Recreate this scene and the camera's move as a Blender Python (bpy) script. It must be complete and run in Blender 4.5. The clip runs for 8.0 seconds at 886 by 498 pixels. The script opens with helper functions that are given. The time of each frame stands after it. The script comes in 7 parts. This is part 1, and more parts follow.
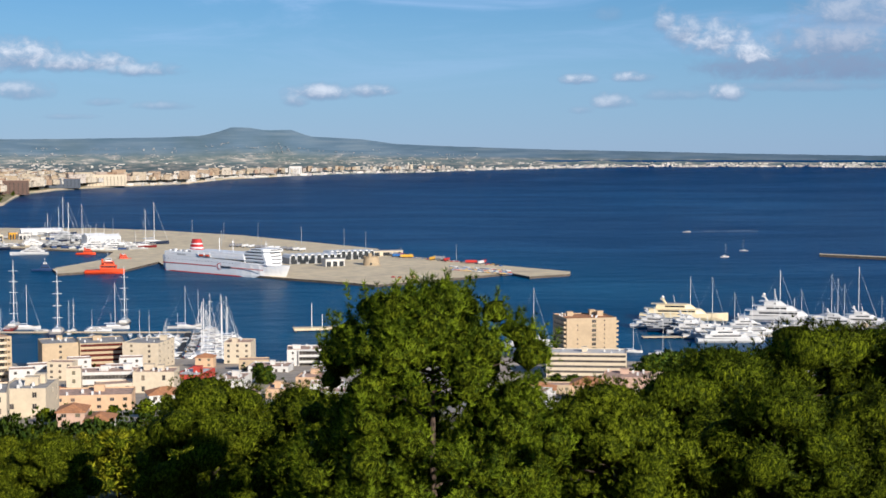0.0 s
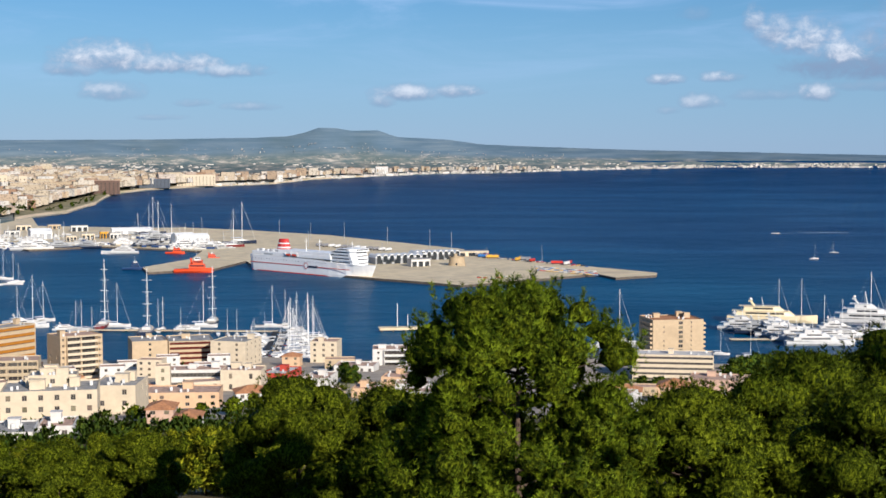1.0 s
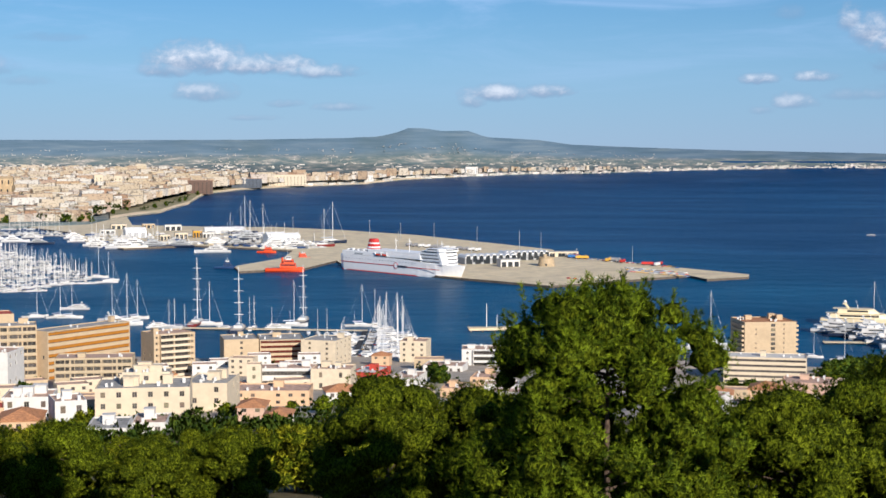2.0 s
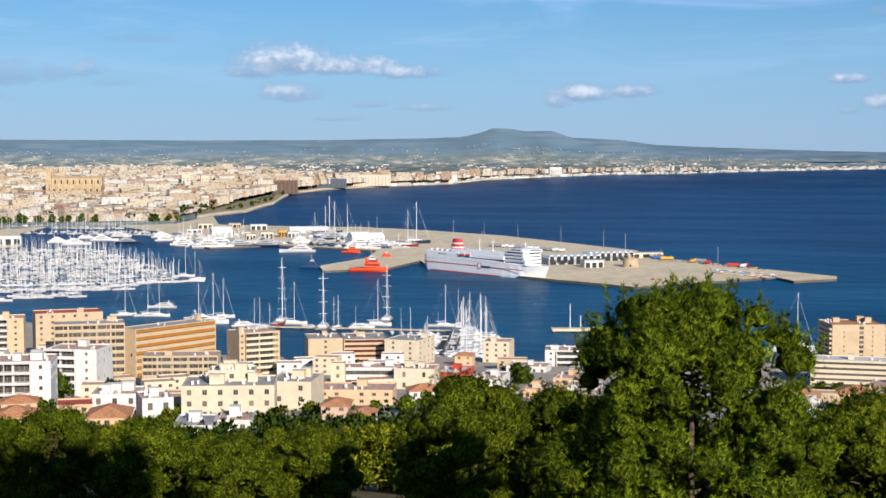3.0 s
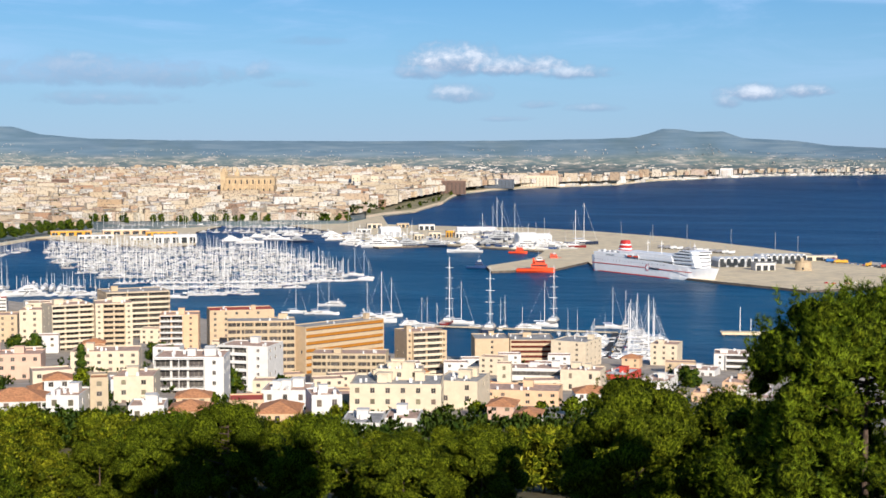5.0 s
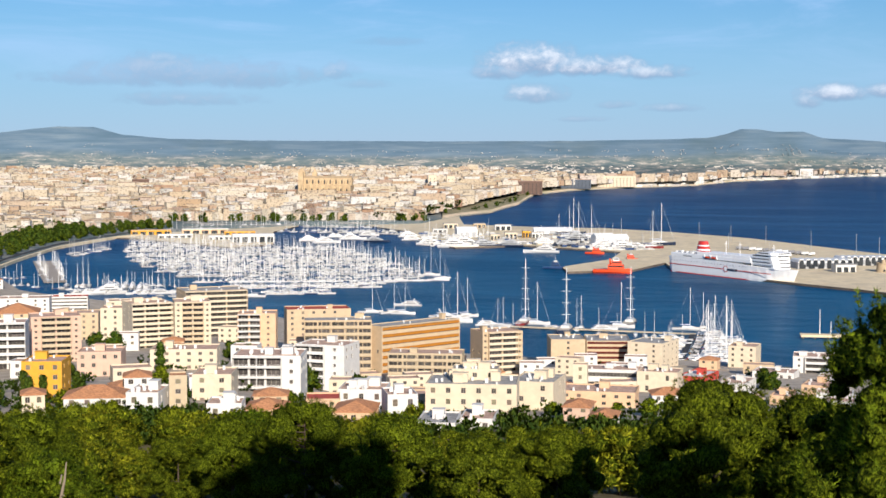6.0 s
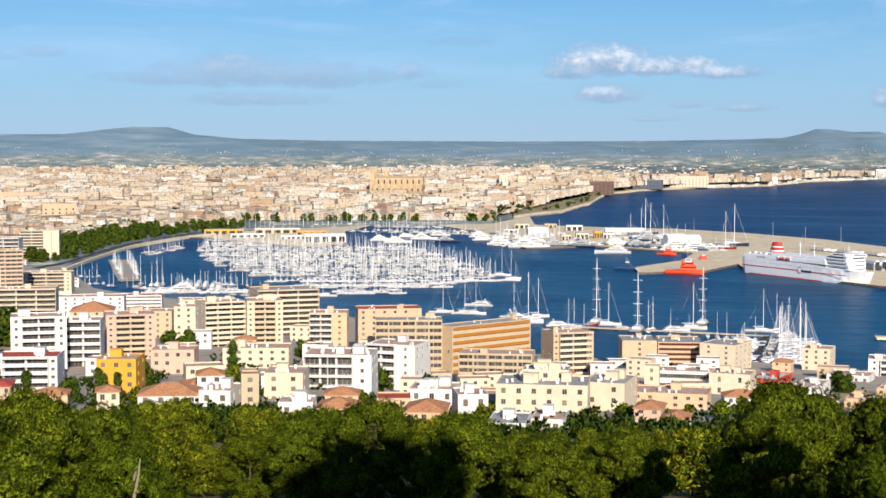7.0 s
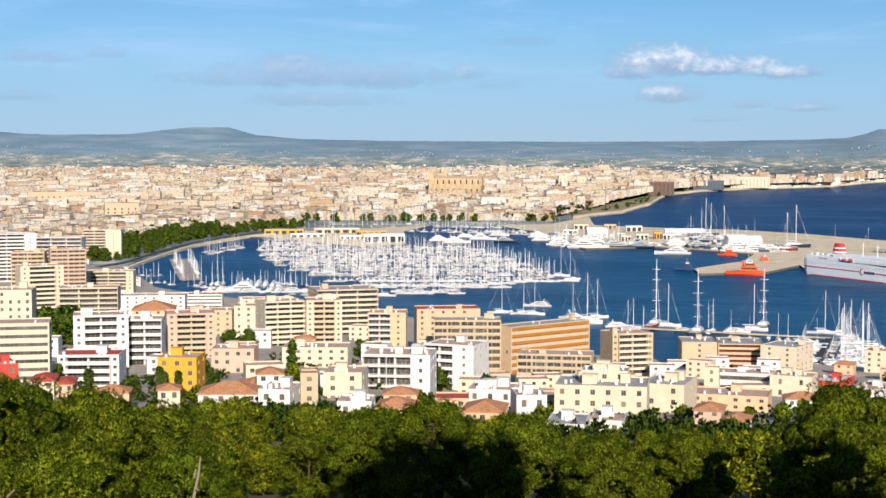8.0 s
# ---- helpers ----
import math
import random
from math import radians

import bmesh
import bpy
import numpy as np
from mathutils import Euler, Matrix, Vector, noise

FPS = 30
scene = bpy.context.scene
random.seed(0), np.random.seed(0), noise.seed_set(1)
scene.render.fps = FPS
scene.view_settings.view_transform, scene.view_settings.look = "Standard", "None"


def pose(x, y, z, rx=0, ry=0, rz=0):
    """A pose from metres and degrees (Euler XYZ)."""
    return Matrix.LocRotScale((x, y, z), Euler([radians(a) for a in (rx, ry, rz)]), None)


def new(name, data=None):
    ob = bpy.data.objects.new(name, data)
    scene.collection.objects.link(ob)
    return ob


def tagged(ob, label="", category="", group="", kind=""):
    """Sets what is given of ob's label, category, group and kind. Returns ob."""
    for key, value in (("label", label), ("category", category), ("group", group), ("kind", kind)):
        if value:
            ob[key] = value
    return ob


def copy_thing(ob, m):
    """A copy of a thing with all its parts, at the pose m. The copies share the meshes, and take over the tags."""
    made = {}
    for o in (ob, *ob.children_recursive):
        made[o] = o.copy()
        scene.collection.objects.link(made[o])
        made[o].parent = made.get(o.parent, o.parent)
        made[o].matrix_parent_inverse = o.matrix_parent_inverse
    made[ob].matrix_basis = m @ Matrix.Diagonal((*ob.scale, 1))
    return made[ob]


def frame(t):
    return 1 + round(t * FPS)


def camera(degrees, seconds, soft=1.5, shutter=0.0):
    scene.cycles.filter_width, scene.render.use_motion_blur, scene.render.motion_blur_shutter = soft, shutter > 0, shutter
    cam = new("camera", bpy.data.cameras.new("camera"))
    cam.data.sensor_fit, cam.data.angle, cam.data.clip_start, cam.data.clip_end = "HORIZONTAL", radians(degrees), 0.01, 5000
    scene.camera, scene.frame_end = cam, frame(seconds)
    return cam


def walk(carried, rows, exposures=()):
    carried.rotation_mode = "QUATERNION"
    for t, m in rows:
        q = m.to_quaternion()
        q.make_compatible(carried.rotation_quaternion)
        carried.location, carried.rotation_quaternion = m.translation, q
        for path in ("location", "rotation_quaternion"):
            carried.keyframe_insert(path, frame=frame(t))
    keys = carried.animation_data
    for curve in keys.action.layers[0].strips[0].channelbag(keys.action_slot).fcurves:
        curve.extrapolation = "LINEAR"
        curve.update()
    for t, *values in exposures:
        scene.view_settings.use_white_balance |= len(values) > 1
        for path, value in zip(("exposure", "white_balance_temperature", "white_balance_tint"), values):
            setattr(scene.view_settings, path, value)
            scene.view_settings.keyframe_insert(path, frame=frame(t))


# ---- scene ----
EYE = 130.0
SUN_BEARING, SUN_ELEV = -31.0, 21.0      # where the shadows point, and the sun's height

cam = camera(32.86, 8.0, soft=1.6)
ROWS = [
    (0.0, 0.00, -3.817, 0.066), (0.5, 1.67, -3.809, 0.055), (1.0, 3.27, -3.798, 0.051), (1.5, 4.94, -3.792, 0.048),
    (2.0, 6.69, -3.786, 0.036), (3.5, 11.42, -3.769, 0.010), (4.0, 13.02, -3.764, 0.005), (4.5, 14.70, -3.756, -0.002),
    (6.0, 19.18, -3.742, -0.036), (6.5, 20.61, -3.742, -0.047), (7.0, 21.89, -3.740, -0.056), (7.5, 23.21, -3.738, -0.060),
    (8.0, 24.14, -3.734, -0.076)]
walk(cam, [(t, pose(0, 0, EYE, 90 + pitch, 0, yaw) @ pose(0, 0, 0, 0, 0, -roll)) for t, yaw, pitch, roll in ROWS],
     exposures=[(0.0, 0.36, 5250, 10.0), (2.0, 0.44, 5250, 10.0), (4.5, 0.54, 5300, 10.0), (8.0, 0.60, 5400, 10.0)])

# ---------------------------------------------------------------- light
SB, SE = radians(SUN_BEARING), radians(SUN_ELEV)
SUN_DIR = Vector((-math.sin(SB) * math.cos(SE), -math.cos(SB) * math.cos(SE), math.sin(SE)))
sun = new("sun", bpy.data.lights.new("sun", "SUN"))
sun.data.energy, sun.data.angle, sun.data.color = 5.0, radians(0.55), (1.0, 0.80, 0.565)
sun.matrix_world = SUN_DIR.to_track_quat("Z", "Y").to_matrix().to_4x4()


class Nodes:
    """Short hand for a node tree."""
    def __init__(self, tree):
        self.t = tree
        tree.nodes.clear()

    def add(self, kind, **ins):
        n = self.t.nodes.new(kind)
        for k, v in ins.items():
            self.put(n.inputs[int(k[1:])] if k[0] == "i" and k[1:].isdigit() else n.inputs[k.replace("_", " ")], v)
        return n

    def put(self, socket, v):
        if isinstance(v, bpy.types.NodeSocket):
            self.t.links.new(v, socket)
        else:
            socket.default_value = v

    def math(self, op, a, b=0.0, c=0.0, clamp=False):
        n = self.add("ShaderNodeMath", i0=a, i1=b, i2=c)
        n.operation, n.use_clamp = op, clamp
        return n.outputs[0]

    def noise(self, vec, scale, detail=4.0, rough=0.55, dist=0.0):
        n = self.add("ShaderNodeTexNoise", Vector=vec, Scale=scale, Detail=detail, Roughness=rough, Distortion=dist)
        return n.outputs["Fac"]

    def mix(self, fac, a, b, kind="MIX"):
        n = self.t.nodes.new("ShaderNodeMix")
        n.data_type, n.blend_type = "RGBA", kind
        for i, v in ((0, fac), (6, a), (7, b)):
            self.put(n.inputs[i], v)
        return n.outputs[2]

    def ramp(self, fac, *stops):
        n = self.add("ShaderNodeValToRGB", Fac=fac)
        e = n.color_ramp.elements
        while len(e) < len(stops):
            e.new(0.5)
        for k, (p, c) in zip(e, stops):
            k.position = p
            k.color = c if len(c) == 4 else (*c, 1)
        return n.outputs[0]

    def span(self, v, a, b, lo=0.0, hi=1.0, soft=True):
        n = self.add("ShaderNodeMapRange", i0=v, i1=a, i2=b, i3=lo, i4=hi)
        n.interpolation_type = "SMOOTHSTEP" if soft else "LINEAR"
        return n.outputs[0]


def c4(c):
    return (*c, 1.0)


def build_world():
    w = bpy.data.worlds.new("sky")
    w.use_nodes = True
    scene.world = w
    n = Nodes(w.node_tree)
    sky = n.add("ShaderNodeTexSky")
    sky.sky_type, sky.sun_disc = "NISHITA", False
    sky.sun_elevation, sky.sun_rotation = SE, math.atan2(SUN_DIR.x, SUN_DIR.y)
    sky.altitude, sky.air_density, sky.dust_density, sky.ozone_density = 130, 1.0, 0.0, 4.0
    clear = n.add("ShaderNodeHueSaturation", Color=sky.outputs[0], Saturation=1.22).outputs[0]
    way = n.add("ShaderNodeTexCoord").outputs["Generated"]
    sep = n.add("ShaderNodeSeparateXYZ", Vector=way).outputs
    bearing = n.math("DEGREES", n.math("ARCTAN2", sep[0], sep[1]))
    rise = n.math("DEGREES", n.math("ARCSINE", sep[2]))
    flat = n.add("ShaderNodeCombineXYZ", X=n.math("MULTIPLY", bearing, 0.75), Y=rise, Z=0.0).outputs[0]
    puff = n.math("SUBTRACT", n.noise(flat, 1.9, 9.0, 0.62, 0.3), 0.5)
    wide = n.math("SUBTRACT", n.noise(flat, 0.55, 5.0, 0.55, 0.6), 0.5)
    body, shade = None, None
    # bearing, height, half width, half height (degrees), thickness, whiteness
    for b, e, hw, hh, k, g in CLOUDS:
        u = n.math("DIVIDE", n.math("SUBTRACT", bearing, b), hw * 1.16)
        v = n.math("DIVIDE", n.math("SUBTRACT", rise, e), hh * 1.16)
        # flat underside: the lower half falls off faster
        v2 = n.math("MULTIPLY", n.math("MINIMUM", v, 0.0), 1.7)
        v2 = n.math("ADD", n.math("MAXIMUM", v, 0.0), n.math("ABSOLUTE", v2))
        m = n.math("SUBTRACT", 1.0, n.math("ADD", n.math("MULTIPLY", u, u), n.math("MULTIPLY", v2, v2)))
        m = n.math("MAXIMUM", m, -1.5)
        d = n.math("ADD", m, n.math("ADD", n.math("MULTIPLY", puff, 2.5), n.math("MULTIPLY", wide, 1.6)))
        d = n.math("MULTIPLY", n.span(d, -0.45, 1.35), k)
        lit = n.math("MULTIPLY", d, n.span(n.math("ADD", v, n.math("MULTIPLY", puff, 1.7)), -0.6, 0.6, 0.0, g))
        body = d if body is None else n.math("MAXIMUM", body, d)
        shade = lit if shade is None else n.math("MAXIMUM", shade, lit)
    wisps = n.math("MULTIPLY", n.span(n.noise(n.add("ShaderNodeCombineXYZ", X=n.math("MULTIPLY", bearing, 0.09), Y=n.math("MULTIPLY", rise, 0.55), Z=3.0).outputs[0], 1.0, 7.0, 0.6, 0.8), 0.42, 0.78), n.span(rise, 1.0, 6.0))
    haze = n.mix(n.math("MULTIPLY", n.span(rise, 9.0, -0.5), 0.62), clear, c4(HAZE))
    base = n.mix(n.math("MULTIPLY", wisps, 0.55), haze, c4(WISP))
    tone = n.mix(shade, c4(CLOUD_LOW), c4(CLOUD_TOP))
    col = n.mix(body, base, tone)
    bg = n.add("ShaderNodeBackground", Color=col, Strength=SKY)
    n.t.links.new(bg.outputs[0], n.add("ShaderNodeOutputWorld").inputs[0])


SKY = 0.050
CLOUD_TOP, CLOUD_LOW, WISP, HAZE = (14.0, 13.0, 11.8), (4.1, 5.0, 6.3), (9.0, 10.2, 12.4), (4.3, 6.7, 9.8)
CLOUDS = [
    (-15.8, 3.31, 1.68, 0.73, 1.00, 1.00), (-13.5, 3.13, 1.98, 0.47, 0.95, 1.00), (-11.4, 2.89, 1.51, 0.30, 0.80, 1.00), (-17.1, 2.91, 0.91, 0.32, 0.75, 0.60),
    (-15.7, 2.08, 1.08, 0.41, 0.75, 1.00), (-12.7, 1.71, 0.65, 0.19, 0.50, 1.00), (-10.5, 1.58, 0.91, 0.19, 0.50, 1.00), (-13.9, 1.18, 0.91, 0.13, 0.35, 1.00),
    (-4.7, 2.07, 1.16, 0.37, 0.90, 1.00), (-5.6, 1.79, 0.47, 0.32, 0.70, 1.00), (-2.7, 2.16, 0.86, 0.30, 0.92, 1.00), (5.1, 2.57, 0.65, 0.24, 0.85, 1.00),
    (7.2, 2.64, 0.69, 0.26, 0.95, 1.00), (6.4, 1.71, 0.73, 0.34, 0.75, 1.00), (5.3, 1.42, 0.47, 0.19, 0.40, 1.00), (10.7, 2.02, 0.69, 0.39, 0.90, 0.90)]
CLOUDS += [
    (8.9, 1.97, 1.51, 0.24, 0.40, 0.80), (8.4, 4.65, 0.42, 0.60, 0.80, 1.00), (9.3, 4.25, 0.85, 0.70, 0.95, 0.95), (10.3, 3.95, 1.15, 0.85, 1.00, 1.00),
    (11.4, 3.48, 1.05, 0.62, 1.00, 1.00), (12.0, 2.90, 2.3, 0.62, 1.0, 0.06), (14.4, 3.75, 2.3, 0.80, 1.0, 0.40), (15.4, 2.95, 3.2, 0.85, 1.0, 0.05),
    (15.0, 4.83, 2.05, 0.99, 0.85, 0.55), (16.6, 5.26, 1.94, 0.95, 0.80, 0.50), (13.4, 2.25, 3.66, 0.24, 0.45, 0.40), (6.2, 4.98, 0.56, 0.34, 0.30, 0.80),
    (-29.5, 2.84, 3.23, 0.65, 0.62, 0.55), (-31.5, 2.65, 2.69, 0.37, 0.50, 0.40), (-26.9, 2.69, 2.59, 0.52, 0.58, 0.45), (-28.8, 1.88, 2.48, 0.30, 0.50, 0.60)]
CLOUDS += [
    (-29.7, 3.38, 0.60, 0.28, 0.50, 1.00), (-23.0, 2.93, 0.65, 0.37, 0.50, 0.90), (-22.2, 2.50, 0.91, 0.22, 0.30, 0.80), (-21.2, 4.08, 1.29, 0.19, 0.25, 0.30), (-39.3, 3.37, 1.51, 0.26, 0.40, 0.40), (-36.8, 3.58, 0.78, 0.26, 0.35, 0.70), (-40.1, 1.95, 1.29, 0.26, 0.40, 0.60)]
build_world()


# ---------------------------------------------------------------- the lie of the land
def range_of(d):
    """Far distances are drawn in, so that the far shore still stands before the end of the view."""
    return d if d < 2800 else 2800 + 2080 * (1 - math.exp(-(d - 2800) / 2080))


def level(d):
    """Height of sea level at that distance, along the same line of sight."""
    return EYE * (1 - range_of(d) / d) if d > 2800 else 0.0


def site(bearing, d, z=0.0):
    """World place of a spot d metres off, z metres above the sea, and the scale of things there."""
    r, a = range_of(d), radians(bearing)
    s = r / d
    return Vector((r * math.sin(a), r * math.cos(a), level(d) + z * s)), s


HILL_D = (0, 60, 110, 150, 250, 330, 400, 450, 500, 570, 650, 750, 830, 900, 950, 1100)
HILL_Z = (108, 105, 98, 91, 76, 63, 55, 49, 43, 32, 23, 15, 10, 4.5, 2.1, 2.0)


SPUR_D = (0, 60, 110, 150, 250, 330, 400, 450, 500, 560, 650, 750, 850, 950, 1050, 1150, 1250)
SPUR_Z = (108, 105, 98, 91, 77, 66, 58, 53, 49, 44.5, 39, 32, 24, 15, 8, 3.5, 2.0)


def hill(d, b=0.0):
    """Height of the slope; to the north-west a spur keeps it higher."""
    q, k = [t * t * (3 - 2 * t) for t in (min(1.0, max(0.0, (-21 - b) / 8)), min(1.0, max(0.0, (-34.5 - b) / 3)))]
    spur = (1 - k) * np.interp(d, SPUR_D, SPUR_Z) + k * np.interp(d, SPUR_D[:13] + (950, 1330, 1500, 1600, 1660), SPUR_Z[:13] + (23, 20, 15, 7, 2.0))
    south = min(1.0, max(0.0, b / 3))
    base = (1 - south) * np.interp(d, HILL_D, HILL_Z) + south * np.interp(d, (0, 60, 110, 150, 250, 330, 400, 450, 500, 570, 650, 750, 800, 830, 1100), HILL_Z[:10] + (21, 9, 4, 2.0, 2.0))
    return float((1 - q) * base + q * spur)


def sit(bearing, d):
    """A spot on the ground."""
    return site(bearing, d, hill(d, bearing))[0]


def mesh_object(name, verts, faces, material, parent=None, smooth=False):
    me = bpy.data.meshes.new(name)
    me.from_pydata(verts, [], faces)
    for m in (material if isinstance(material, (list, tuple)) else [material]):
        me.materials.append(m)
    if smooth:
        me.polygons.foreach_set("use_smooth", [True] * len(me.polygons))
    ob = new(name, me)
    ob.parent = parent
    return ob


def part(name, bm, material, parent, label="", smooth=False):
    me = bpy.data.meshes.new(name)
    bm.to_mesh(me)
    bm.free()
    me.materials.append(material)
    if smooth:
        me.polygons.foreach_set("use_smooth", [True] * len(me.polygons))
    ob = new(name, me)
    ob.parent = parent
    return tagged(ob, label) if label else ob


def share(name, me, parent, m=None):
    """One more object on a mesh that stands already."""
    ob = new(name, me)
    ob.parent = parent
    if m is not None:
        ob.matrix_basis = m
    return ob


def empty(name, m, label, category, group=""):
    ob = new(name)
    ob.matrix_basis = m
    return tagged(ob, label, category, group)


def box(bm, x0, x1, y0, y1, z0, z1, bevel=0.0):
    """A box, with its edges broken when bevel is given."""
    vs = bmesh.ops.create_cube(bm, size=1, matrix=Matrix.Translation(((x0 + x1) / 2, (y0 + y1) / 2, (z0 + z1) / 2)) @ Matrix.Diagonal((x1 - x0, y1 - y0, z1 - z0, 1)))["verts"]
    if bevel:
        es = list({e for v in vs for e in v.link_edges})
        bmesh.ops.bevel(bm, geom=es, offset=bevel, segments=1, affect="EDGES")
    return bm


def rod(bm, a, b, r0, r1=None, n=6):
    """A tapered round bar from a to b."""
    a, b = Vector(a), Vector(b)
    r1 = r0 if r1 is None else r1
    m = Matrix.Translation((a + b) / 2) @ (b - a).to_track_quat("Z", "Y").to_matrix().to_4x4()
    bmesh.ops.create_cone(bm, cap_ends=True, segments=n, radius1=r0, radius2=r1, depth=(b - a).length, matrix=m)
    return bm


def loft(bm, rings, close=True, caps=True):
    """Skin through rings of equal count."""
    rows = [[bm.verts.new(p) for p in ring] for ring in rings]
    k = len(rows[0])
    for a, b in zip(rows, rows[1:]):
        for i in range(k if close else k - 1):
            bm.faces.new((a[i], a[(i + 1) % k], b[(i + 1) % k], b[i]))
    if caps:
        bm.faces.new(rows[0][::-1])
        bm.faces.new(rows[-1])
    return bm


# ---------------------------------------------------------------- materials
def surface(name, col, rough=0.8, var=0.18, scale=0.5, bump=0.0, metal=0.0, spread=0.0, second=None, spec=0.3, coarse=0.06, per=""):
    """A weathered surface: fine grain, broad stains, a shade of its own for each piece."""
    m = bpy.data.materials.new(name)
    m.use_nodes = True
    n = Nodes(m.node_tree)
    vec = n.add("ShaderNodeTexCoord").outputs["Object"]
    fine = n.noise(vec, scale, 6.0, 0.65)
    broad = n.noise(vec, coarse, 3.0, 0.5, 0.4)
    dark = tuple(v * (1 - var) for v in col)
    pale = tuple(min(1, v * (1 + var)) for v in col)
    colour = n.mix(n.span(fine, 0.3, 0.7), c4(dark), c4(pale))
    other = second or tuple(v * (1 - 1.4 * var) for v in col)
    colour = n.mix(n.math("MULTIPLY", n.span(broad, 0.5, 0.75), 0.55), colour, c4(other))
    if spread:
        r = n.add("ShaderNodeObjectInfo").outputs["Random"] if per != "island" else n.add("ShaderNodeNewGeometry").outputs["Random Per Island"]
        hsv = n.add("ShaderNodeHueSaturation", Color=colour, Hue=n.span(r, 0, 1, 0.5 - 0.03 * spread, 0.5 + 0.03 * spread, False), Value=n.span(n.math("FRACT", n.math("MULTIPLY", r, 7.31)), 0, 1, 1 - 0.3 * spread, 1 + 0.3 * spread, False))
        colour = hsv.outputs[0]
    p = n.add("ShaderNodeBsdfPrincipled", Base_Color=colour, Roughness=n.span(fine, 0, 1, max(0.02, rough - 0.1), min(1, rough + 0.1), False), Metallic=metal)
    p.inputs["Specular IOR Level"].default_value = spec
    if bump:
        b = n.add("ShaderNodeBump", Strength=min(1.0, bump), Distance=0.05 + 0.1 * bump, Height=fine)
        n.t.links.new(b.outputs[0], p.inputs["Normal"])
    n.t.links.new(p.outputs[0], n.add("ShaderNodeOutputMaterial").inputs[0])
    return m


def water_material():
    m = bpy.data.materials.new("sea_water")
    m.use_nodes = True
    n = Nodes(m.node_tree)
    vec = n.add("ShaderNodeTexCoord").outputs["Object"]
    stretch = n.add("ShaderNodeMapping", Vector=vec, Scale=(0.35, 1.0, 1.0), Rotation=(0, 0, 0.25)).outputs[0]
    gust = n.noise(stretch, 0.006, 5.0, 0.6, 0.6)
    depth = n.noise(vec, 0.0011, 2.0, 0.5)
    col = n.mix(n.span(gust, 0.35, 0.7), c4((0.0005, 0.031, 0.106)), c4((0.001, 0.050, 0.150)))
    col = n.mix(n.math("MULTIPLY", n.span(depth, 0.4, 0.65), 0.5), col, c4((0.0005, 0.023, 0.094)))
    # shallower, greener water inside the harbour
    off = n.t.nodes.new("ShaderNodeVectorMath")
    off.operation = "DISTANCE"
    n.t.links.new(vec, off.inputs[0])
    off.inputs[1].default_value = (-330.0, 1270.0, 0.0)
    col = n.mix(n.math("MULTIPLY", n.span(off.outputs["Value"], 950.0, 420.0), 0.75), col, n.mix(n.span(gust, 0.35, 0.7), c4((0.0012, 0.062, 0.145)), c4((0.002, 0.092, 0.196))))
    wave = n.add("ShaderNodeMapping", Vector=vec, Scale=(0.55, 1.0, 1.0), Rotation=(0, 0, -0.4)).outputs[0]
    h = n.math("ADD", n.math("MULTIPLY", n.noise(wave, 0.22, 5.0, 0.65), 1.0), n.math("MULTIPLY", n.noise(wave, 0.035, 3.0, 0.5), 3.0))
    b = n.add("ShaderNodeBump", Strength=WAVES, Distance=1.2, Height=h)
    p = n.add("ShaderNodeBsdfPrincipled", Base_Color=col, Roughness=n.span(gust, 0.3, 0.7, 0.36, 0.28, False), Normal=b.outputs[0])
    p.inputs["IOR"].default_value = 1.33
    p.inputs["Specular IOR Level"].default_value = 0.06
    n.t.links.new(p.outputs[0], n.add("ShaderNodeOutputMaterial").inputs[0])
    return m


WAVES = 1.0
WATER = water_material()
HILLSIDE = surface("hillside", (0.15, 0.12, 0.055), 0.95, 0.35, 0.4, 0.4, second=(0.07, 0.09, 0.02))
STREET = surface("street", (0.42, 0.36, 0.28), 0.9, 0.2, 0.15, second=(0.30, 0.27, 0.22), coarse=0.02)
CONCRETE = surface("quay_concrete", (0.72, 0.60, 0.385), 0.85, 0.14, 0.08, second=(0.50, 0.41, 0.28), coarse=0.018)
RUBBLE = surface("quay_edge", (0.12, 0.10, 0.08), 0.95, 0.3, 0.3)
ASPHALT = surface("asphalt", (0.06, 0.06, 0.06), 0.9, 0.2, 0.3)
BARK = surface("pine_bark", (0.10, 0.07, 0.05), 0.95, 0.35, 3.0, 0.5)
STONE = surface("castle_stone", (0.42, 0.33, 0.21), 0.9, 0.2, 0.8, 0.4)


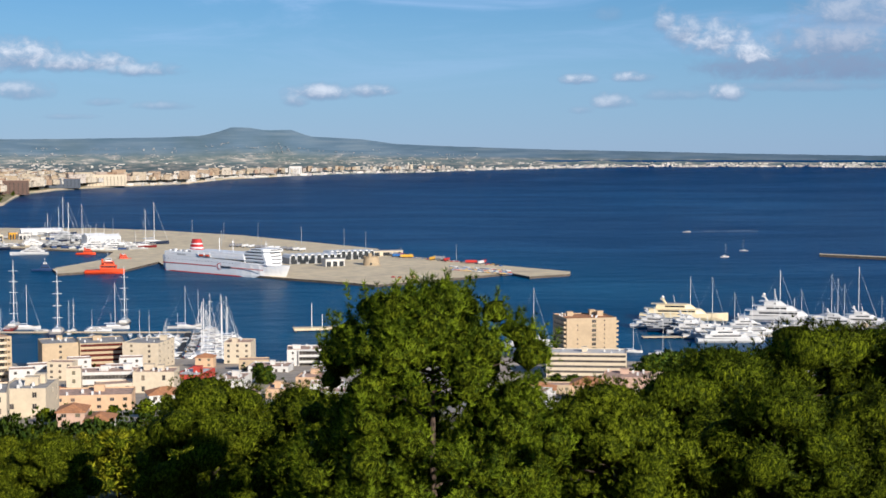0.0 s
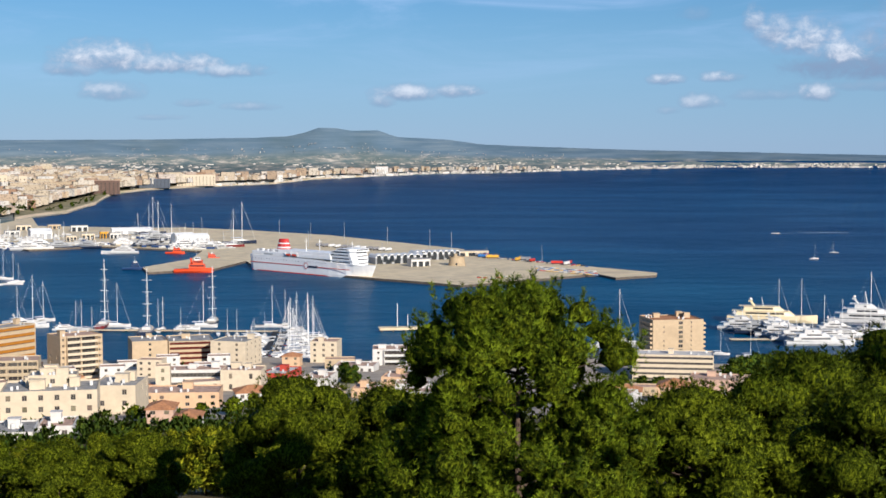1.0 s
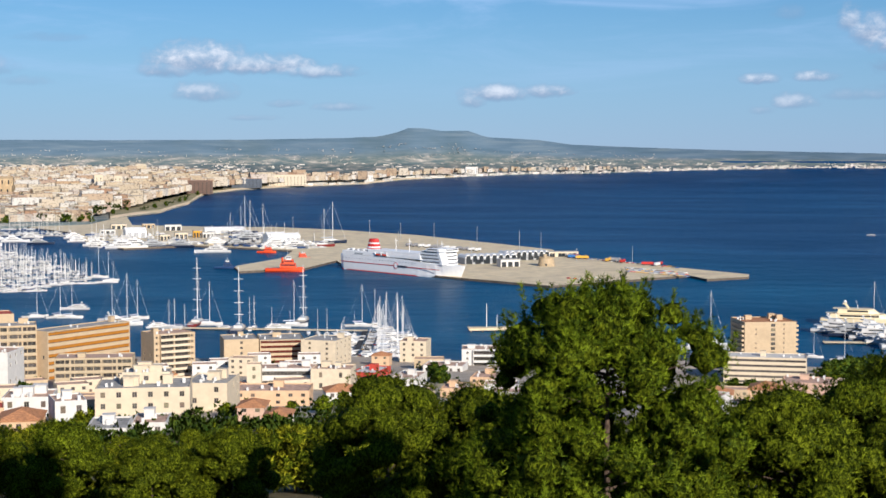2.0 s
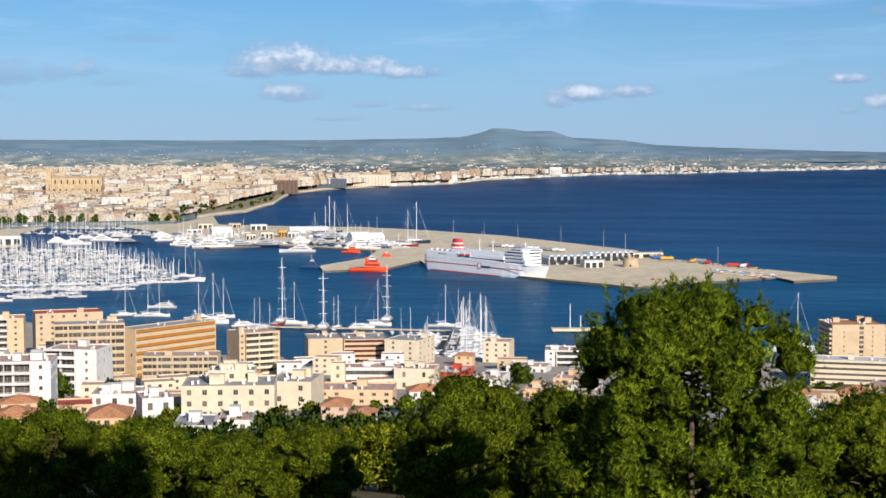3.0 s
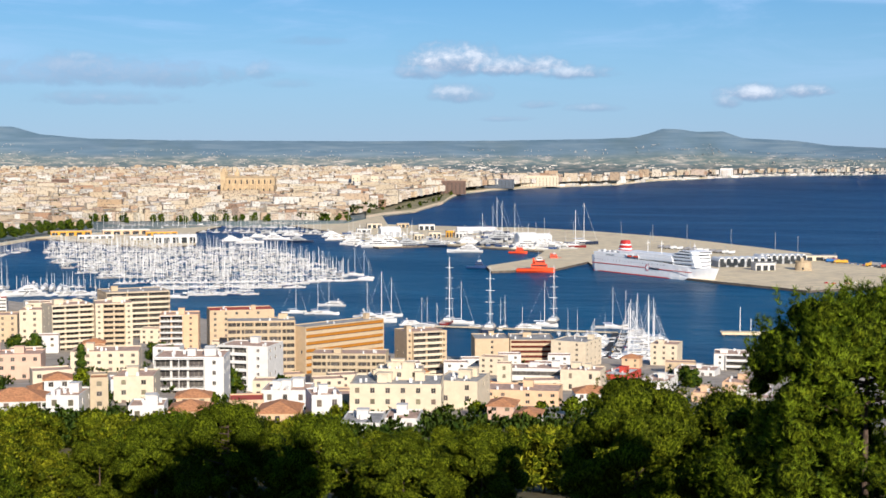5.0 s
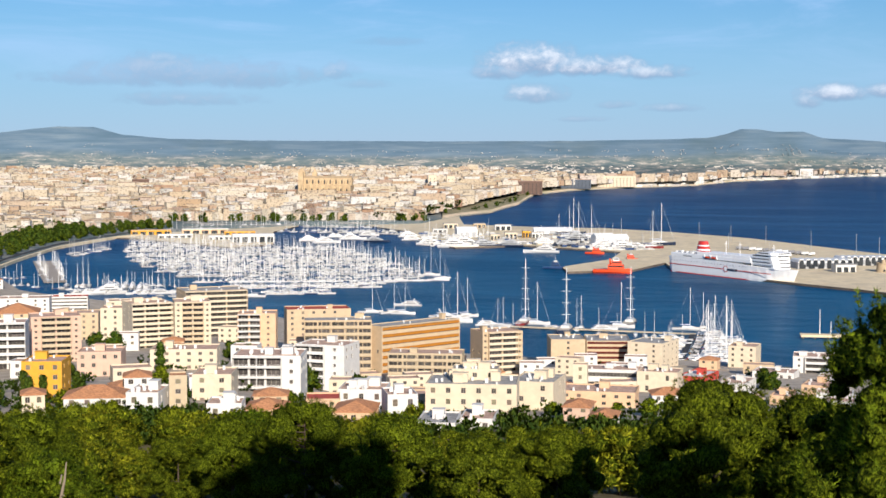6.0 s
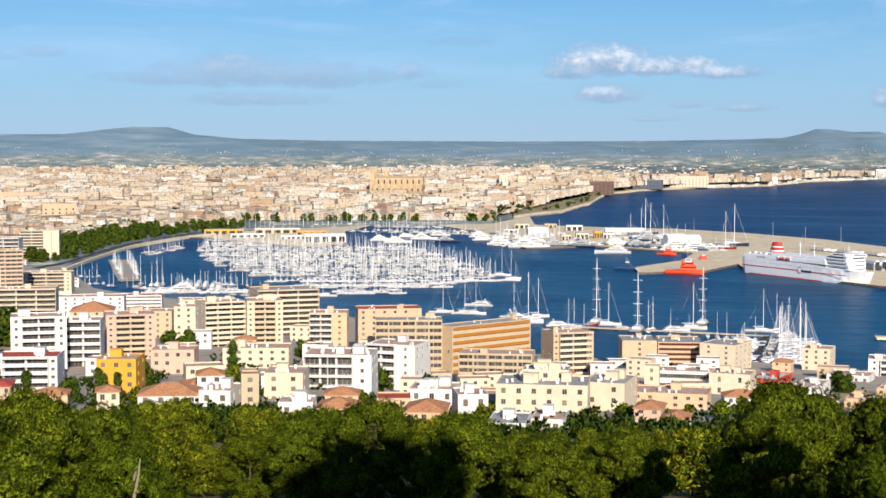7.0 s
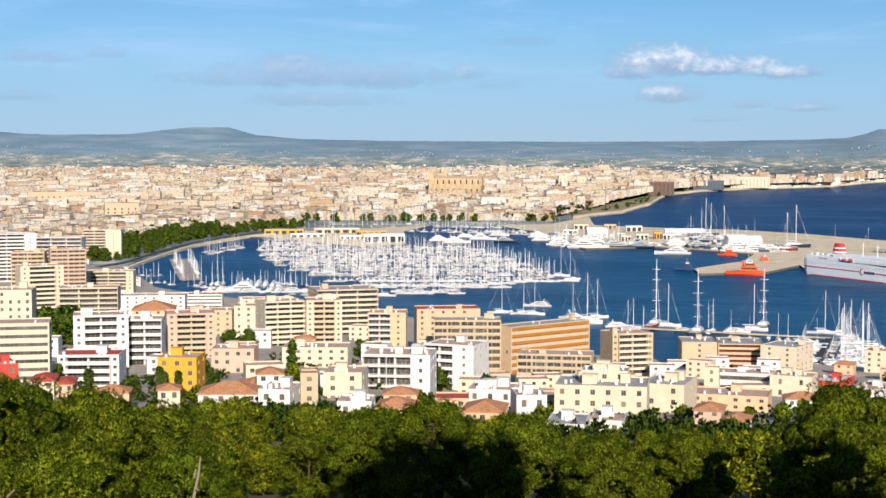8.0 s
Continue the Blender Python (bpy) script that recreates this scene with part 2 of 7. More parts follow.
def far_land_material():
    m = bpy.data.materials.new("far_plain")
    m.use_nodes = True
    n = Nodes(m.node_tree)
    vec = n.add("ShaderNodeTexCoord").outputs["Object"]
    flat = n.add("ShaderNodeMapping", Vector=vec, Scale=(1.0, 1.0, 6.0)).outputs[0]
    a = n.noise(flat, 0.02, 6.0, 0.7, 0.2)
    b = n.noise(vec, 0.004, 4.0, 0.6)
    # cool tones of the plain carry the haze of distance in their colour
    col = n.ramp(a, (0.3, (0.075, 0.105, 0.125)), (0.46, (0.12, 0.155, 0.16)), (0.57, (0.22, 0.225, 0.21)), (0.66, (0.46, 0.42, 0.37)))
    up = n.add("ShaderNodeAttribute")
    up.attribute_name = "ridge"
    # the wooded range, distance haze put into its blue-green, with paler cliffs and clearings
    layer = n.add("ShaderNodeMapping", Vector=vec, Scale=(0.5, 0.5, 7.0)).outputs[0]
    hazy_range = n.ramp(n.noise(layer, 0.012, 6.0, 0.62, 0.3), (0.32, (0.086, 0.138, 0.186)), (0.5, (0.112, 0.166, 0.222)), (0.68, (0.158, 0.21, 0.252)))
    col = n.mix(n.span(up.outputs["Fac"], 0.06, 0.4), col, hazy_range)
    col = n.mix(n.math("MULTIPLY", n.span(b, 0.45, 0.7), 0.3), col, c4((0.08, 0.11, 0.10)))
    p = n.add("ShaderNodeBsdfPrincipled", Base_Color=col, Roughness=1.0)
    p.inputs["Specular IOR Level"].default_value = 0.0
    n.t.links.new(p.outputs[0], n.add("ShaderNodeOutputMaterial").inputs[0])
    return m


FAR_LAND = far_land_material()


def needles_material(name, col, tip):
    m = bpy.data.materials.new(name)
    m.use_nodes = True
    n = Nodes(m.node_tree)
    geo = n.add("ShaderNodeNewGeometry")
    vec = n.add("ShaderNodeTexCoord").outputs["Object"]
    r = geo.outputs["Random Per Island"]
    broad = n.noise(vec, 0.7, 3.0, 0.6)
    # patchy dark base puts shaded crown gaps into the colour, besides leaf tone
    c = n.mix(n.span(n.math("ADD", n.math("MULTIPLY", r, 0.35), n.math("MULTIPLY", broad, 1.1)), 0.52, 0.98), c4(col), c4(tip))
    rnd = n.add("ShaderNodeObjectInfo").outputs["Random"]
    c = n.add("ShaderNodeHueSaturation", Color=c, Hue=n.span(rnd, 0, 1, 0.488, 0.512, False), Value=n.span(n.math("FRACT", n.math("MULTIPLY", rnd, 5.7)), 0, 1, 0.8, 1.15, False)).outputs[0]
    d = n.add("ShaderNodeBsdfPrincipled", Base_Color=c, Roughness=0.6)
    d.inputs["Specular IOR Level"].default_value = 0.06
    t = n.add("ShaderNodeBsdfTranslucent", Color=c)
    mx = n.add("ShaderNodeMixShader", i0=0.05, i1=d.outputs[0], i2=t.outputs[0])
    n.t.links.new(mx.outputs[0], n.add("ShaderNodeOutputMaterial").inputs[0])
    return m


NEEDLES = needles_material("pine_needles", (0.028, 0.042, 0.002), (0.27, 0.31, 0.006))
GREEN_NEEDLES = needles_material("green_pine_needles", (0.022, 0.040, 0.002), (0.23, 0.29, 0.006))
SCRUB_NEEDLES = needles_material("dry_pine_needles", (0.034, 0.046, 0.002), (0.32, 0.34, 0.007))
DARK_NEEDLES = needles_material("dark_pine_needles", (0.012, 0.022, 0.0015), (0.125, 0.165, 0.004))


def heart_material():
    """A clump's added inner mass, its shade put into the dark shaggy colour."""
    m = bpy.data.materials.new("shaded_inner_needles")
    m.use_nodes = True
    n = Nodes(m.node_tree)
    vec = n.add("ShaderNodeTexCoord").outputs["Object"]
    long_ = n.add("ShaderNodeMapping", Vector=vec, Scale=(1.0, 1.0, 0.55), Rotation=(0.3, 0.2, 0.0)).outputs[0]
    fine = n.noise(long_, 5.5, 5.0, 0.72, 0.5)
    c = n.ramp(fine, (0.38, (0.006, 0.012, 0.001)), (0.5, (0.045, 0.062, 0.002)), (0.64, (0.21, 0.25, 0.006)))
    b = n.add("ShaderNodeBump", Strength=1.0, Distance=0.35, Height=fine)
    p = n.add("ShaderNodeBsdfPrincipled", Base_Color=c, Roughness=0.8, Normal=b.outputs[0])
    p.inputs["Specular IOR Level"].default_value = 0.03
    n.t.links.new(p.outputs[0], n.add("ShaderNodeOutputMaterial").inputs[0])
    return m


HEART = heart_material()
LEAVES = needles_material("tree_leaves", (0.030, 0.060, 0.008), (0.11, 0.15, 0.015))

# ---------------------------------------------------------------- sea, shores, hill
def polar(name, bearings, dists, height, material):
    """A sheet laid out in rings round the view point; height(bearing, dist) above the sea, None keeps sea level."""
    vs = [tuple(site(b, d, height(b, d))[0]) for d in dists for b in bearings]
    k = len(bearings)
    fs = [(i * k + j, i * k + j + 1, (i + 1) * k + j + 1, (i + 1) * k + j) for i in range(len(dists) - 1) for j in range(k - 1)]
    return mesh_object(name, vs, fs, material, smooth=True)


def steps(a, b, n):
    return [a + (b - a) * i / n for i in range(n + 1)]


ROUND = steps(-180, 180, 120)
sea = polar("water", ROUND, [5, 400, 800, 1200, 1700, 2200, 2800, 3100, 3500, 4000, 4600, 5400, 6500, 8000, 10000, 13000, 17000], lambda b, d: 0.0, WATER)
tagged(sea, "deep blue rippled sea water filling the bay", "sea", kind="structure")


def shore_of(b):
    """Where the built-up shore below the hill ends, by bearing."""
    return float(np.interp(b, (-60, -40, -36, -35.5, -32, -29, -26.4, -21.6, -18.4, -15.6, -10, -6.6, -4, 3.8, 6.8, 11, 15.2, 19.1, 30, 60),
                           (2600, 2300, 1668, 1437, 1313, 1226, 1181, 1021, 940, 916, 915, 882, 878, 939, 905, 915, 982, 1063, 1200, 1500)))


def hill_sheet():
    bs = steps(-180, -60, 24)[:-1] + steps(-60, 40, 140) + steps(40, 180, 28)[1:]
    fr = [0.0, 30, 60, 85, 110, 130, 150, 175, 200, 230, 260, 300, 340, 380, 420, 460, 500, 550, 600, 660, 720, 780, 820]
    last = [0.0, 0.3, 0.6, 0.85, 1.0, 1.001]
    vs, fs = [], []
    for d in fr:
        for b in bs:
            vs.append(tuple(site(b, d + 2, hill(d, b) + (1.6 * noise.noise((d * 0.02, b * 0.12, 3)) if d > 30 else 0))[0]))
    for q in last:
        for b in bs:
            s1 = shore_of(b)
            d = s1 * q if q > 1 else 850 + (s1 - 850) * q
            vs.append(tuple(site(b, d, -4 if q > 1 else max(2.0, hill(d, b)))[0]))
    k = len(bs)
    for i in range(len(fr) + len(last) - 1):
        for j in range(k - 1):
            fs.append((i * k + j, i * k + j + 1, (i + 1) * k + j + 1, (i + 1) * k + j))
    ob = mesh_object("ground", vs, fs, [HILLSIDE, STREET])
    me = ob.data
    me.polygons.foreach_set("material_index", [0 if f // (k - 1) < 15 else 1 for f in range(len(fs))])
    return tagged(ob, "dry scrubby hillside running down to paved harbour streets", "ground", kind="structure")


hill_sheet()


def slab(name, outline, z, material, label, category):
    """Flat made ground on the water, with a rough quay face."""
    pts = [site(b, d, 0)[0] for b, d in outline]
    n = len(pts)
    area = sum(p.x * q.y - q.x * p.y for p, q in zip(pts, pts[1:] + pts[:1]))
    if area < 0:
        pts.reverse()
    vs = [(p.x, p.y, p.z + z) for p in pts] + [(p.x, p.y, p.z - 3) for p in pts]
    fs = [tuple(range(n))] + [(i, n + i, n + (i + 1) % n, (i + 1) % n) for i in range(n)]
    ob = mesh_object(name, vs, fs, [material, RUBBLE])
    ob.data.polygons.foreach_set("material_index", [0] + [1] * n)
    return tagged(ob, label, category, kind="structure")


pier = slab("pier", [(-13.2, 2504), (-10.64, 2397), (-7.62, 2243), (-2.5, 1922), (-2.18, 1822), (2.49, 1635), (4.87, 1565), (4.85, 1535), (3.31, 1500), (2.6, 1545), (0.44, 1480),
              (-2.59, 1408), (-3.55, 1434), (-5.9, 1490), (-10.43, 1640), (-10.75, 1734), (-11.94, 1626), (-14.42, 1590), (-14.64, 1660), (-12.8, 1780), (-12.4, 1910)], 2.4, CONCRETE,
            "long pale concrete commercial pier with a dark rubble edge", "pier")
yard = slab("pavement", [(-18.59, 2950), (-18.38, 2612), (-15.23, 2519), (-13.15, 2500), (-12.35, 1912), (-14.59, 1985), (-16.2, 2034), (-18.71, 1986), (-20.02, 2104), (-20.35, 2367), (-22.07, 2576), (-23.5, 2750)], 2.2, CONCRETE,
            "pale concrete boatyard quay crowded with hauled-out yachts", "quay")
mole = slab("pavement", [(-24.2, 2800), (-24.66, 2572), (-25.63, 2390), (-25.63, 2069), (-27.25, 2009), (-30.89, 2242), (-31.53, 2260), (-32.5, 2500), (-28, 2800)], 2.0, CONCRETE,
            "paved harbour mole with yacht club buildings", "quay")

FAR_SHORE_B = (-75, -50, -40, -36, -33.6, -31.5, -29, -24.7, -22.1, -20, -18.59, -17.36, -16.3, -15.88, -15.56, -14.41, -12.5, -9.69, -8.21, -5.67, -3.1, -0.94, 1.42, 4.64, 6.78, 10, 13.5, 16.4, 24, 40)
FAR_SHORE_D = (1700, 1660, 1640, 1668, 2040, 2260, 2420, 2580, 2590, 2640, 2950, 3121, 3600, 4150, 4450, 4824, 5200, 5604, 6404, 7148, 7928, 8084, 8903, 9920, 10533, 10563, 10634, 10300, 10100, 9800)
RIDGE_B = (-75, -42, -41, -39.5, -38.7, -36, -34.6, -33.7, -32.2, -31.3, -29.5, -26, -19, -14, -10.5, -9.1, -8.5, -8.0, -7.4, -6.7, -5.7, -5.1, -3.1, -1.8, 0.3, 2.5, 4.6, 7.9, 11, 16.5, 40)
RIDGE_S = (0.011, 0.0125, 0.0125, 0.0105, 0.0102, 0.0105, 0.0135, 0.0153, 0.0153, 0.0105, 0.0077, 0.0066, 0.0062, 0.0066, 0.0077, 0.0087, 0.0112, 0.0142, 0.0142, 0.0122, 0.0126, 0.0083, 0.0064, 0.0032, 0.0016, 0.0003, -0.0008, -0.002, -0.0033, -0.0048, -0.007)


def far_shore(b):
    return float(np.interp(b, FAR_SHORE_B, FAR_SHORE_D))


def far_land():
    """The plain behind the bay and the ranges that close it."""
    bs = steps(-75, 40, 460)
    rows = 26
    vs, ridge = [], []
    for i in range(rows + 1):
        for b in bs:
            d0 = far_shore(b)
            if i <= 14:
                d = d0 * (13500 / d0) ** (max(0, i - 1) / 13)
                h = -3 if i == 0 else 2 + 6 * (i / 14)
                vs.append(tuple(site(b, d, h)[0]))
                ridge.append(0.0)
            else:
                q = (i - 14) / (rows - 14)
                crest = float(np.interp(b, RIDGE_B, RIDGE_S)) + 0.00025 * noise.noise((b * 2.2, 1.0, 0)) + 0.00012 * noise.noise((b * 7, 4.0, 0))
                low = (8 - EYE) / 13500
                s = low + (crest - low) * (q ** 0.8) + 0.0006 * noise.noise((b * 1.3, q * 5, 7)) * math.sin(q * math.pi)
                r = range_of(13500) + 90 * q
                a = radians(b)
                vs.append((r * math.sin(a), r * math.cos(a), EYE + s * r))
                ridge.append(q)
    k = len(bs)
    fs = [(i * k + j, i * k + j + 1, (i + 1) * k + j + 1, (i + 1) * k + j) for i in range(rows) for j in range(k - 1)]
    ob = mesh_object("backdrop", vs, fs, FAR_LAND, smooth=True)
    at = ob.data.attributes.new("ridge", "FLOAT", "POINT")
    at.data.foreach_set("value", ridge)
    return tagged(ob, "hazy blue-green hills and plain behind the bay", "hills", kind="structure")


far_land()

# ---------------------------------------------------------------- the castle that carries the view point
def castle():
    sx, sy = math.sin(SB), math.cos(SB)
    top = empty("castle", pose(0, 0, 0), "sandstone hilltop castle tower with a flat parapet roof", "castle")

    def tower(cx, cy, r, z0, z1, name):
        bm = bmesh.new()
        n = 40
        def ring(rr, z):
            return [(cx + rr * math.cos(2 * math.pi * i / n), cy + rr * math.sin(2 * math.pi * i / n), z) for i in range(n)]
        loft(bm, [ring(r * 1.04, z0), ring(r, z0 + 3), ring(r, z1 - 0.3), ring(r + 0.1, z1 - 0.2), ring(r + 0.1, z1), ring(r - 0.45, z1), ring(r - 0.45, z1 - 0.95)])
        part(name, bm, STONE, top)
    tower(22.6, -5.0, 8.9, 98, 161.6, "keep")
    tower(-2 * sx, -2 * sy, 4.2, 98, 129.2, "terrace")
    # a second tower and the round body, out of sight behind
    tower(43.0, -3.0, 5.8, 96, 142.0, "turret")
    tower(38, -28, 20, 98, 135.5, "body")


castle()


# ---------------------------------------------------------------- trees
def tuft_mesh(name, centres, outs, size, needles, material, rng, wide=0.16, round_=None, extra=None, clumps=None):
    """Needle tufts: narrow blades that fan out from each centre. round_: the way each clump's surface faces."""
    sets = [(centres, outs, size, needles, wide, round_ if round_ is not None else outs)] + ([extra] if extra else [])
    tris, norms = [], []
    for cc, oo, sz, nd, wd, rn in sets:
        c, o, rn = np.repeat(cc, nd, axis=0), np.repeat(oo, nd, axis=0), np.repeat(rn, nd, axis=0)
        d = rng.normal(size=c.shape)
        d /= np.linalg.norm(d, axis=1)[:, None]
        d = d * 0.66 + o * 0.9
        d /= np.linalg.norm(d, axis=1)[:, None]
        side = np.cross(d, rng.normal(size=c.shape))
        side /= np.linalg.norm(side, axis=1)[:, None] + 1e-9
        ln = (sz * rng.uniform(0.6, 1.15, len(c)))[:, None]
        w = ln * wd
        a = c + d * ln * 0.12
        face = np.cross(side, d)
        flip = np.sign((face * rn).sum(axis=1))[:, None]
        flip[flip == 0] = 1
        tris.append(np.concatenate([a - side * w * flip, a + side * w * flip, c + d * ln], axis=1))
        nn = rn * 0.9 + face * flip * 0.3
        norms.append(nn / (np.linalg.norm(nn, axis=1)[:, None] + 1e-9))
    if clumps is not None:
        # the solid dark core added inside each clump
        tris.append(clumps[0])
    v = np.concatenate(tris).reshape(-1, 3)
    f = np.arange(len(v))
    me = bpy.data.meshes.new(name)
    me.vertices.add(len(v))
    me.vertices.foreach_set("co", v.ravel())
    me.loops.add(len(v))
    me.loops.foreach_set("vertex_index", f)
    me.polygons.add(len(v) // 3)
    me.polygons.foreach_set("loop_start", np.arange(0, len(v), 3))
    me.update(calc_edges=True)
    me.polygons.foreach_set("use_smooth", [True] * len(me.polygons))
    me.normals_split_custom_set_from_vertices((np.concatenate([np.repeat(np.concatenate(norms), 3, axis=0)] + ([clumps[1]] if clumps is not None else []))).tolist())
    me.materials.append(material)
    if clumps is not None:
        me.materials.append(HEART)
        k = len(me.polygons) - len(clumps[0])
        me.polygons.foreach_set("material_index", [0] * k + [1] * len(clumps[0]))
    return me


def clump_hearts(rng, spots):
    """Rough closed dark cores added inside the needle clumps: triangles and the way they face."""
    bm = bmesh.new()
    bmesh.ops.create_icosphere(bm, subdivisions=2, radius=1.0)
    ico = np.array([[tuple(v.co) for v in f.verts] for f in bm.faces])
    bm.free()
    tris, norms = [], []
    for p, r in spots:
        k = rng.uniform(0, 9, 3)
        bump = 1 + 0.26 * np.sin(ico @ np.array([5.0, 4.0, 3.0]) + k[0]) * np.sin(ico @ np.array([-3.0, 5.0, 6.0]) + k[1])
        t = p + ico * bump[..., None] * r * np.array([1.0, 1.0, 0.82])
        tris.append(t.reshape(-1, 9))
        norms.append(ico.reshape(-1, 3))
    return np.concatenate(tris), np.concatenate(norms)


def crown_radius(q, radius, shape):
    if shape == "dome":
        return radius * math.sqrt(max(0.05, 1 - q ** 2.6))
    if shape == "tall":
        return radius * (max(0.0, 1 - q ** 9) ** 0.5 * (1.16 - 0.26 * q) + 0.05)
    return radius * math.sqrt(max(0.04, 1 - (2 * q - 1) ** 2))


def crown_points(rng, height, radius, low, lobes, per, lobe_r, shape):
    """Rounded clumps over a crown with dark gaps between them. shape: tall, dome (old pine), ball (broadleaf)."""
    cs, os_, rn, heads, inner, spots = [], [], [], [], [], []
    for _ in range(lobes):
        q = rng.uniform() ** (0.75 if shape != "tall" else 0.8)
        z = low + (height - low) * q * 0.95
        rr = crown_radius(q, radius, shape)
        a = rng.uniform(0, 2 * math.pi)
        k = rr * rng.uniform(0.14, 1.0) ** 0.5 * rng.uniform(0.84, 1.06)
        p = np.array([k * math.cos(a), k * math.sin(a), z])
        heads.append(p)
        lr = lobe_r * rng.uniform(0.55, 1.35)
        spots.append((p, lr * 0.68))
        away = np.array([math.cos(a) * (0.8 if q < 0.85 else 0.3), math.sin(a) * (0.8 if q < 0.85 else 0.3), 0.55])
        away /= np.linalg.norm(away)
        d = rng.normal(size=(int(per * (lr / lobe_r) ** 1.6) + 3, 3))
        d /= np.linalg.norm(d, axis=1)[:, None]
        d = d[(d @ away) > -0.35]
        cs.append(p + d * rng.uniform(0.72, 1.04, (len(d), 1)) * lr * np.array([1.0, 1.0, 0.82]))
        out = d * 0.8 + np.array([0, 0, 0.75 if shape == "tall" else 0.5])
        os_.append(out / np.linalg.norm(out, axis=1)[:, None])
        m = d * 0.8 + away * 0.35
        rn.append(m / np.linalg.norm(m, axis=1)[:, None])
        inner.append(p * np.array([0.6, 0.6, 0.95]) + rng.normal(size=(5, 3)) * lr * 0.5)
        if shape == "tall" and q > 0.2:
            # upright leading shoots, thick with needles, that stand out of the clump
            for _ in range(rng.integers(1, 4)):
                n = 13
                e = p + np.array([rng.normal() * lr * 0.5, rng.normal() * lr * 0.5, lr * 0.35])
                lean = np.array([math.cos(a), math.sin(a), 0]) * rng.uniform(0.0, 0.45)
                up = np.linspace(0, rng.uniform(0.6, 1.25), n)[:, None]
                cs.append(e + up * (np.array([0, 0, 1.0]) + lean) + rng.normal(size=(n, 3)) * 0.05)
                ring = rng.normal(size=(n, 3)) * np.array([1, 1, 0.2])
                o = ring * 0.5 + np.array([0, 0, 0.8])
                os_.append(o / np.linalg.norm(o, axis=1)[:, None])
                o = ring + away * 0.6
                rn.append(o / np.linalg.norm(o, axis=1)[:, None])
    return np.concatenate(cs), np.concatenate(os_), np.concatenate(rn), heads, np.concatenate(inner), spots


def limb_mesh(rng, height, low, heads, r, lean):
    bm = bmesh.new()
    stem = [(lean[0] * q, lean[1] * q, height * 0.9 * q - 1.5 * (1 - q)) for q in (0, 0.25, 0.5, 0.75, 1.0)]
    for i, (a, b) in enumerate(zip(stem, stem[1:])):
        rod(bm, a, b, r * (1 - 0.22 * i), r * (1 - 0.22 * (i + 1)) + 0.02, 8)
    for p in heads:
        q = max(0.12, min(0.95, (p[2] - 0.30 * math.hypot(p[0], p[1])) / (height * 0.9)))
        a = Vector((lean[0] * q, lean[1] * q, height * 0.9 * q))
        m = a.lerp(Vector(p), 0.55) + Vector((0, 0, -0.25 + 0.2 * rng.uniform()))
        rod(bm, a, m, 0.07 + 0.04 * rng.uniform(), 0.05, 4)
        rod(bm, m, p, 0.05, 0.02, 3)
    return bm


def make_tree(name, seed, height, radius, low, lobes, per, lobe_r, size, needles, shape, material=None, label="", category="tree", trunk=0.3, wide=0.16):
    rng = np.random.default_rng(seed)
    ob = empty(name, pose(0, 0, 0), label, category)
    c, o, rn, heads, inner, spots = crown_points(rng, height, radius, low, lobes, per, lobe_r, shape)
    part("trunk", limb_mesh(rng, height, low, heads[: 40 if lobes > 80 else 12], trunk, (rng.uniform(-0.6, 0.6), rng.uniform(-0.6, 0.6))), BARK, ob)
    # added coarser blades and dark cores close the inside of the crown
    w = rng.normal(size=inner.shape)
    w /= np.linalg.norm(w, axis=1)[:, None]
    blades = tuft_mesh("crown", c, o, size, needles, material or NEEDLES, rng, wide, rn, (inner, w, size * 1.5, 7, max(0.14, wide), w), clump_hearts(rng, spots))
    share("crown", blades, ob)
    return ob


def plant(ob, bearing, d, top=None, height=1.0, turn=0.0, first=False, scale=None):
    """Stand a tree on the slope; top: height of its tip above the sea, which sets its size."""
    g = sit(bearing, d)
    s = scale if scale else (top - g.z) / height
    m = Matrix.Translation(g) @ pose(0, 0, 0, 0, 0, turn) @ Matrix.Scale(s, 4)
    if first:
        ob.matrix_basis = m
        return ob
    c = copy_thing(ob, pose(0, 0, 0))
    c.matrix_basis = m
    return c


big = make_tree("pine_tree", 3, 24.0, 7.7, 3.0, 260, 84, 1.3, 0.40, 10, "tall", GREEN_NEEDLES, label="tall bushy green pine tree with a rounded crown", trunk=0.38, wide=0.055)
plant(big, -0.35, 74, top=123.8, height=24.4, first=True)
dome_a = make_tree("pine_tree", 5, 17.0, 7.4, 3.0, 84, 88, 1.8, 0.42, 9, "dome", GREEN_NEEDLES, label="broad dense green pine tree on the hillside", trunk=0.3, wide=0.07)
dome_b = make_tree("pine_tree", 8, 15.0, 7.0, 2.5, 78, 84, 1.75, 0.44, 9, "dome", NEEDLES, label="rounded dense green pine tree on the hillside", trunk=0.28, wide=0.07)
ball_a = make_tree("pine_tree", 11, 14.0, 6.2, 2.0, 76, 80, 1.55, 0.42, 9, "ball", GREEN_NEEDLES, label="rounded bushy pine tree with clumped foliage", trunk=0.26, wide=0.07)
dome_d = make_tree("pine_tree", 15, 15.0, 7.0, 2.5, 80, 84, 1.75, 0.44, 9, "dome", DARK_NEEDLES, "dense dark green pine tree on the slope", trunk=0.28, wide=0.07)


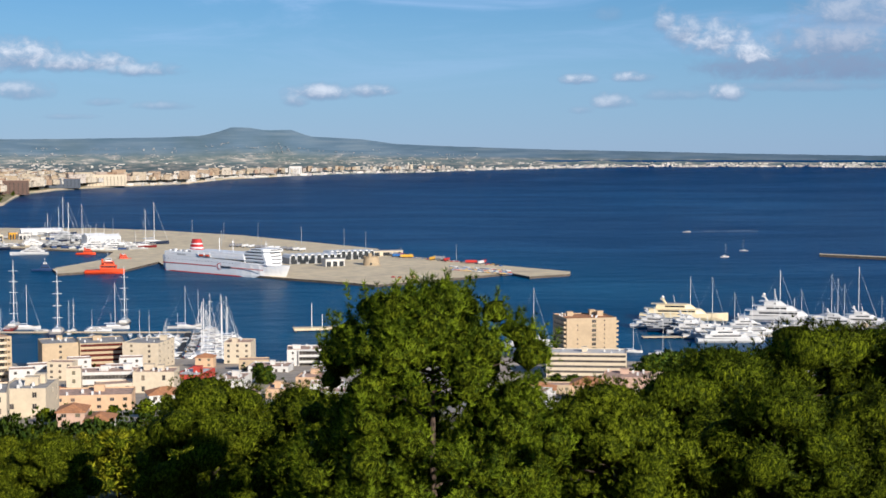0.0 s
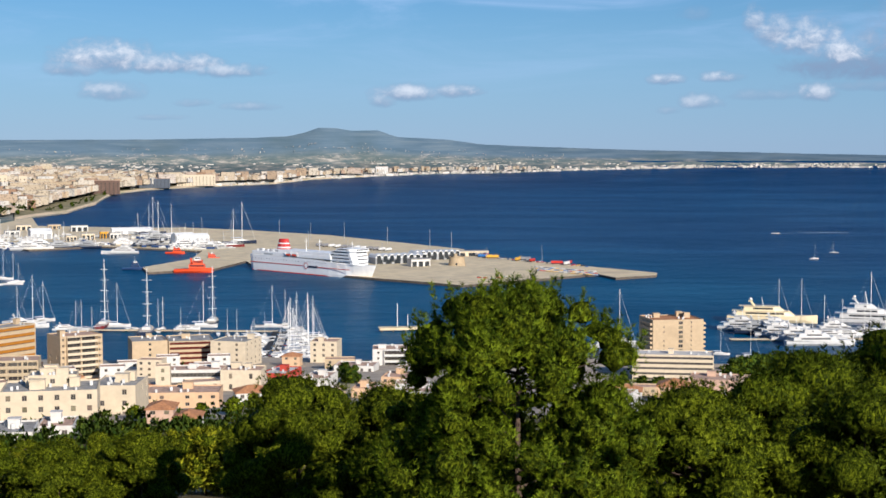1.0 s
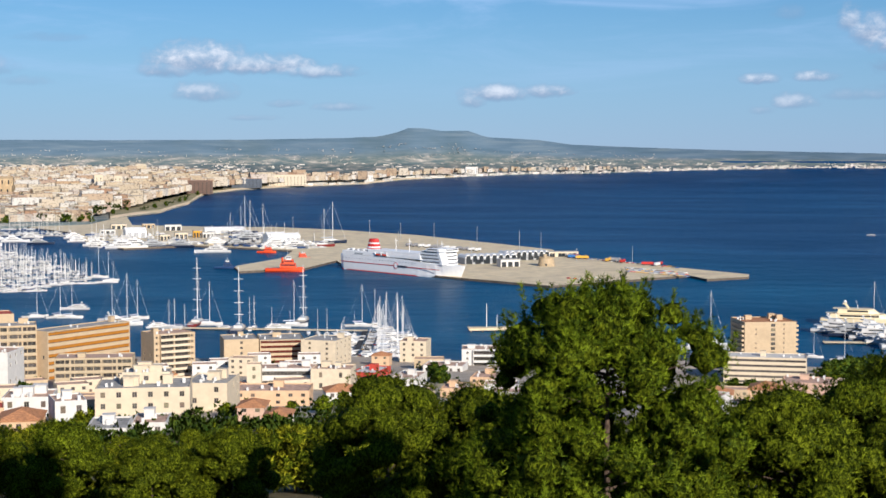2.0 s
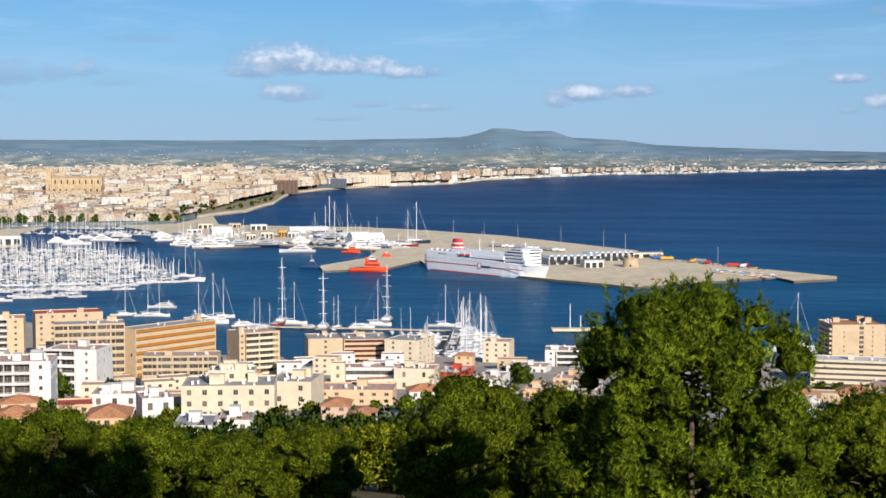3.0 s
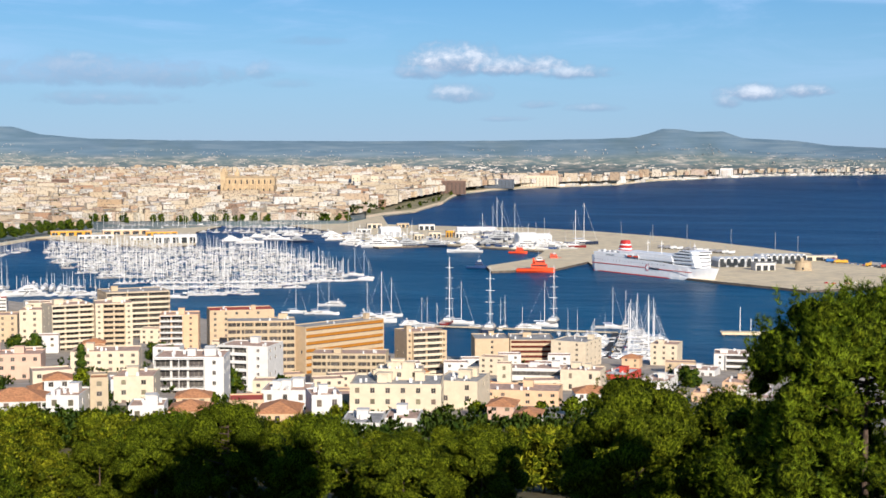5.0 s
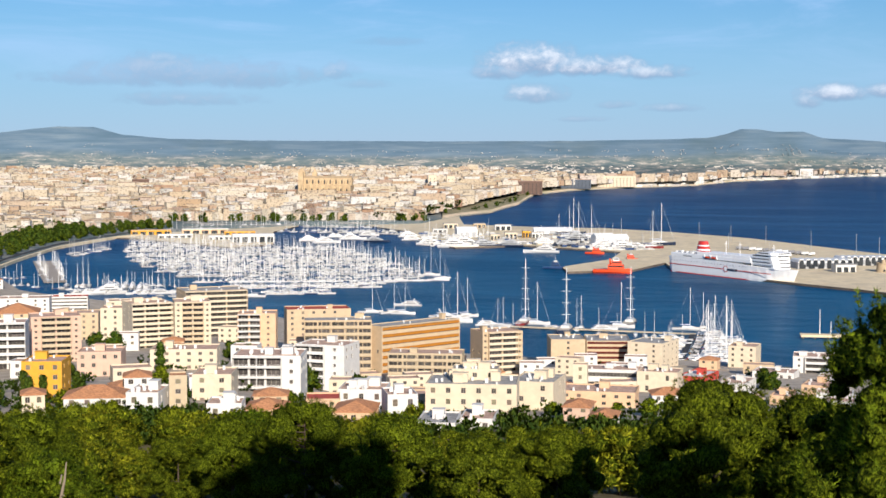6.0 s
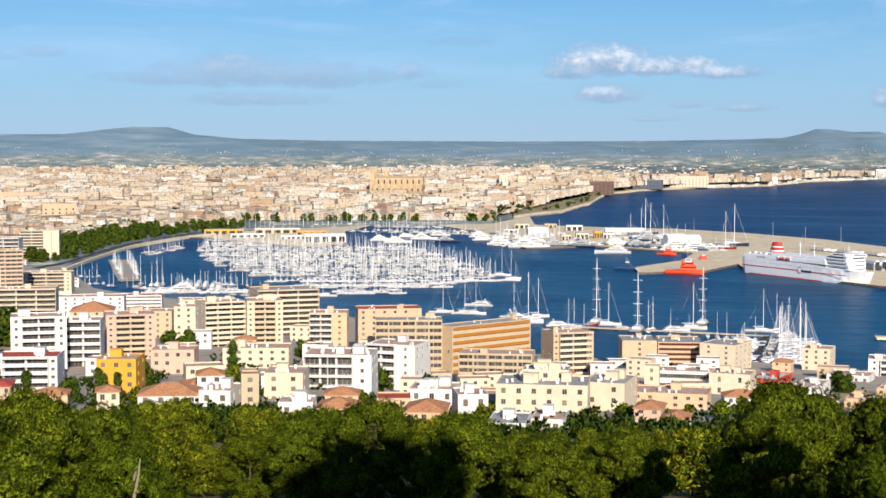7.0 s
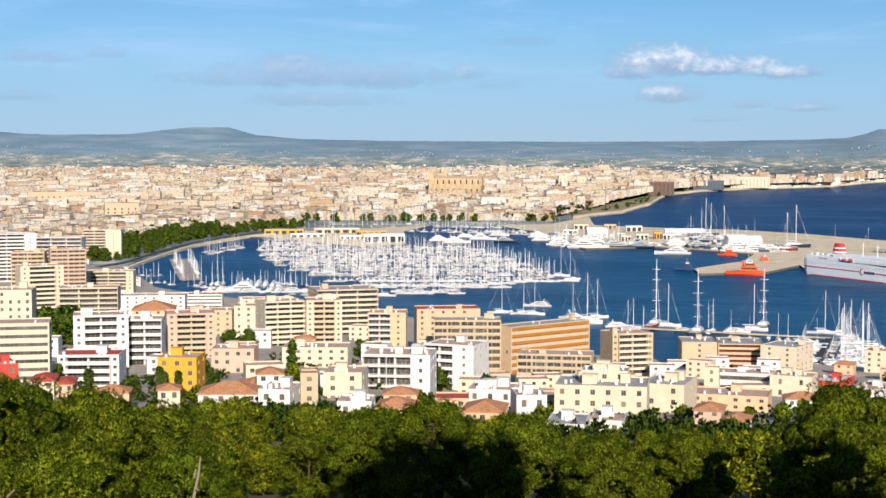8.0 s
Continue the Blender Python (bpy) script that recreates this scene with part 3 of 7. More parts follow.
def dead_tree(b, d, height, turn):
    """A bare bleached pine stem with a few broken branches."""
    ob = empty("dead_tree", Matrix.Translation(sit(b, d)) @ pose(0, 0, 0, 0, 0, turn), "bare pale dead pine stem leaning in the wood", "tree")
    pts = [(0.0, 0.0, -1.0), (0.25, 0.1, height * 0.4), (0.1, 0.2, height * 0.7), (-0.5, 0.1, height * 0.88), (-0.6, 0.0, height)]
    bm = bmesh.new()
    for i, (p, q) in enumerate(zip(pts, pts[1:])):
        rod(bm, p, q, 0.20 - 0.04 * i, 0.16 - 0.04 * i, 8)
    part("trunk", bm, BLEACHED, ob)
    for z, dx, dy, dz in ((0.62, 1.5, -0.3, 1.3), (0.75, -1.6, 0.2, 0.7), (0.84, 0.9, -0.4, 1.2), (0.55, -1.1, -0.5, 1.4)):
        bm = bmesh.new()
        rod(bm, (0.1, 0.15, height * z), (0.1 + dx * 0.6, 0.15 + dy, height * z + dz * 0.4), 0.07, 0.05, 5)
        part("branch", bm, BLEACHED, ob)


BLEACHED = surface("bleached_wood", (0.26, 0.21, 0.15), 0.9, 0.2, 3.0)
plant(dome_a, -8.93, 112, top=112.8, height=17.0, turn=0, first=True)
plant(ball_a, 6.51, 98, top=114.3, height=14.0, turn=40, first=True)
plant(dome_d, 10.85, 120, top=113.7, height=15.0, turn=10, first=True)
plant(dome_d, 13.74, 128, top=114.9, height=15.0, turn=90)
plant(dome_d, 16.37, 135, top=114.0, height=15.0, turn=50)
plant(dome_d, 8.96, 118, top=112.3, height=15.0, turn=70)
plant(dome_d, 18.35, 128, top=114.5, height=15.0, turn=200)
plant(ball_a, -5.19, 125, top=109.9, height=14.0, turn=120)
plant(dome_b, -14.79, 140, top=103.6, height=15.0, turn=150, first=True)
plant(ball_a, -17.82, 135, top=103.9, height=14.0, turn=20)
plant(dome_a, -15.22, 145, top=102.6, height=17.0, turn=30)
plant(ball_a, -17.83, 150, top=101.0, height=14.0, turn=80)
plant(dome_b, -21.07, 150, top=102.9, height=15.0, turn=220)
plant(dome_a, -24.48, 155, top=103.9, height=17.0, turn=110)
plant(ball_a, -26.69, 170, top=100.3, height=14.0, turn=300)
plant(dome_b, -29.29, 175, top=96.4, height=15.0, turn=10)
plant(dome_d, 12.74, 100, top=114.2, height=15.0, turn=15)
plant(dome_d, 16.01, 104, top=113.4, height=15.0, turn=130)
plant(ball_a, -3.14, 104, top=112.8, height=14.0, turn=210)
plant(ball_a, 2.62, 101, top=113.3, height=14.0, turn=310)
plant(dome_a, -40.70, 108, top=114.0, height=17.0, turn=60)
plant(dome_b, -37.67, 124, top=110.0, height=15.0, turn=170)
plant(ball_a, -35.07, 140, top=106.1, height=14.0, turn=250)
plant(dome_b, -43.25, 100, top=115.9, height=15.0, turn=20)
plant(dome_a, -34.03, 160, top=101.0, height=17.0, turn=40)
plant(ball_a, -33.93, 120, top=106.1, height=14.0, turn=100)
plant(dome_b, -38.31, 95, top=111.7, height=15.0, turn=300)
plant(ball_a, -27.26, 165, top=100.4, height=14.0, turn=10)
dead_tree(-33.55, 106, 108.6 - sit(-33.55, 106).z, 150)
dead_tree(-40.6, 84, 113.0 - sit(-40.6, 84).z, 20)

# the wooded slope further down
scrub_a = make_tree("pine_tree", 21, 8.0, 4.8, 2.6, 38, 24, 1.35, 0.7, 5, "dome", SCRUB_NEEDLES, label="low spreading pine tree in the hillside wood", trunk=0.2, wide=0.12)
scrub_b = make_tree("pine_tree", 22, 7.5, 4.4, 1.6, 34, 24, 1.3, 0.7, 5, "ball", SCRUB_NEEDLES, label="bushy pine tree in the hillside wood", trunk=0.2, wide=0.12)
plant(scrub_a, -33.0, 190, scale=1.0, first=True)
plant(scrub_b, -37.0, 200, scale=1.0, first=True)
rng = random.Random(4)
for b in steps(-47, 21, 46):
    for d in (192, 215, 240, 266, 296, 330):
        if b > -27 and d > 300 and rng.random() < 0.5:
            continue
        if b > -3.5 :
            continue
        bb, dd = b + rng.uniform(-0.7, 0.7), d + rng.uniform(-10, 10)
        size = rng.uniform(0.75, 1.15)
        if -21 < bb < -12.6:
            # the wood thins out above the gardens
            size *= 0.62
        if abs(bb + 30.35) < 1.2 and dd < 315:
            # low growth beside the footpath
            if abs(bb + 30.35) < 0.5:
                continue
            size = rng.uniform(0.5, 0.7)
        plant(rng.choice((scrub_a, scrub_b)), bb, dd, scale=size, turn=rng.uniform(0, 360))

for i in range(60):
    bb, dd = rng.uniform(-32.0, -28.8), rng.uniform(185, 330)
    if abs(bb + 30.35) > 0.5:
        plant(rng.choice((scrub_a, scrub_b)), bb, dd, scale=rng.uniform(0.4, 0.75), turn=rng.uniform(0, 360))

# ---------------------------------------------------------------- the town behind the harbour
def town_material():
    m = bpy.data.materials.new("town_walls")
    m.use_nodes = True
    n = Nodes(m.node_tree)
    geo = n.add("ShaderNodeNewGeometry")
    r = geo.outputs["Random Per Island"]
    wall = n.ramp(r, (0.0, (0.53, 0.42, 0.28)), (0.15, (0.62, 0.56, 0.44)), (0.3, (0.46, 0.33, 0.20)), (0.45, (0.66, 0.64, 0.59)), (0.6, (0.56, 0.46, 0.31)), (0.75, (0.68, 0.65, 0.59)), (0.88, (0.38, 0.24, 0.15)), (1.0, (0.58, 0.50, 0.36)))
    roof = n.ramp(n.math("FRACT", n.math("MULTIPLY", r, 13.7)), (0.0, (0.27, 0.16, 0.09)), (0.35, (0.40, 0.27, 0.16)), (0.55, (0.30, 0.27, 0.23)), (0.75, (0.50, 0.44, 0.35)), (1.0, (0.58, 0.56, 0.51)))
    nz = n.add("ShaderNodeSeparateXYZ", Vector=geo.outputs["True Normal"]).outputs[2]
    vec = n.add("ShaderNodeTexCoord").outputs["Object"]
    brick = n.add("ShaderNodeMapping", Vector=vec, Scale=(0.30, 0.30, 0.31)).outputs[0]
    holes = n.noise(brick, 1.0, 1.0, 0.5)
    wall = n.mix(n.math("MULTIPLY", n.span(holes, 0.56, 0.64), 0.7), wall, c4((0.13, 0.11, 0.09)))
    col = n.mix(n.span(nz, 0.4, 0.6), wall, roof)
    col = n.mix(1.0, col, c4((0.84, 0.84, 0.84)), "MULTIPLY")
    p = n.add("ShaderNodeBsdfPrincipled", Base_Color=col, Roughness=0.85)
    p.inputs["Specular IOR Level"].default_value = 0.1
    n.t.links.new(p.outputs[0], n.add("ShaderNodeOutputMaterial").inputs[0])
    return m


TOWN = town_material()
VILLAGE = surface("village_walls", (0.50, 0.47, 0.42), 0.9, 0.1, 0.05, spread=1.2, per="island")
CUBE_F = ((0, 1, 5, 4), (1, 2, 6, 5), (2, 3, 7, 6), (3, 0, 4, 7), (4, 5, 6, 7))


def add_block(vs, fs, b, d, w, dp, h, yaw, ground=2.0, gable=0.0):
    """One plain far house: a box with a low ridge."""
    p, s = site(b, d, ground)
    a = radians(-b + yaw)
    ca, sa = math.cos(a), math.sin(a)
    k = len(vs)
    for z in (-6.0, h):
        for x, y in ((-w / 2, -dp / 2), (w / 2, -dp / 2), (w / 2, dp / 2), (-w / 2, dp / 2)):
            vs.append((p.x + s * (x * ca - y * sa), p.y + s * (x * sa + y * ca), p.z + s * z))
    if gable:
        for x in (-w / 2, w / 2):
            vs.append((p.x + s * x * ca, p.y + s * x * sa, p.z + s * (h + gable)))
        for f in CUBE_F[:4]:
            fs.append(tuple(i + k for i in f))
        fs.extend([(k + 4, k + 5, k + 9, k + 8), (k + 6, k + 7, k + 8, k + 9), (k + 5, k + 6, k + 9), (k + 7, k + 4, k + 8)])
    else:
        fs.extend(tuple(i + k for i in f) for f in CUBE_F)


def town():
    rng = random.Random(12)
    vs, fs = [], []
    # old town and the newer quarters, dense from the quays to the plain
    d = 1750.0
    while d < 9000:
        step = 12 if d < 3200 else 15 + (d - 3200) * 0.012
        b = -47.0
        while b < 3:
            b += rng.uniform(0.55, 1.5) * math.degrees(13 / d)
            front = far_shore(b) + (70 if b < -18 else 60)
            if b < -29.5:
                front = max(front, float(np.interp(b, (-47, -39, -36, -33.5, -29), (1700, 1780, 2150, 2500, 2660))))
            if -29.6 < b < -18.3:
                front = max(front, 2760)
            if -20 < b < -15.5:
                front = max(front, float(np.interp(b, (-20, -18.3, -16.8, -15.5), (2900, 3250, 3850, 4650))))
            if d < front or d > front + np.interp(b, (-20, -14, -9, 0), (8000, 1100, 500, 260)):
                continue
            thin = np.interp(d, (1800, 4600, 5600, 9000), (0.95, 0.95, 0.5, 0.2)) * np.interp(b, (-47, -20, -10, 3), (1, 1, 0.8, 0.7))
            if rng.random() > thin:
                continue
            tall = rng.random()
            if tall > 0.975 and d > 2900:
                add_block(vs, fs, b, d, rng.uniform(34, 64), 14, rng.uniform(16, 27), rng.choice((-12, 6, 20)), 3 + 22 * min(1, max(0, (d - 2650) / 800)))
                continue
            h = rng.uniform(5, 12) if tall < 0.88 else rng.uniform(12, 21)
            add_block(vs, fs, b, d + rng.uniform(-6, 6), rng.uniform(9, 26), rng.uniform(9, 20), h, rng.choice((-20, 8, 25, 40)) + rng.uniform(-6, 6), 3 + 22 * min(1, max(0, (d - 2650) / 800)), rng.choice((0, 0, 1.6)))
        d += step
    ob = mesh_object("town_houses", vs, fs, TOWN)
    tagged(ob, "densely packed cream and ochre town houses with tiled roofs", "houses", kind="stuff")
    vs, fs = [], []
    # scattered white villages over the plain and its coast
    for _ in range(4200):
        b = rng.uniform(-48, 17)
        base = far_shore(b)
        q = rng.random()
        if q < 0.45 and b > -12:
            d = base + 40 + rng.expovariate(1 / 260)
        else:
            d = math.exp(rng.uniform(math.log(max(base, 4600) + 100), math.log(13300)))
        if noise.noise((b * 0.5, math.log(d) * 5, 1)) < 0.02 and q >= 0.45:
            continue
        big_ = rng.random() < 0.12
        add_block(vs, fs, b, d, rng.uniform(9, 22) * (2.4 if big_ else 1), rng.uniform(10, 16), rng.uniform(3, 9) * (1.6 if rng.random() < 0.1 else 1), rng.uniform(-30, 30), 4)
    # white farms and villages on the lower slopes of the hills
    for _ in range(1900):
        b, q = rng.uniform(-46, 3), rng.random() ** 1.5 * 0.55
        if noise.noise((b * 0.7, q * 9, 5)) < 0.08:
            continue
        crest, low = float(np.interp(b, RIDGE_B, RIDGE_S)), (8 - EYE) / 13500
        r = range_of(13500) + 90 * q - 6
        p = Vector((r * math.sin(radians(b)), r * math.cos(radians(b)), EYE + (low + (crest - low) * q ** 0.8) * r))
        w, h, k = rng.uniform(0.8, 2.6), rng.uniform(0.35, 0.8), len(vs)
        ca, sa = math.cos(radians(-b)), math.sin(radians(-b))
        vs.extend((p.x + x * ca - y * sa, p.y + x * sa + y * ca, p.z + z) for z in (-1.5, h) for x, y in ((-w / 2, -2), (w / 2, -2), (w / 2, 3), (-w / 2, 3)))
        fs.extend(tuple(i + k for i in f) for f in CUBE_F)
    ob = mesh_object("coast_houses", vs, fs, VILLAGE)
    tagged(ob, "distant white hotels and villages along the shore", "houses", kind="stuff")


town()



PATH = surface("sandy_path", (0.50, 0.38, 0.24), 0.95, 0.15, 0.6, 0.2)
vs, fs = [], []
for i, q in enumerate(steps(0, 1, 14)):
    b, d = -30.2 - 0.35 * q + 0.22 * math.sin(q * 6), 296 - 90 * q
    for e in (-1, 1):
        p = site(b + e * (0.10 + 0.16 * q), d, hill(d - 2, b) + 0.9)[0]
        vs.append(tuple(p))
    if i:
        fs.append((2 * i - 2, 2 * i, 2 * i + 1, 2 * i - 1))
tagged(mesh_object("path", vs, fs, PATH), "pale sandy footpath through the wood", "path", kind="structure")


# gardens and street trees scattered through the town
def town_trees():
    rng = np.random.default_rng(6)
    c, o = [], []
    for i in range(900):
        q = rng.uniform()
        if q < 0.45:
            b, d = rng.uniform(-46, -16), math.exp(rng.uniform(math.log(2700), math.log(5200)))
        elif q < 0.6:
            b, d = rng.normal(-34.5, 1.6), rng.normal(2650, 60)
        elif q < 0.75:
            b, d = rng.normal(-37.5, 2.5), rng.normal(2300, 150)
        else:
            if q > 0.80:
                continue
            b = rng.uniform(-19.8, -16.0)
            d = far_shore(b) + rng.uniform(110, 520)
        if d < far_shore(b) + 40:
            continue
        p, s = site(b, d, 3 + 22 * min(1, max(0, (d - 2650) / 800)) + (8 if q < 0.45 else 4) if b < -18 else 5)
        for k in range(16):
            c.append(np.array(p) + rng.normal(size=3) * np.array([4.0, 4.0, 2.0]) * s)
            o.append((0, 0, 1.0))
    ob = new("town_trees", tuft_mesh("town_trees", np.array(c), np.array(o), 4.2, 5, LEAVES, rng, 0.4))
    tagged(ob, "dark green trees and gardens between the town houses", "trees", kind="stuff")


town_trees()
SAND_SHORE = surface("sandy_shore", (0.62, 0.50, 0.34), 0.95, 0.12, 0.03, second=(0.30, 0.32, 0.16), coarse=0.01)
vs, fs = [], []
for i, b in enumerate(steps(-19.2, -6.0, 120)):
    for e in (-4, 46 + 20 * max(0, min(1, (b + 17) / 3)), 560):
        d = far_shore(b) + e
        vs.append(tuple(site(b, d, 1.0 if e < 0 else 6.5 if e < 100 else 9.0)[0]))
    if i:
        k = 3 * i
        fs += [(k - 3, k, k + 1, k - 2), (k - 2, k + 1, k + 2, k - 1)]
ob = mesh_object("beach", vs, fs, [SAND_SHORE, surface("park_lawn", (0.26, 0.23, 0.12), 0.95, 0.3, 0.03, second=(0.46, 0.37, 0.25), coarse=0.016)])
ob.data.polygons.foreach_set("material_index", [i % 2 for i in range(len(fs))])
tagged(ob, "pale sandy shore with a strip of parkland behind", "beach", kind="structure")

# quay edge along the promenade
vs, fs = [], []
for i, b in enumerate(steps(-36.2, -30.2, 60)):
    for e, z in ((-3, -2.0), (-3, 3.2), (16, 3.3)):
        vs.append(tuple(site(b, far_shore(b) + e, z)[0]))
    if i:
        k = 3 * i
        fs += [(k - 3, k, k + 1, k - 2), (k - 2, k + 1, k + 2, k - 1)]
tagged(mesh_object("pavement", vs, fs, CONCRETE), "pale stone promenade edge along the harbour", "pavement", kind="structure")

# ---------------------------------------------------------------- houses below the hill
def plaster(name, c, **k):
    return surface(name, c, 0.85, 0.07, 0.5, second=tuple(v * 0.82 for v in c), coarse=0.09, **k)


WHITE = plaster("white_render", (0.62, 0.60, 0.56))
CREAM = plaster("cream_render", (0.60, 0.51, 0.37))
SAND = plaster("sand_render", (0.50, 0.385, 0.245))
PEACH = plaster("peach_render", (0.60, 0.41, 0.25))
PINK = plaster("pink_render", (0.55, 0.38, 0.28))
YELLOW = plaster("yellow_render", (0.60, 0.31, 0.025))
DARK_RED = plaster("dark_red_panels", (0.10, 0.018, 0.012))
ORANGE = plaster("orange_panels", (0.36, 0.15, 0.014))
REDW = plaster("red_render", (0.45, 0.06, 0.04))
BEIGE = plaster("beige_render", (0.47, 0.38, 0.25))
TILES = surface("clay_tiles", (0.46, 0.22, 0.10), 0.9, 0.3, 1.5, 0.3, second=(0.30, 0.15, 0.08), coarse=0.3)
TERRACE = surface("roof_terrace", (0.50, 0.34, 0.25), 0.9, 0.25, 0.5, second=(0.42, 0.36, 0.30), coarse=0.15)
REDROOF = surface("red_terrace", (0.42, 0.08, 0.05), 0.85, 0.2, 0.5)
GREYROOF = surface("grey_roofing", (0.34, 0.33, 0.31), 0.9, 0.25, 0.4, coarse=0.15)
PANE = surface("window_pane", (0.075, 0.068, 0.062), 0.25, 0.4, 0.35, spread=1.6, spec=0.5)
FRAME = surface("window_frame", (0.30, 0.27, 0.23), 0.6, 0.1, 1.0)
SHUTTER = surface("shutters", (0.16, 0.13, 0.09), 0.7, 0.3, 1.0, spread=1.2)
UNIT = surface("metal_unit", (0.62, 0.62, 0.60), 0.5, 0.15, 1.0)
MESHES = {}


def window_mesh(w, h, kind):
    """A window that fills a recess: pane with frame bars; kind: window, door or shutter."""
    key = (round(w, 2), round(h, 2), kind)
    if key in MESHES:
        return MESHES[key]
    # one sheet: raised frame bars round sunk panes
    n = 1 if kind == "shutter" else 2 if w < 2.6 else max(2, int(w / 1.6))
    f = min(0.09, w * 0.08)
    xs = sorted(q for i in range(n + 1) for q in ((-w / 2 + (w - f) * i / n), (-w / 2 + (w - f) * i / n + f)))
    zs = (0.0, f, h - f, h)
    vs, fs, ms = [], [], []
    for z in zs:
        for x in xs:
            vs.append((x, -0.03, z))
    k = len(xs)
    for j in range(3):
        for i in range(k - 1):
            q = (j * k + i, j * k + i + 1, (j + 1) * k + i + 1, (j + 1) * k + i)
            if j == 1 and i % 2 == 1:
                c = len(vs)
                vs.extend((vs[v][0], 0.05, vs[v][2]) for v in q)
                fs.extend([(q[t], q[(t + 1) % 4], c + (t + 1) % 4, c + t) for t in range(4)])
                fs.append((c, c + 1, c + 2, c + 3))
                ms.extend([1, 1, 1, 1, 0])
            else:
                fs.append(q)
                ms.append(1)
    me = bpy.data.meshes.new("window")
    me.from_pydata(vs, [], fs)
    me.materials.append(SHUTTER if kind == "shutter" else PANE)
    me.materials.append(FRAME)
    me.polygons.foreach_set("material_index", ms)
    MESHES[key] = me
    return me


def wall_grid(vs, fs, o, u, n, width, height, holes, deep):
    """One wall face with recessed openings; o: lower corner, u: along, n: outward."""
    us = sorted({0.0, width} | {q for h in holes for q in h[:2]})
    zs = sorted({0.0, height} | {q for h in holes for q in h[2:4]})
    up = Vector((0, 0, 1))
    grid = {}

    def vert(i, j, back=False):
        key = (i, j, back)
        if key not in grid:
            p = o + u * us[i] + up * zs[j] - (n * deep if back else Vector())
            grid[key] = len(vs)
            vs.append(tuple(p))
        return grid[key]
    inside = {}
    for i in range(len(us) - 1):
        for j in range(len(zs) - 1):
            cu, cz = (us[i] + us[i + 1]) / 2, (zs[j] + zs[j + 1]) / 2
            inside[i, j] = any(h[0] < cu < h[1] and h[2] < cz < h[3] for h in holes)
    for (i, j), hole in inside.items():
        if not hole:
            fs.append((vert(i, j), vert(i + 1, j), vert(i + 1, j + 1), vert(i, j + 1)))
            continue
        for a, b, k in (((i, j), (i + 1, j), (i, j - 1)), ((i + 1, j), (i + 1, j + 1), (i + 1, j)), ((i + 1, j + 1), (i, j + 1), (i, j + 1)), ((i, j + 1), (i, j), (i - 1, j))):
            if not inside.get(k, False):
                fs.append((vert(*a), vert(*b), vert(*b, True), vert(*a, True)))
        fs.append((vert(i, j, True), vert(i + 1, j, True), vert(i + 1, j + 1, True), vert(i, j + 1, True)))


def slab_mesh(w, deep, rail, kind):
    """A balcony: floor slab with a parapet or a rail, seen from outside."""
    key = ("balcony", round(w, 1), deep, rail, kind)
    if key not in MESHES:
        bm = bmesh.new()
        box(bm, -w / 2, w / 2, -deep, 0, -0.22, 0.0)
        if kind == "solid":
            box(bm, -w / 2, w / 2, -deep, -deep + 0.12, 0.0, rail)
            for x in (-w / 2, w / 2 - 0.12):
                box(bm, x, x + 0.12, -deep + 0.12, 0, 0, rail)
        else:
            box(bm, -w / 2, w / 2, -deep, -deep + 0.08, rail - 0.1, rail)
            box(bm, -w / 2, w / 2, -deep, -deep + 0.06, 0.12, rail - 0.4)
            for i in range(int(w / 2.5) + 2):
                x = -w / 2 + 0.06 + (w - 0.12) * i / (int(w / 2.5) + 1)
                box(bm, x - 0.05, x + 0.05, -deep + 0.08, -deep + 0.16, 0, rail)
        me = bpy.data.meshes.new("balcony")
        bm.to_mesh(me)
        bm.free()
        MESHES[key] = me
    return MESHES[key]


HOUSE_RNG = random.Random(77)
HOUSES = []       # bearing, half width in degrees, distance, half depth, foot and top of each building


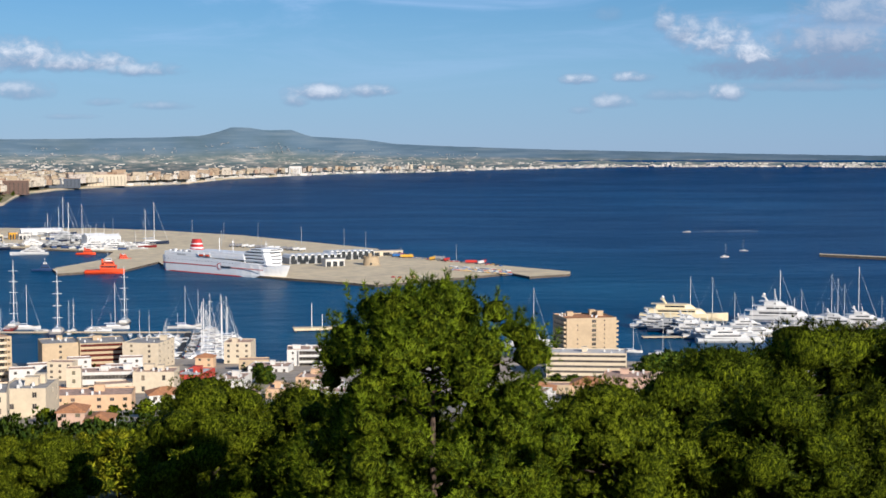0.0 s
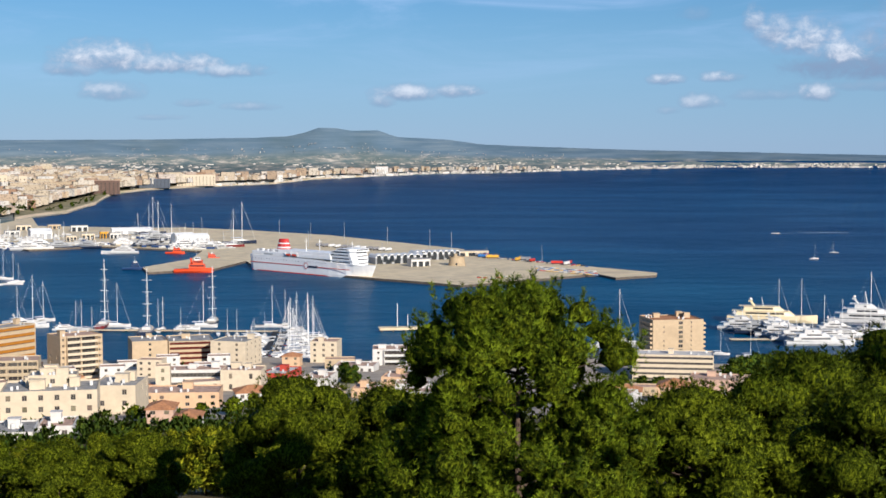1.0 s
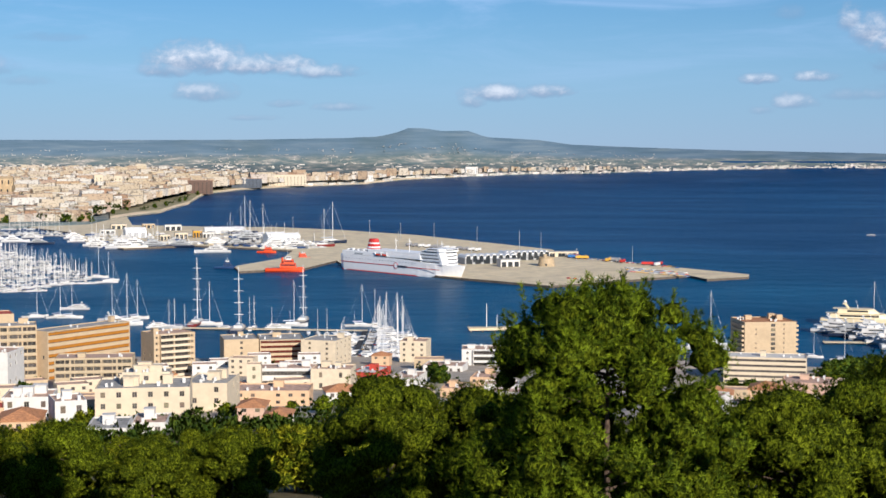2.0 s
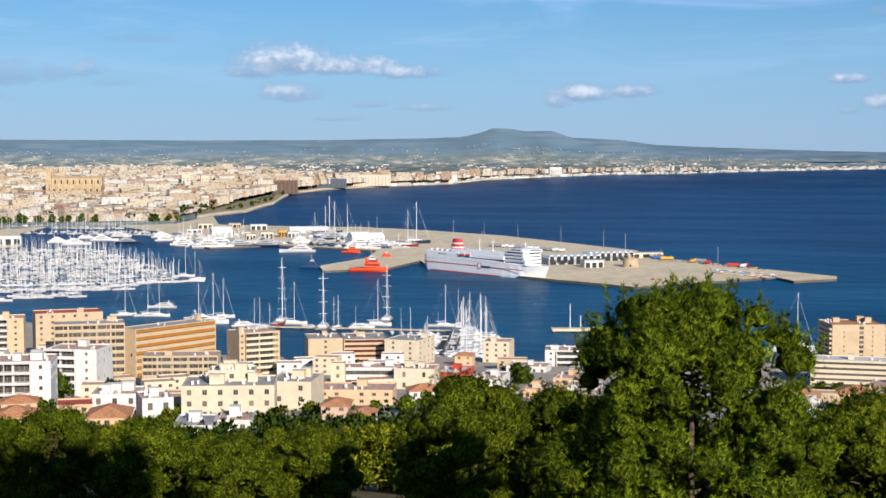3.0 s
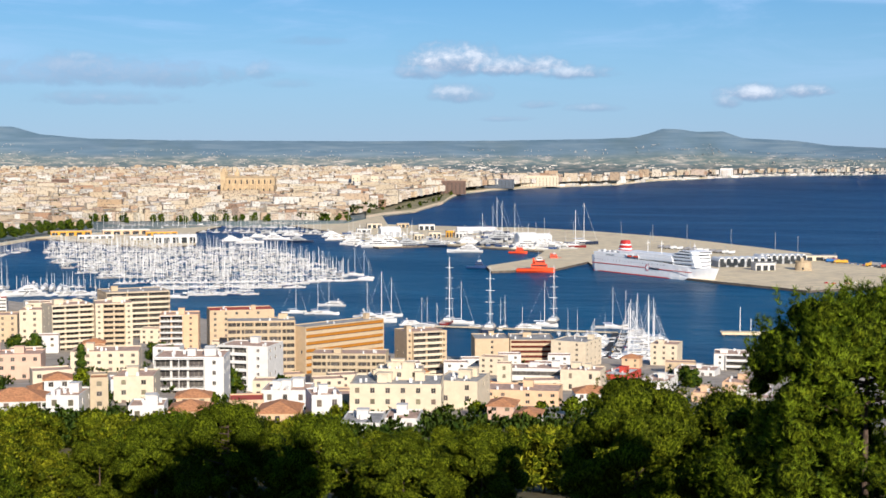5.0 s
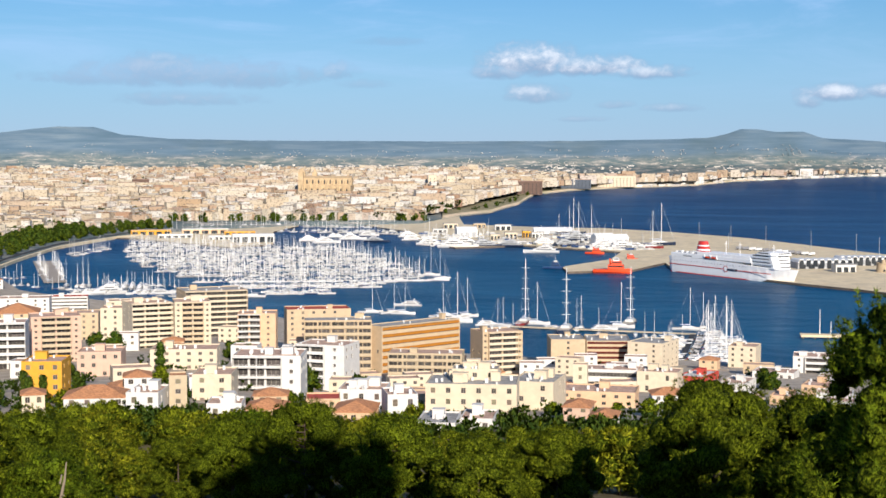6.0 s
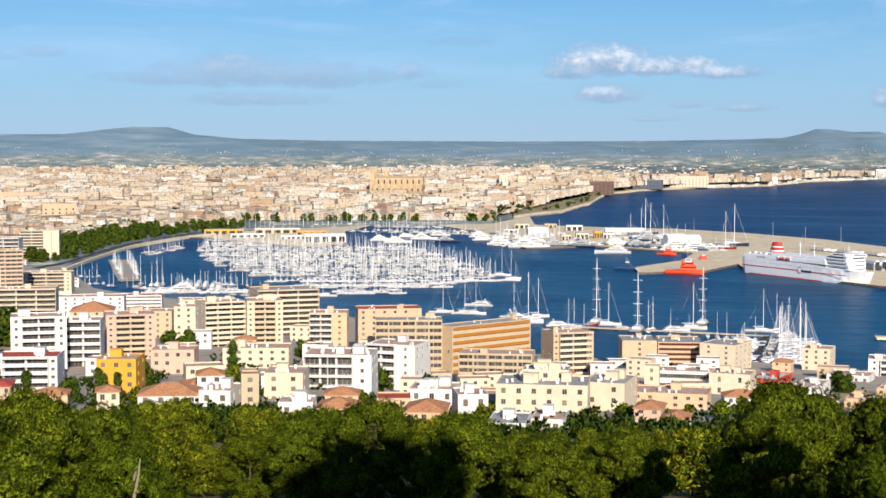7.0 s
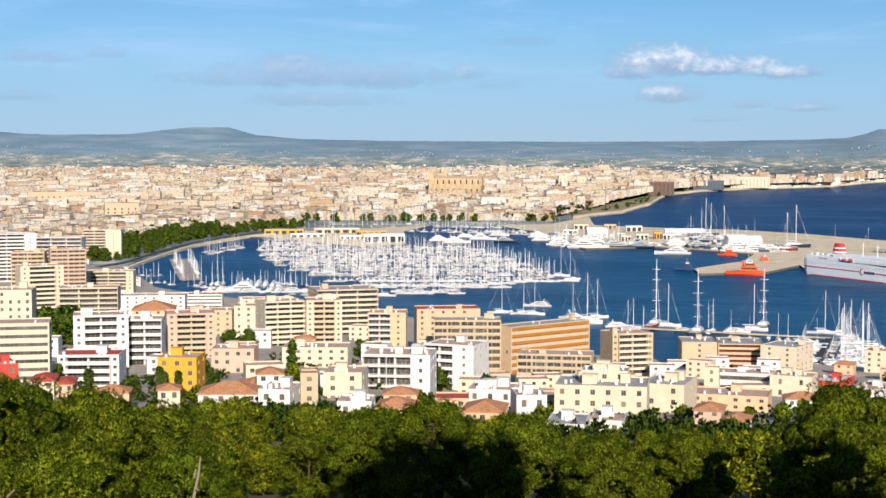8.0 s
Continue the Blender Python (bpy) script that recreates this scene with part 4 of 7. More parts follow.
def house(label, b, d, w, dp, h, yaw=0.0, wall=None, style="punched", floors=4, bays=5, roof="flat", top_mat=None, accent=None, ground=None, sides=True, deep=1.7, category="building", clutter=3, name="apartment_building", columns=False):
    """A building that faces the hill. Styles: punched windows, balcony rows, loggia grid, window strips."""
    rng = HOUSE_RNG
    wall = wall or WHITE
    accent = accent or wall
    g = site(b, d, hill(d, b) if ground is None else ground)[0]
    ob = empty(name, Matrix.Translation(g) @ pose(0, 0, 0, 0, 0, -b + yaw), label, category)
    base = 4.0
    H = h + base
    fh = h / floors
    bays = bays if style == "punched" else max(1, round(w / (6.5 if d < 830 else 13)))
    if style == "punched":
        bays = min(bays, max(2, round(w / (4.4 if d < 830 else 6))))
    vs, fs = [], []
    X, Y = Vector((1, 0, 0)), Vector((0, 1, 0))
    todo = []

    def openings(width, n, kind):
        out = []
        if n < 1:
            return out
        pitch = width / n
        for f in range(floors):
            z = base + f * fh
            if kind in ("strip", "bands"):
                out.append((0.5, width - 0.5, z + fh * (0.34 if kind == "strip" else 0.46), z + fh * (0.78 if kind == "strip" else 0.98)))
                continue
            for i in range(n):
                if kind == "punched" and rng.random() < 0.06:
                    continue
                ww = min(pitch * (0.42 if kind == "punched" else 0.86), 1.5 if kind == "punched" else 9)
                lo, hi = (0.3, 0.78) if kind == "punched" else (0.04, 0.86) if kind == "loggia" else (0.03, 0.86)
                x = (i + 0.5) * pitch
                ww = ww if kind == "punched" else pitch - 0.7
                out.append((x - ww / 2, x + ww / 2, z + fh * lo, z + fh * hi))
        return out
    HOUSES.append((b, math.degrees((w / 2 + 1.5) / d), d, dp / 2, g.z, g.z + h))
    dpt = 0.28 if style in ("punched", "strip") else 1.1
    part_w = rng.choice((1.0, 0.72, 0.6)) if style == "balcony" and w > 13 else 1.0
    off = rng.choice((-1, 1, 0)) * (1 - part_w) * w / 2
    if columns:
        front = [(x * w - q / 2, x * w + q / 2, base + f * fh + fh * lo, base + f * fh + fh * 0.8) for f in range(floors) for x, q, lo in ((0.22, 0.8, 0.4), (0.55, 2.6, 0.12), (0.76, 0.8, 0.4)) if q > 1 or rng.random() < 0.75]
    elif part_w < 1:
        # balconies over a part of the front, small windows in the rest
        lo_x, hi_x = w / 2 + off - part_w * w / 2, w / 2 + off + part_w * w / 2
        nb = max(1, round(bays * part_w))
        front = [(x0 + lo_x, x1 + lo_x, z0, z1) for x0, x1, z0, z1 in openings(hi_x - lo_x, nb, style)]
        for f in range(floors):
            z = base + f * fh
            for c0, c1 in ((0, lo_x), (hi_x, w)):
                if c1 - c0 > 2.2:
                    m = (c0 + c1) / 2
                    front.append((m - 0.6, m + 0.6, z + fh * 0.36, z + fh * 0.76))
    else:
        front = openings(w, bays, style)
    wall_grid(vs, fs, Vector((-w / 2, -dp / 2, -base)), X, -Y, w, H, front, dpt)
    for x0, x1, z0, z1 in front:
        kind = "strip" if style == "strip" else "shutter" if style == "punched" and rng.random() < 0.4 else "window"
        todo.append((window_mesh(x1 - x0, z1 - z0, kind), pose(-w / 2 + (x0 + x1) / 2, -dp / 2 + dpt - 0.09, z0 - base)))
    sb = max(1, int(dp / 6)) if sides else 0
    for sgn in (1, -1):
        hs = openings(dp, sb, "strip" if style == "strip" else "punched") if sgn * yaw <= 0 and (sgn < 0 or yaw) else []
        hs = [q for q in hs if rng.random() < 0.6]
        if sgn > 0:
            wall_grid(vs, fs, Vector((w / 2, -dp / 2, -base)), Y, X, dp, H, hs, 0.28)
        else:
            wall_grid(vs, fs, Vector((-w / 2, dp / 2, -base)), -Y, -X, dp, H, hs, 0.28)
        for x0, x1, z0, z1 in hs:
            yy = -dp / 2 + (x0 + x1) / 2
            todo.append((window_mesh(x1 - x0, z1 - z0, "strip" if style == "strip" else "window"), pose(sgn * (w / 2 - 0.19), yy * sgn, z0 - base, 0, 0, 90 * sgn)))
    wall_grid(vs, fs, Vector((w / 2, dp / 2, -base)), -X, Y, w, H, [], 0.2)
    mesh_object("wall", vs, fs, wall, ob)
    for me, m in todo:
        share("window", me, ob, m)
    # roof
    bm = bmesh.new()
    if roof == "hip":
        e, rise = 0.5, min(w, dp) * 0.2
        r = [(-w / 2 - e, -dp / 2 - e), (w / 2 + e, -dp / 2 - e), (w / 2 + e, dp / 2 + e), (-w / 2 - e, dp / 2 + e)]
        lo = [bm.verts.new((x, y, h)) for x, y in r]
        lo2 = [bm.verts.new((x, y, h - 0.2)) for x, y in r]
        k = max(0.2, (max(w, dp) - min(w, dp)) / 2)
        a, c = ((-k, 0), (k, 0)) if w >= dp else ((0, -k), (0, k))
        p, q = bm.verts.new((*a, h + rise)), bm.verts.new((*c, h + rise))
        if w >= dp:
            bm.faces.new((lo[0], lo[1], q, p)); bm.faces.new((lo[2], lo[3], p, q)); bm.faces.new((lo[1], lo[2], q)); bm.faces.new((lo[3], lo[0], p))
        else:
            bm.faces.new((lo[1], lo[2], q, p)); bm.faces.new((lo[3], lo[0], p, q)); bm.faces.new((lo[0], lo[1], p)); bm.faces.new((lo[2], lo[3], q))
        for i in range(4):
            bm.faces.new((lo[i], lo2[i], lo2[(i + 1) % 4], lo[(i + 1) % 4]))
        bm.faces.new(lo2)
        part("roof", bm, top_mat or TILES, ob, "clay tile hip roof")
    else:
        box(bm, -w / 2 + 0.25, w / 2 - 0.25, -dp / 2 + 0.25, dp / 2 - 0.25, h - 0.35, h + 0.04)
        part("roof", bm, top_mat or TERRACE, ob, "flat roof terrace")
        part("parapet", loft(bmesh.new(), [[(x * (w / 2 - i), y * (dp / 2 - i), h + z) for x, y in ((-1, -1), (1, -1), (1, 1), (-1, 1))] for i, z in ((0, 0.002), (0, 0.5), (0.25, 0.5), (0.25, 0.05))], caps=False), wall, ob)
        if clutter:
            for i in range(max(1, int(clutter * 0.5))):
                bw, bd, bh = rng.uniform(2.5, 5), rng.uniform(2.5, 4), rng.uniform(2.0, 3.0)
                bw, bd = min(bw, w * 0.3), min(bd, dp * 0.4)
                x, y = rng.uniform(-w / 2 + bw, w / 2 - bw), rng.uniform(-dp / 5, dp / 2 - bd)
                bm = box(bmesh.new(), x - bw / 2, x + bw / 2, y - bd / 2, y + bd / 2, h + 0.04, h + bh)
                box(bm, x - bw / 2 - 0.2, x + bw / 2 + 0.2, y - bd / 2 - 0.2, y + bd / 2 + 0.2, h + bh + 0.002, h + bh + 0.2)
                part("stair_house", bm, wall, ob)
            for i in range(clutter + 2):
                x, y, s = rng.uniform(-w / 2 + 1, w / 2 - 1), rng.uniform(-dp / 2 + 1, dp / 2 - 1), rng.uniform(0.5, 1.1)
                bm = box(bmesh.new(), x - s / 2, x + s / 2, y - s / 3, y + s / 3, h + 0.04, h + 0.5 + s, 0.05)
                part("roof_unit", bm, UNIT, ob)
    if style == "balcony":
        me = slab_mesh(w * part_w * 0.985, deep, 1.1, "solid" if HOUSE_RNG.random() < 0.7 else "rail")
        for f in range(1 if h > 8 else 0, floors):
            bo = share("balcony", me, ob, pose(off, -dp / 2, f * fh))
            if not me.materials:
                me.materials.append(accent)
            bo.material_slots[0].link = "OBJECT"
            bo.material_slots[0].material = accent
        # party walls between the flats
        n = max(1, bays // 2)
        for i in range(n + 1):
            x = off - w * part_w / 2 + w * part_w * i / n
            x = min(max(x, -w / 2 + 0.12), w / 2 - 0.12)
            bm = box(bmesh.new(), x - 0.1, x + 0.1, -dp / 2 - deep * 0.92, -dp / 2, fh * 0.5, h - 0.1)
            part("fin_wall", bm, wall, ob)
        bm = box(bmesh.new(), off - w * part_w / 2, off + w * part_w / 2, -dp / 2 - deep, -dp / 2 - 0.002, h - 0.22, h + 0.15)
        part("cornice", bm, accent, ob)
    if columns:
        for f in range(floors):
            for sgn in (-1, 1):
                a, c = sorted((sgn * (w / 2 + 1.5), sgn * (w / 2 + 0.003)))
                bm = box(bmesh.new(), a, c, -dp / 2 + 0.6, -dp / 2 + (4.0 if sgn > 0 else dp * 0.8), f * fh, f * fh + 1.3)
                part("balcony", bm, accent, ob)
    if style == "bands":
        # awnings let down in front of the recessed windows
        for f in range(floors):
            bm = box(bmesh.new(), -w / 2 + 0.55, w / 2 - 0.55, -dp / 2 + 0.25, -dp / 2 + 0.33, f * fh + fh * 0.56, f * fh + fh * 0.975)
            part("awning", bm, accent, ob)
    if style == "loggia":
        n = max(4, round(w / 3.8))
        fin = box(bmesh.new(), -0.12, 0.12, -0.48, 0.9, 0.0, h - 0.3)
        fin_me = part("fin_wall", fin, wall, ob)
        fin_me.matrix_basis = pose(-w / 2 + 0.4, -dp / 2, 0)
        for i in range(1, n):
            share("fin_wall", fin_me.data, ob, pose(-w / 2 + 0.4 + (w - 0.8) * i / (n - 1), -dp / 2, 0))
        for f in range(floors):
            bm = box(bmesh.new(), -w / 2 + 0.2, w / 2 - 0.2, -dp / 2 - 0.5, -dp / 2 - 0.003, f * fh - 0.1, f * fh + fh * 0.36)
            part("balcony", bm, accent, ob)
    return ob
house("white office block with rows of window strips", -40.18, 560, 25.8, 17.5, 23.8, -4, floors=8, bays=7, wall=CREAM, style='strip')
house("white apartment house with curved balconies", -37.03, 640, 22.2, 17.5, 22.3, 0, floors=7, bays=6, wall=WHITE, style='balcony')
house("small white apartment house with balconies", -35.37, 655, 14.7, 16.25, 19.5, -6, floors=6, bays=4, wall=WHITE, style='balcony')
house("white apartment house with broad sunny terraces", -37.36, 530, 20.8, 16.25, 13.4, -10, floors=5, bays=6, wall=WHITE, style='balcony', top_mat=REDROOF)
house("tall apartment house with brown balcony bands", -33.75, 690, 21.6, 18.75, 20.4, 4, floors=8, bays=6, wall=PINK, style='balcony', accent=BEIGE)
house("bright yellow ochre house with flat roof", -34.07, 508, 13.0, 15, 12.9, -12, floors=4, bays=4, wall=YELLOW, style='punched')
house("pink apartment house with roof terrace", -32.06, 600, 16.8, 15, 9.8, -8, floors=3, bays=5, wall=PINK, style='punched')
house("white villa with a long clay tile roof", -32.24, 445, 17.6, 13.75, 5.9, -6, floors=2, bays=5, wall=WHITE, style='punched', roof='hip', category='house', name='villa')
house("small white pavilion with a pyramid tile roof", -30.76, 470, 8.0, 10, 9.6, 0, floors=3, bays=2, wall=WHITE, style='punched', roof='hip', category='house', name='villa')
house("small cream house with a pyramid tile roof", -34.56, 445, 6.4, 8.75, 7.1, 0, floors=2, bays=2, wall=CREAM, style='punched', roof='hip', category='house', name='villa')
house("cream apartment tower with deep balconies", -30.37, 770, 20.9, 17.5, 23.2, 16, floors=9, bays=6, wall=CREAM, style='balcony', accent=CREAM)
house("cream apartment slab with shaded balconies", -28.73, 765, 17.9, 20, 23.7, 4, floors=9, bays=5, wall=CREAM, style='balcony', accent=SAND)
house("broad apartment block with stacked balconies", -27.97, 930, 38.2, 27.5, 28.9, 12, floors=9, bays=11, wall=SAND, style='balcony', accent=CREAM, top_mat=GREYROOF)
house("slim apartment tower with white balcony bay", -26.24, 745, 18.5, 17.5, 22.4, -4, floors=8, bays=5, wall=PEACH, style='balcony', accent=WHITE)
house("salmon apartment block with a red roof terrace", -23.99, 850, 35.9, 20, 27.7, 6, floors=9, bays=10, wall=SAND, style='punched', top_mat=REDROOF)
house("sand apartment slab with a grid of loggias", -23.20, 790, 35.1, 17.5, 25.8, 0, floors=7, bays=14, wall=SAND, style='loggia', accent=BEIGE, top_mat=GREYROOF)
house("hotel with orange balcony bands", -20.32, 805, 56.5, 13.75, 26.2, 42, floors=7, bays=9, wall=SAND, style='bands', accent=ORANGE, top_mat=GREYROOF)
house("beige office building with a flat roof", -19.81, 715, 35.2, 17.5, 16.0, -6, floors=5, bays=9, wall=BEIGE, style='loggia', accent=BEIGE)
house("cream block with small windows", -28.96, 625, 27.0, 17.5, 8.3, -6, floors=3, bays=8, wall=CREAM, style='punched')
house("pale yellow rendered house", -27.86, 480, 12.3, 16.25, 9.4, -8, floors=3, bays=2, wall=CREAM, style='punched')
house("white rendered house with blank gable", -30.36, 430, 9.1, 15, 7.4, -14, floors=2, bays=2, wall=WHITE, style='punched')
house("unpainted stair tower with an orange top", -29.26, 432, 5.0, 7.5, 11.3, 0, floors=4, bays=1, wall=BEIGE, style='punched', top_mat=TILES, clutter=0)
house("small orange house with flat red roof", -23.78, 465, 10.5, 12.5, 5.0, 0, floors=2, bays=3, wall=PEACH, style='punched', top_mat=REDROOF, clutter=0)
house("beige balcony building with roof plant", -17.13, 770, 22.0, 17.5, 23.9, 22, floors=8, bays=6, wall=SAND, style='balcony', accent=CREAM)
house("sand office block with a blank front", -14.47, 865, 19.6, 25, 15.2, 6, floors=5, bays=1, wall=SAND, style='punched', top_mat=GREYROOF)
house("office block with dark red window bands", -12.91, 880, 25.5, 30, 14.3, 4, floors=5, bays=6, wall=SAND, style='bands', accent=DARK_RED, top_mat=GREYROOF)
house("pale office wing with narrow windows", -11.16, 858, 20.9, 25, 14.3, -22, floors=5, bays=2, wall=CREAM, style='punched', top_mat=GREYROOF)
house("peach terraced house with flat roof", -13.16, 545, 27.0, 17.5, 7.6, -6, floors=3, bays=8, wall=PEACH, style='punched')
house("small pink house with a tile roof", -13.96, 455, 8.1, 11.25, 4.8, -8, floors=2, bays=3, wall=PINK, style='punched', roof='hip', category='house', name='villa')
house("small white house with a brown tile roof", -12.98, 430, 7.6, 11.25, 3.2, -6, floors=1, bays=2, wall=WHITE, style='punched', roof='hip', category='house', name='villa')
house("white harbour house with a yellow front", -7.75, 870, 15.5, 17.5, 12.4, -10, floors=4, bays=3, wall=CREAM, style='punched')
house("white house with stacked roof terraces", -5.19, 835, 22.6, 20, 9.7, 0, floors=3, bays=6, wall=WHITE, style='balcony')
house("low white harbour house with flat roof", -4.16, 820, 15.4, 17.5, 5.5, 0, floors=2, bays=4, wall=WHITE, style='punched')
house("red-fronted boat shed with a white roof", -9.46, 760, 12.8, 25, 3.8, -20, floors=1, bays=2, wall=REDW, style='punched', top_mat=WHITE, clutter=1)
house("white gabled harbour houses", -7.99, 700, 11.8, 22.5, 5.4, -14, floors=2, bays=3, wall=WHITE, style='punched')
house("small orange rendered house", -6.15, 640, 11.6, 17.5, 4.4, -10, floors=1, bays=3, wall=PEACH, style='punched')
house("small peach rendered house", -4.89, 690, 15.4, 17.5, 5.9, -10, floors=2, bays=4, wall=PEACH, style='punched')
house("low white sheds beside the harbour", -6.59, 790, 21.1, 17.5, 4.1, -10, floors=1, bays=6, wall=WHITE, style='punched')
house("tall sand-coloured tower block by the water", 5.40, 885, 30.3, 27.5, 29.4, 18, floors=11, bays=6, wall=SAND, style='punched', top_mat=TILES, clutter=9, columns=True, name='tower_block')
house("long cream podium with dark window strips", 5.49, 840, 44.3, 20, 14.6, 0, floors=5, bays=12, wall=CREAM, style='strip', top_mat=WHITE)
house("small house with a red tile roof", 5.52, 640, 13.0, 15, 8.1, -4, floors=3, bays=4, wall=PEACH, style='punched', roof='hip', category='house', name='villa')
house("pink and white low houses", 7.05, 690, 21.8, 20, 10.0, -4, floors=3, bays=6, wall=PINK, style='punched')
house("grey harbour building with a flat roof", 16.57, 1030, 46.8, 30, 7.9, -20, floors=3, bays=13, wall=BEIGE, style='strip', top_mat=GREYROOF)
house("low house with a pale green roof deck", -19.33, 400, 10.3, 17.5, 3.2, -6, floors=1, bays=3, wall=WHITE, style='punched', top_mat=GREYROOF)
house("low white flat-roofed house", -17.78, 415, 9.4, 15, 3.2, -6, floors=1, bays=3, wall=WHITE, style='punched')
house("dark red rendered house with flat roof", -40.68, 485, 8.5, 15, 13.8, 10, floors=4, bays=3, wall=REDW, style='punched')
house("cream house with a bright red roof", -39.08, 455, 6.3, 12.5, 10.6, -6, floors=3, bays=3, wall=CREAM, style='punched', roof='hip', top_mat=REDROOF, category='house', name='villa')
house("low pink house with a red roof", -38.31, 455, 5.0, 11.25, 9.4, -6, floors=3, bays=2, wall=PINK, style='punched', roof='hip', top_mat=REDROOF, category='house', name='villa')
house("cream apartment block with flat roof", -40.32, 800, 25.2, 20, 30.9, -8, floors=8, bays=7, wall=CREAM, style='punched')
house("cream apartment row with balconies", -37.40, 930, 34.5, 20, 24.5, -6, floors=8, bays=10, wall=CREAM, style='balcony')
house("peach apartment block with brown balcony bands", -39.58, 1190, 24.7, 22.5, 31.4, -6, floors=10, bays=7, wall=PEACH, style='loggia', accent=BEIGE)
house("sand apartment block beside its twin", -38.22, 1180, 26.0, 22.5, 33.7, 4, floors=11, bays=7, wall=SAND, style='loggia', accent=PINK)
house("pale stepped apartment block", -39.22, 1010, 27.4, 20, 32.8, 10, floors=11, bays=8, wall=CREAM, style='balcony')
house("white slab block with balcony rows", -40.40, 1330, 48.6, 22.5, 39.2, 4, floors=13, bays=14, wall=WHITE, style='balcony')
house("tall white apartment block", -38.44, 1400, 41.0, 22.5, 33.8, -10, floors=10, bays=11, wall=WHITE, style='balcony')
house("cream low block by the road", -36.68, 1250, 39.9, 20, 14.8, -8, floors=5, bays=11, wall=CREAM, style='balcony')
house("white club house with a red awning roof", -33.27, 1240, 32.8, 20, 11.1, -4, floors=4, bays=9, wall=WHITE, style='strip', top_mat=REDROOF)
house("low house with orange tile roofs", -35.06, 860, 23.2, 25, 18.2, -4, floors=6, bays=6, wall=PEACH, style='punched', roof='hip', category='house')
house("yellow rendered apartment house", -31.49, 850, 15.9, 17.5, 19.2, -6, floors=6, bays=4, wall=CREAM, style='punched')
house("cream rendered apartment house", -32.98, 900, 27.1, 17.5, 16.2, -6, floors=5, bays=8, wall=SAND, style='punched')
house("white flats with flat roofs", -35.34, 1050, 53.5, 20, 20.2, -6, floors=7, bays=15, wall=WHITE, style='punched')
house("cream flats beside the marina", -30.80, 1080, 36.6, 17.5, 17.8, 0, floors=6, bays=10, wall=CREAM, style='punched')
house("long cream apartment block with rows of small windows", -18.01, 484, 29.1, 22, 10.7, -4, floors=3, bays=6, wall=CREAM, top_mat=GREYROOF, clutter=8)
house("cream upper storey with grey roof and metal ducts", -17.91, 490, 15.0, 11, 3.2, -4, floors=1, bays=3, wall=CREAM, top_mat=GREYROOF, clutter=9, ground=55.6)
house("pale cream wing with a nearly blank front", -15.50, 510, 14.6, 22, 11.1, -12, floors=3, bays=2, wall=CREAM, top_mat=GREYROOF, clutter=7)
house("white rendered house with a blank sunny gable", -20.85, 440, 8.9, 14, 8.7, 8, floors=2, bays=2, wall=WHITE)
house("low white terraced houses with roof decks", -22.19, 487, 15.1, 16, 8.2, -8, floors=2, bays=4, wall=WHITE, clutter=8)
house("ochre hall with a tiled roof", -22.51, 439, 11.9, 16, 4.0, -6, floors=1, bays=3, wall=PEACH, roof='hip', category='house', name='hall')
house("small peach house with a broad tile roof", -25.89, 430, 11.2, 12, 3.4, -6, floors=1, bays=3, wall=PEACH, roof='hip', category='house', name='villa')
house("low white flat-roofed house with a roof deck", -27.46, 421, 9.7, 12, 4.4, -6, floors=1, bays=2, wall=WHITE, clutter=4)
house("white terraced block with a broad brown roof terrace", -25.78, 542, 24.3, 20, 14.6, -8, floors=4, bays=6, wall=WHITE, style='balcony', top_mat=TERRACE, clutter=6)
house("white apartment block with recessed balconies", -23.60, 637, 22.2, 18, 20.0, -22, floors=6, bays=5, wall=WHITE, style='balcony', top_mat=TERRACE)
house("white two-storey block with window strips", -12.61, 715, 27.2, 16, 8.9, -4, floors=2, bays=6, wall=WHITE, style='strip', clutter=5)
house("slim cream stair tower", -13.90, 702, 6.6, 8, 11.4, -4, floors=3, bays=1, wall=CREAM, clutter=0)
house("blank cream rendered house", -10.89, 690, 18.5, 16, 9.9, -10, floors=2, bays=2, wall=CREAM, clutter=4)
house("cream slab block with balcony rows by the promenade", -36.92, 1810, 44.3, 20, 33.8, -6, floors=10, bays=9, wall=CREAM, style='balcony', ground=3.0)

# ---------------------------------------------------------------- ferry
FERRY_WHITE = surface("ferry_paint", (0.88, 0.88, 0.87), 0.45, 0.04, 0.2, second=(0.80, 0.79, 0.77), coarse=0.03)
RED = surface("red_paint", (0.50, 0.035, 0.03), 0.5, 0.12, 0.5)
ORANGE_RED = surface("rescue_paint", (0.72, 0.075, 0.015), 0.5, 0.1, 0.4)
GLASS_DARK = surface("dark_glass", (0.03, 0.035, 0.04), 0.15, 0.2, 0.6, spec=0.6)
GREY = surface("grey_paint", (0.34, 0.35, 0.36), 0.6, 0.12, 0.4)
NAVY = surface("navy_paint", (0.02, 0.03, 0.06), 0.3, 0.2, 0.4)
CREAMY = surface("cream_paint", (0.78, 0.66, 0.42), 0.4, 0.06, 0.2)
GEL = surface("boat_gelcoat", (0.62, 0.61, 0.59), 0.3, 0.06, 0.4, spread=0.3)
GEL_BLUE = surface("blue_gelcoat", (0.03, 0.06, 0.15), 0.3, 0.1, 0.4)
DECK = surface("boat_deck", (0.55, 0.48, 0.38), 0.7, 0.15, 0.6, spread=0.5)
ALU = surface("mast_aluminium", (0.78, 0.77, 0.74), 0.4, 0.08, 0.5)
CANVAS = surface("sail_cover", (0.40, 0.42, 0.48), 0.8, 0.2, 0.5, spread=1.5)
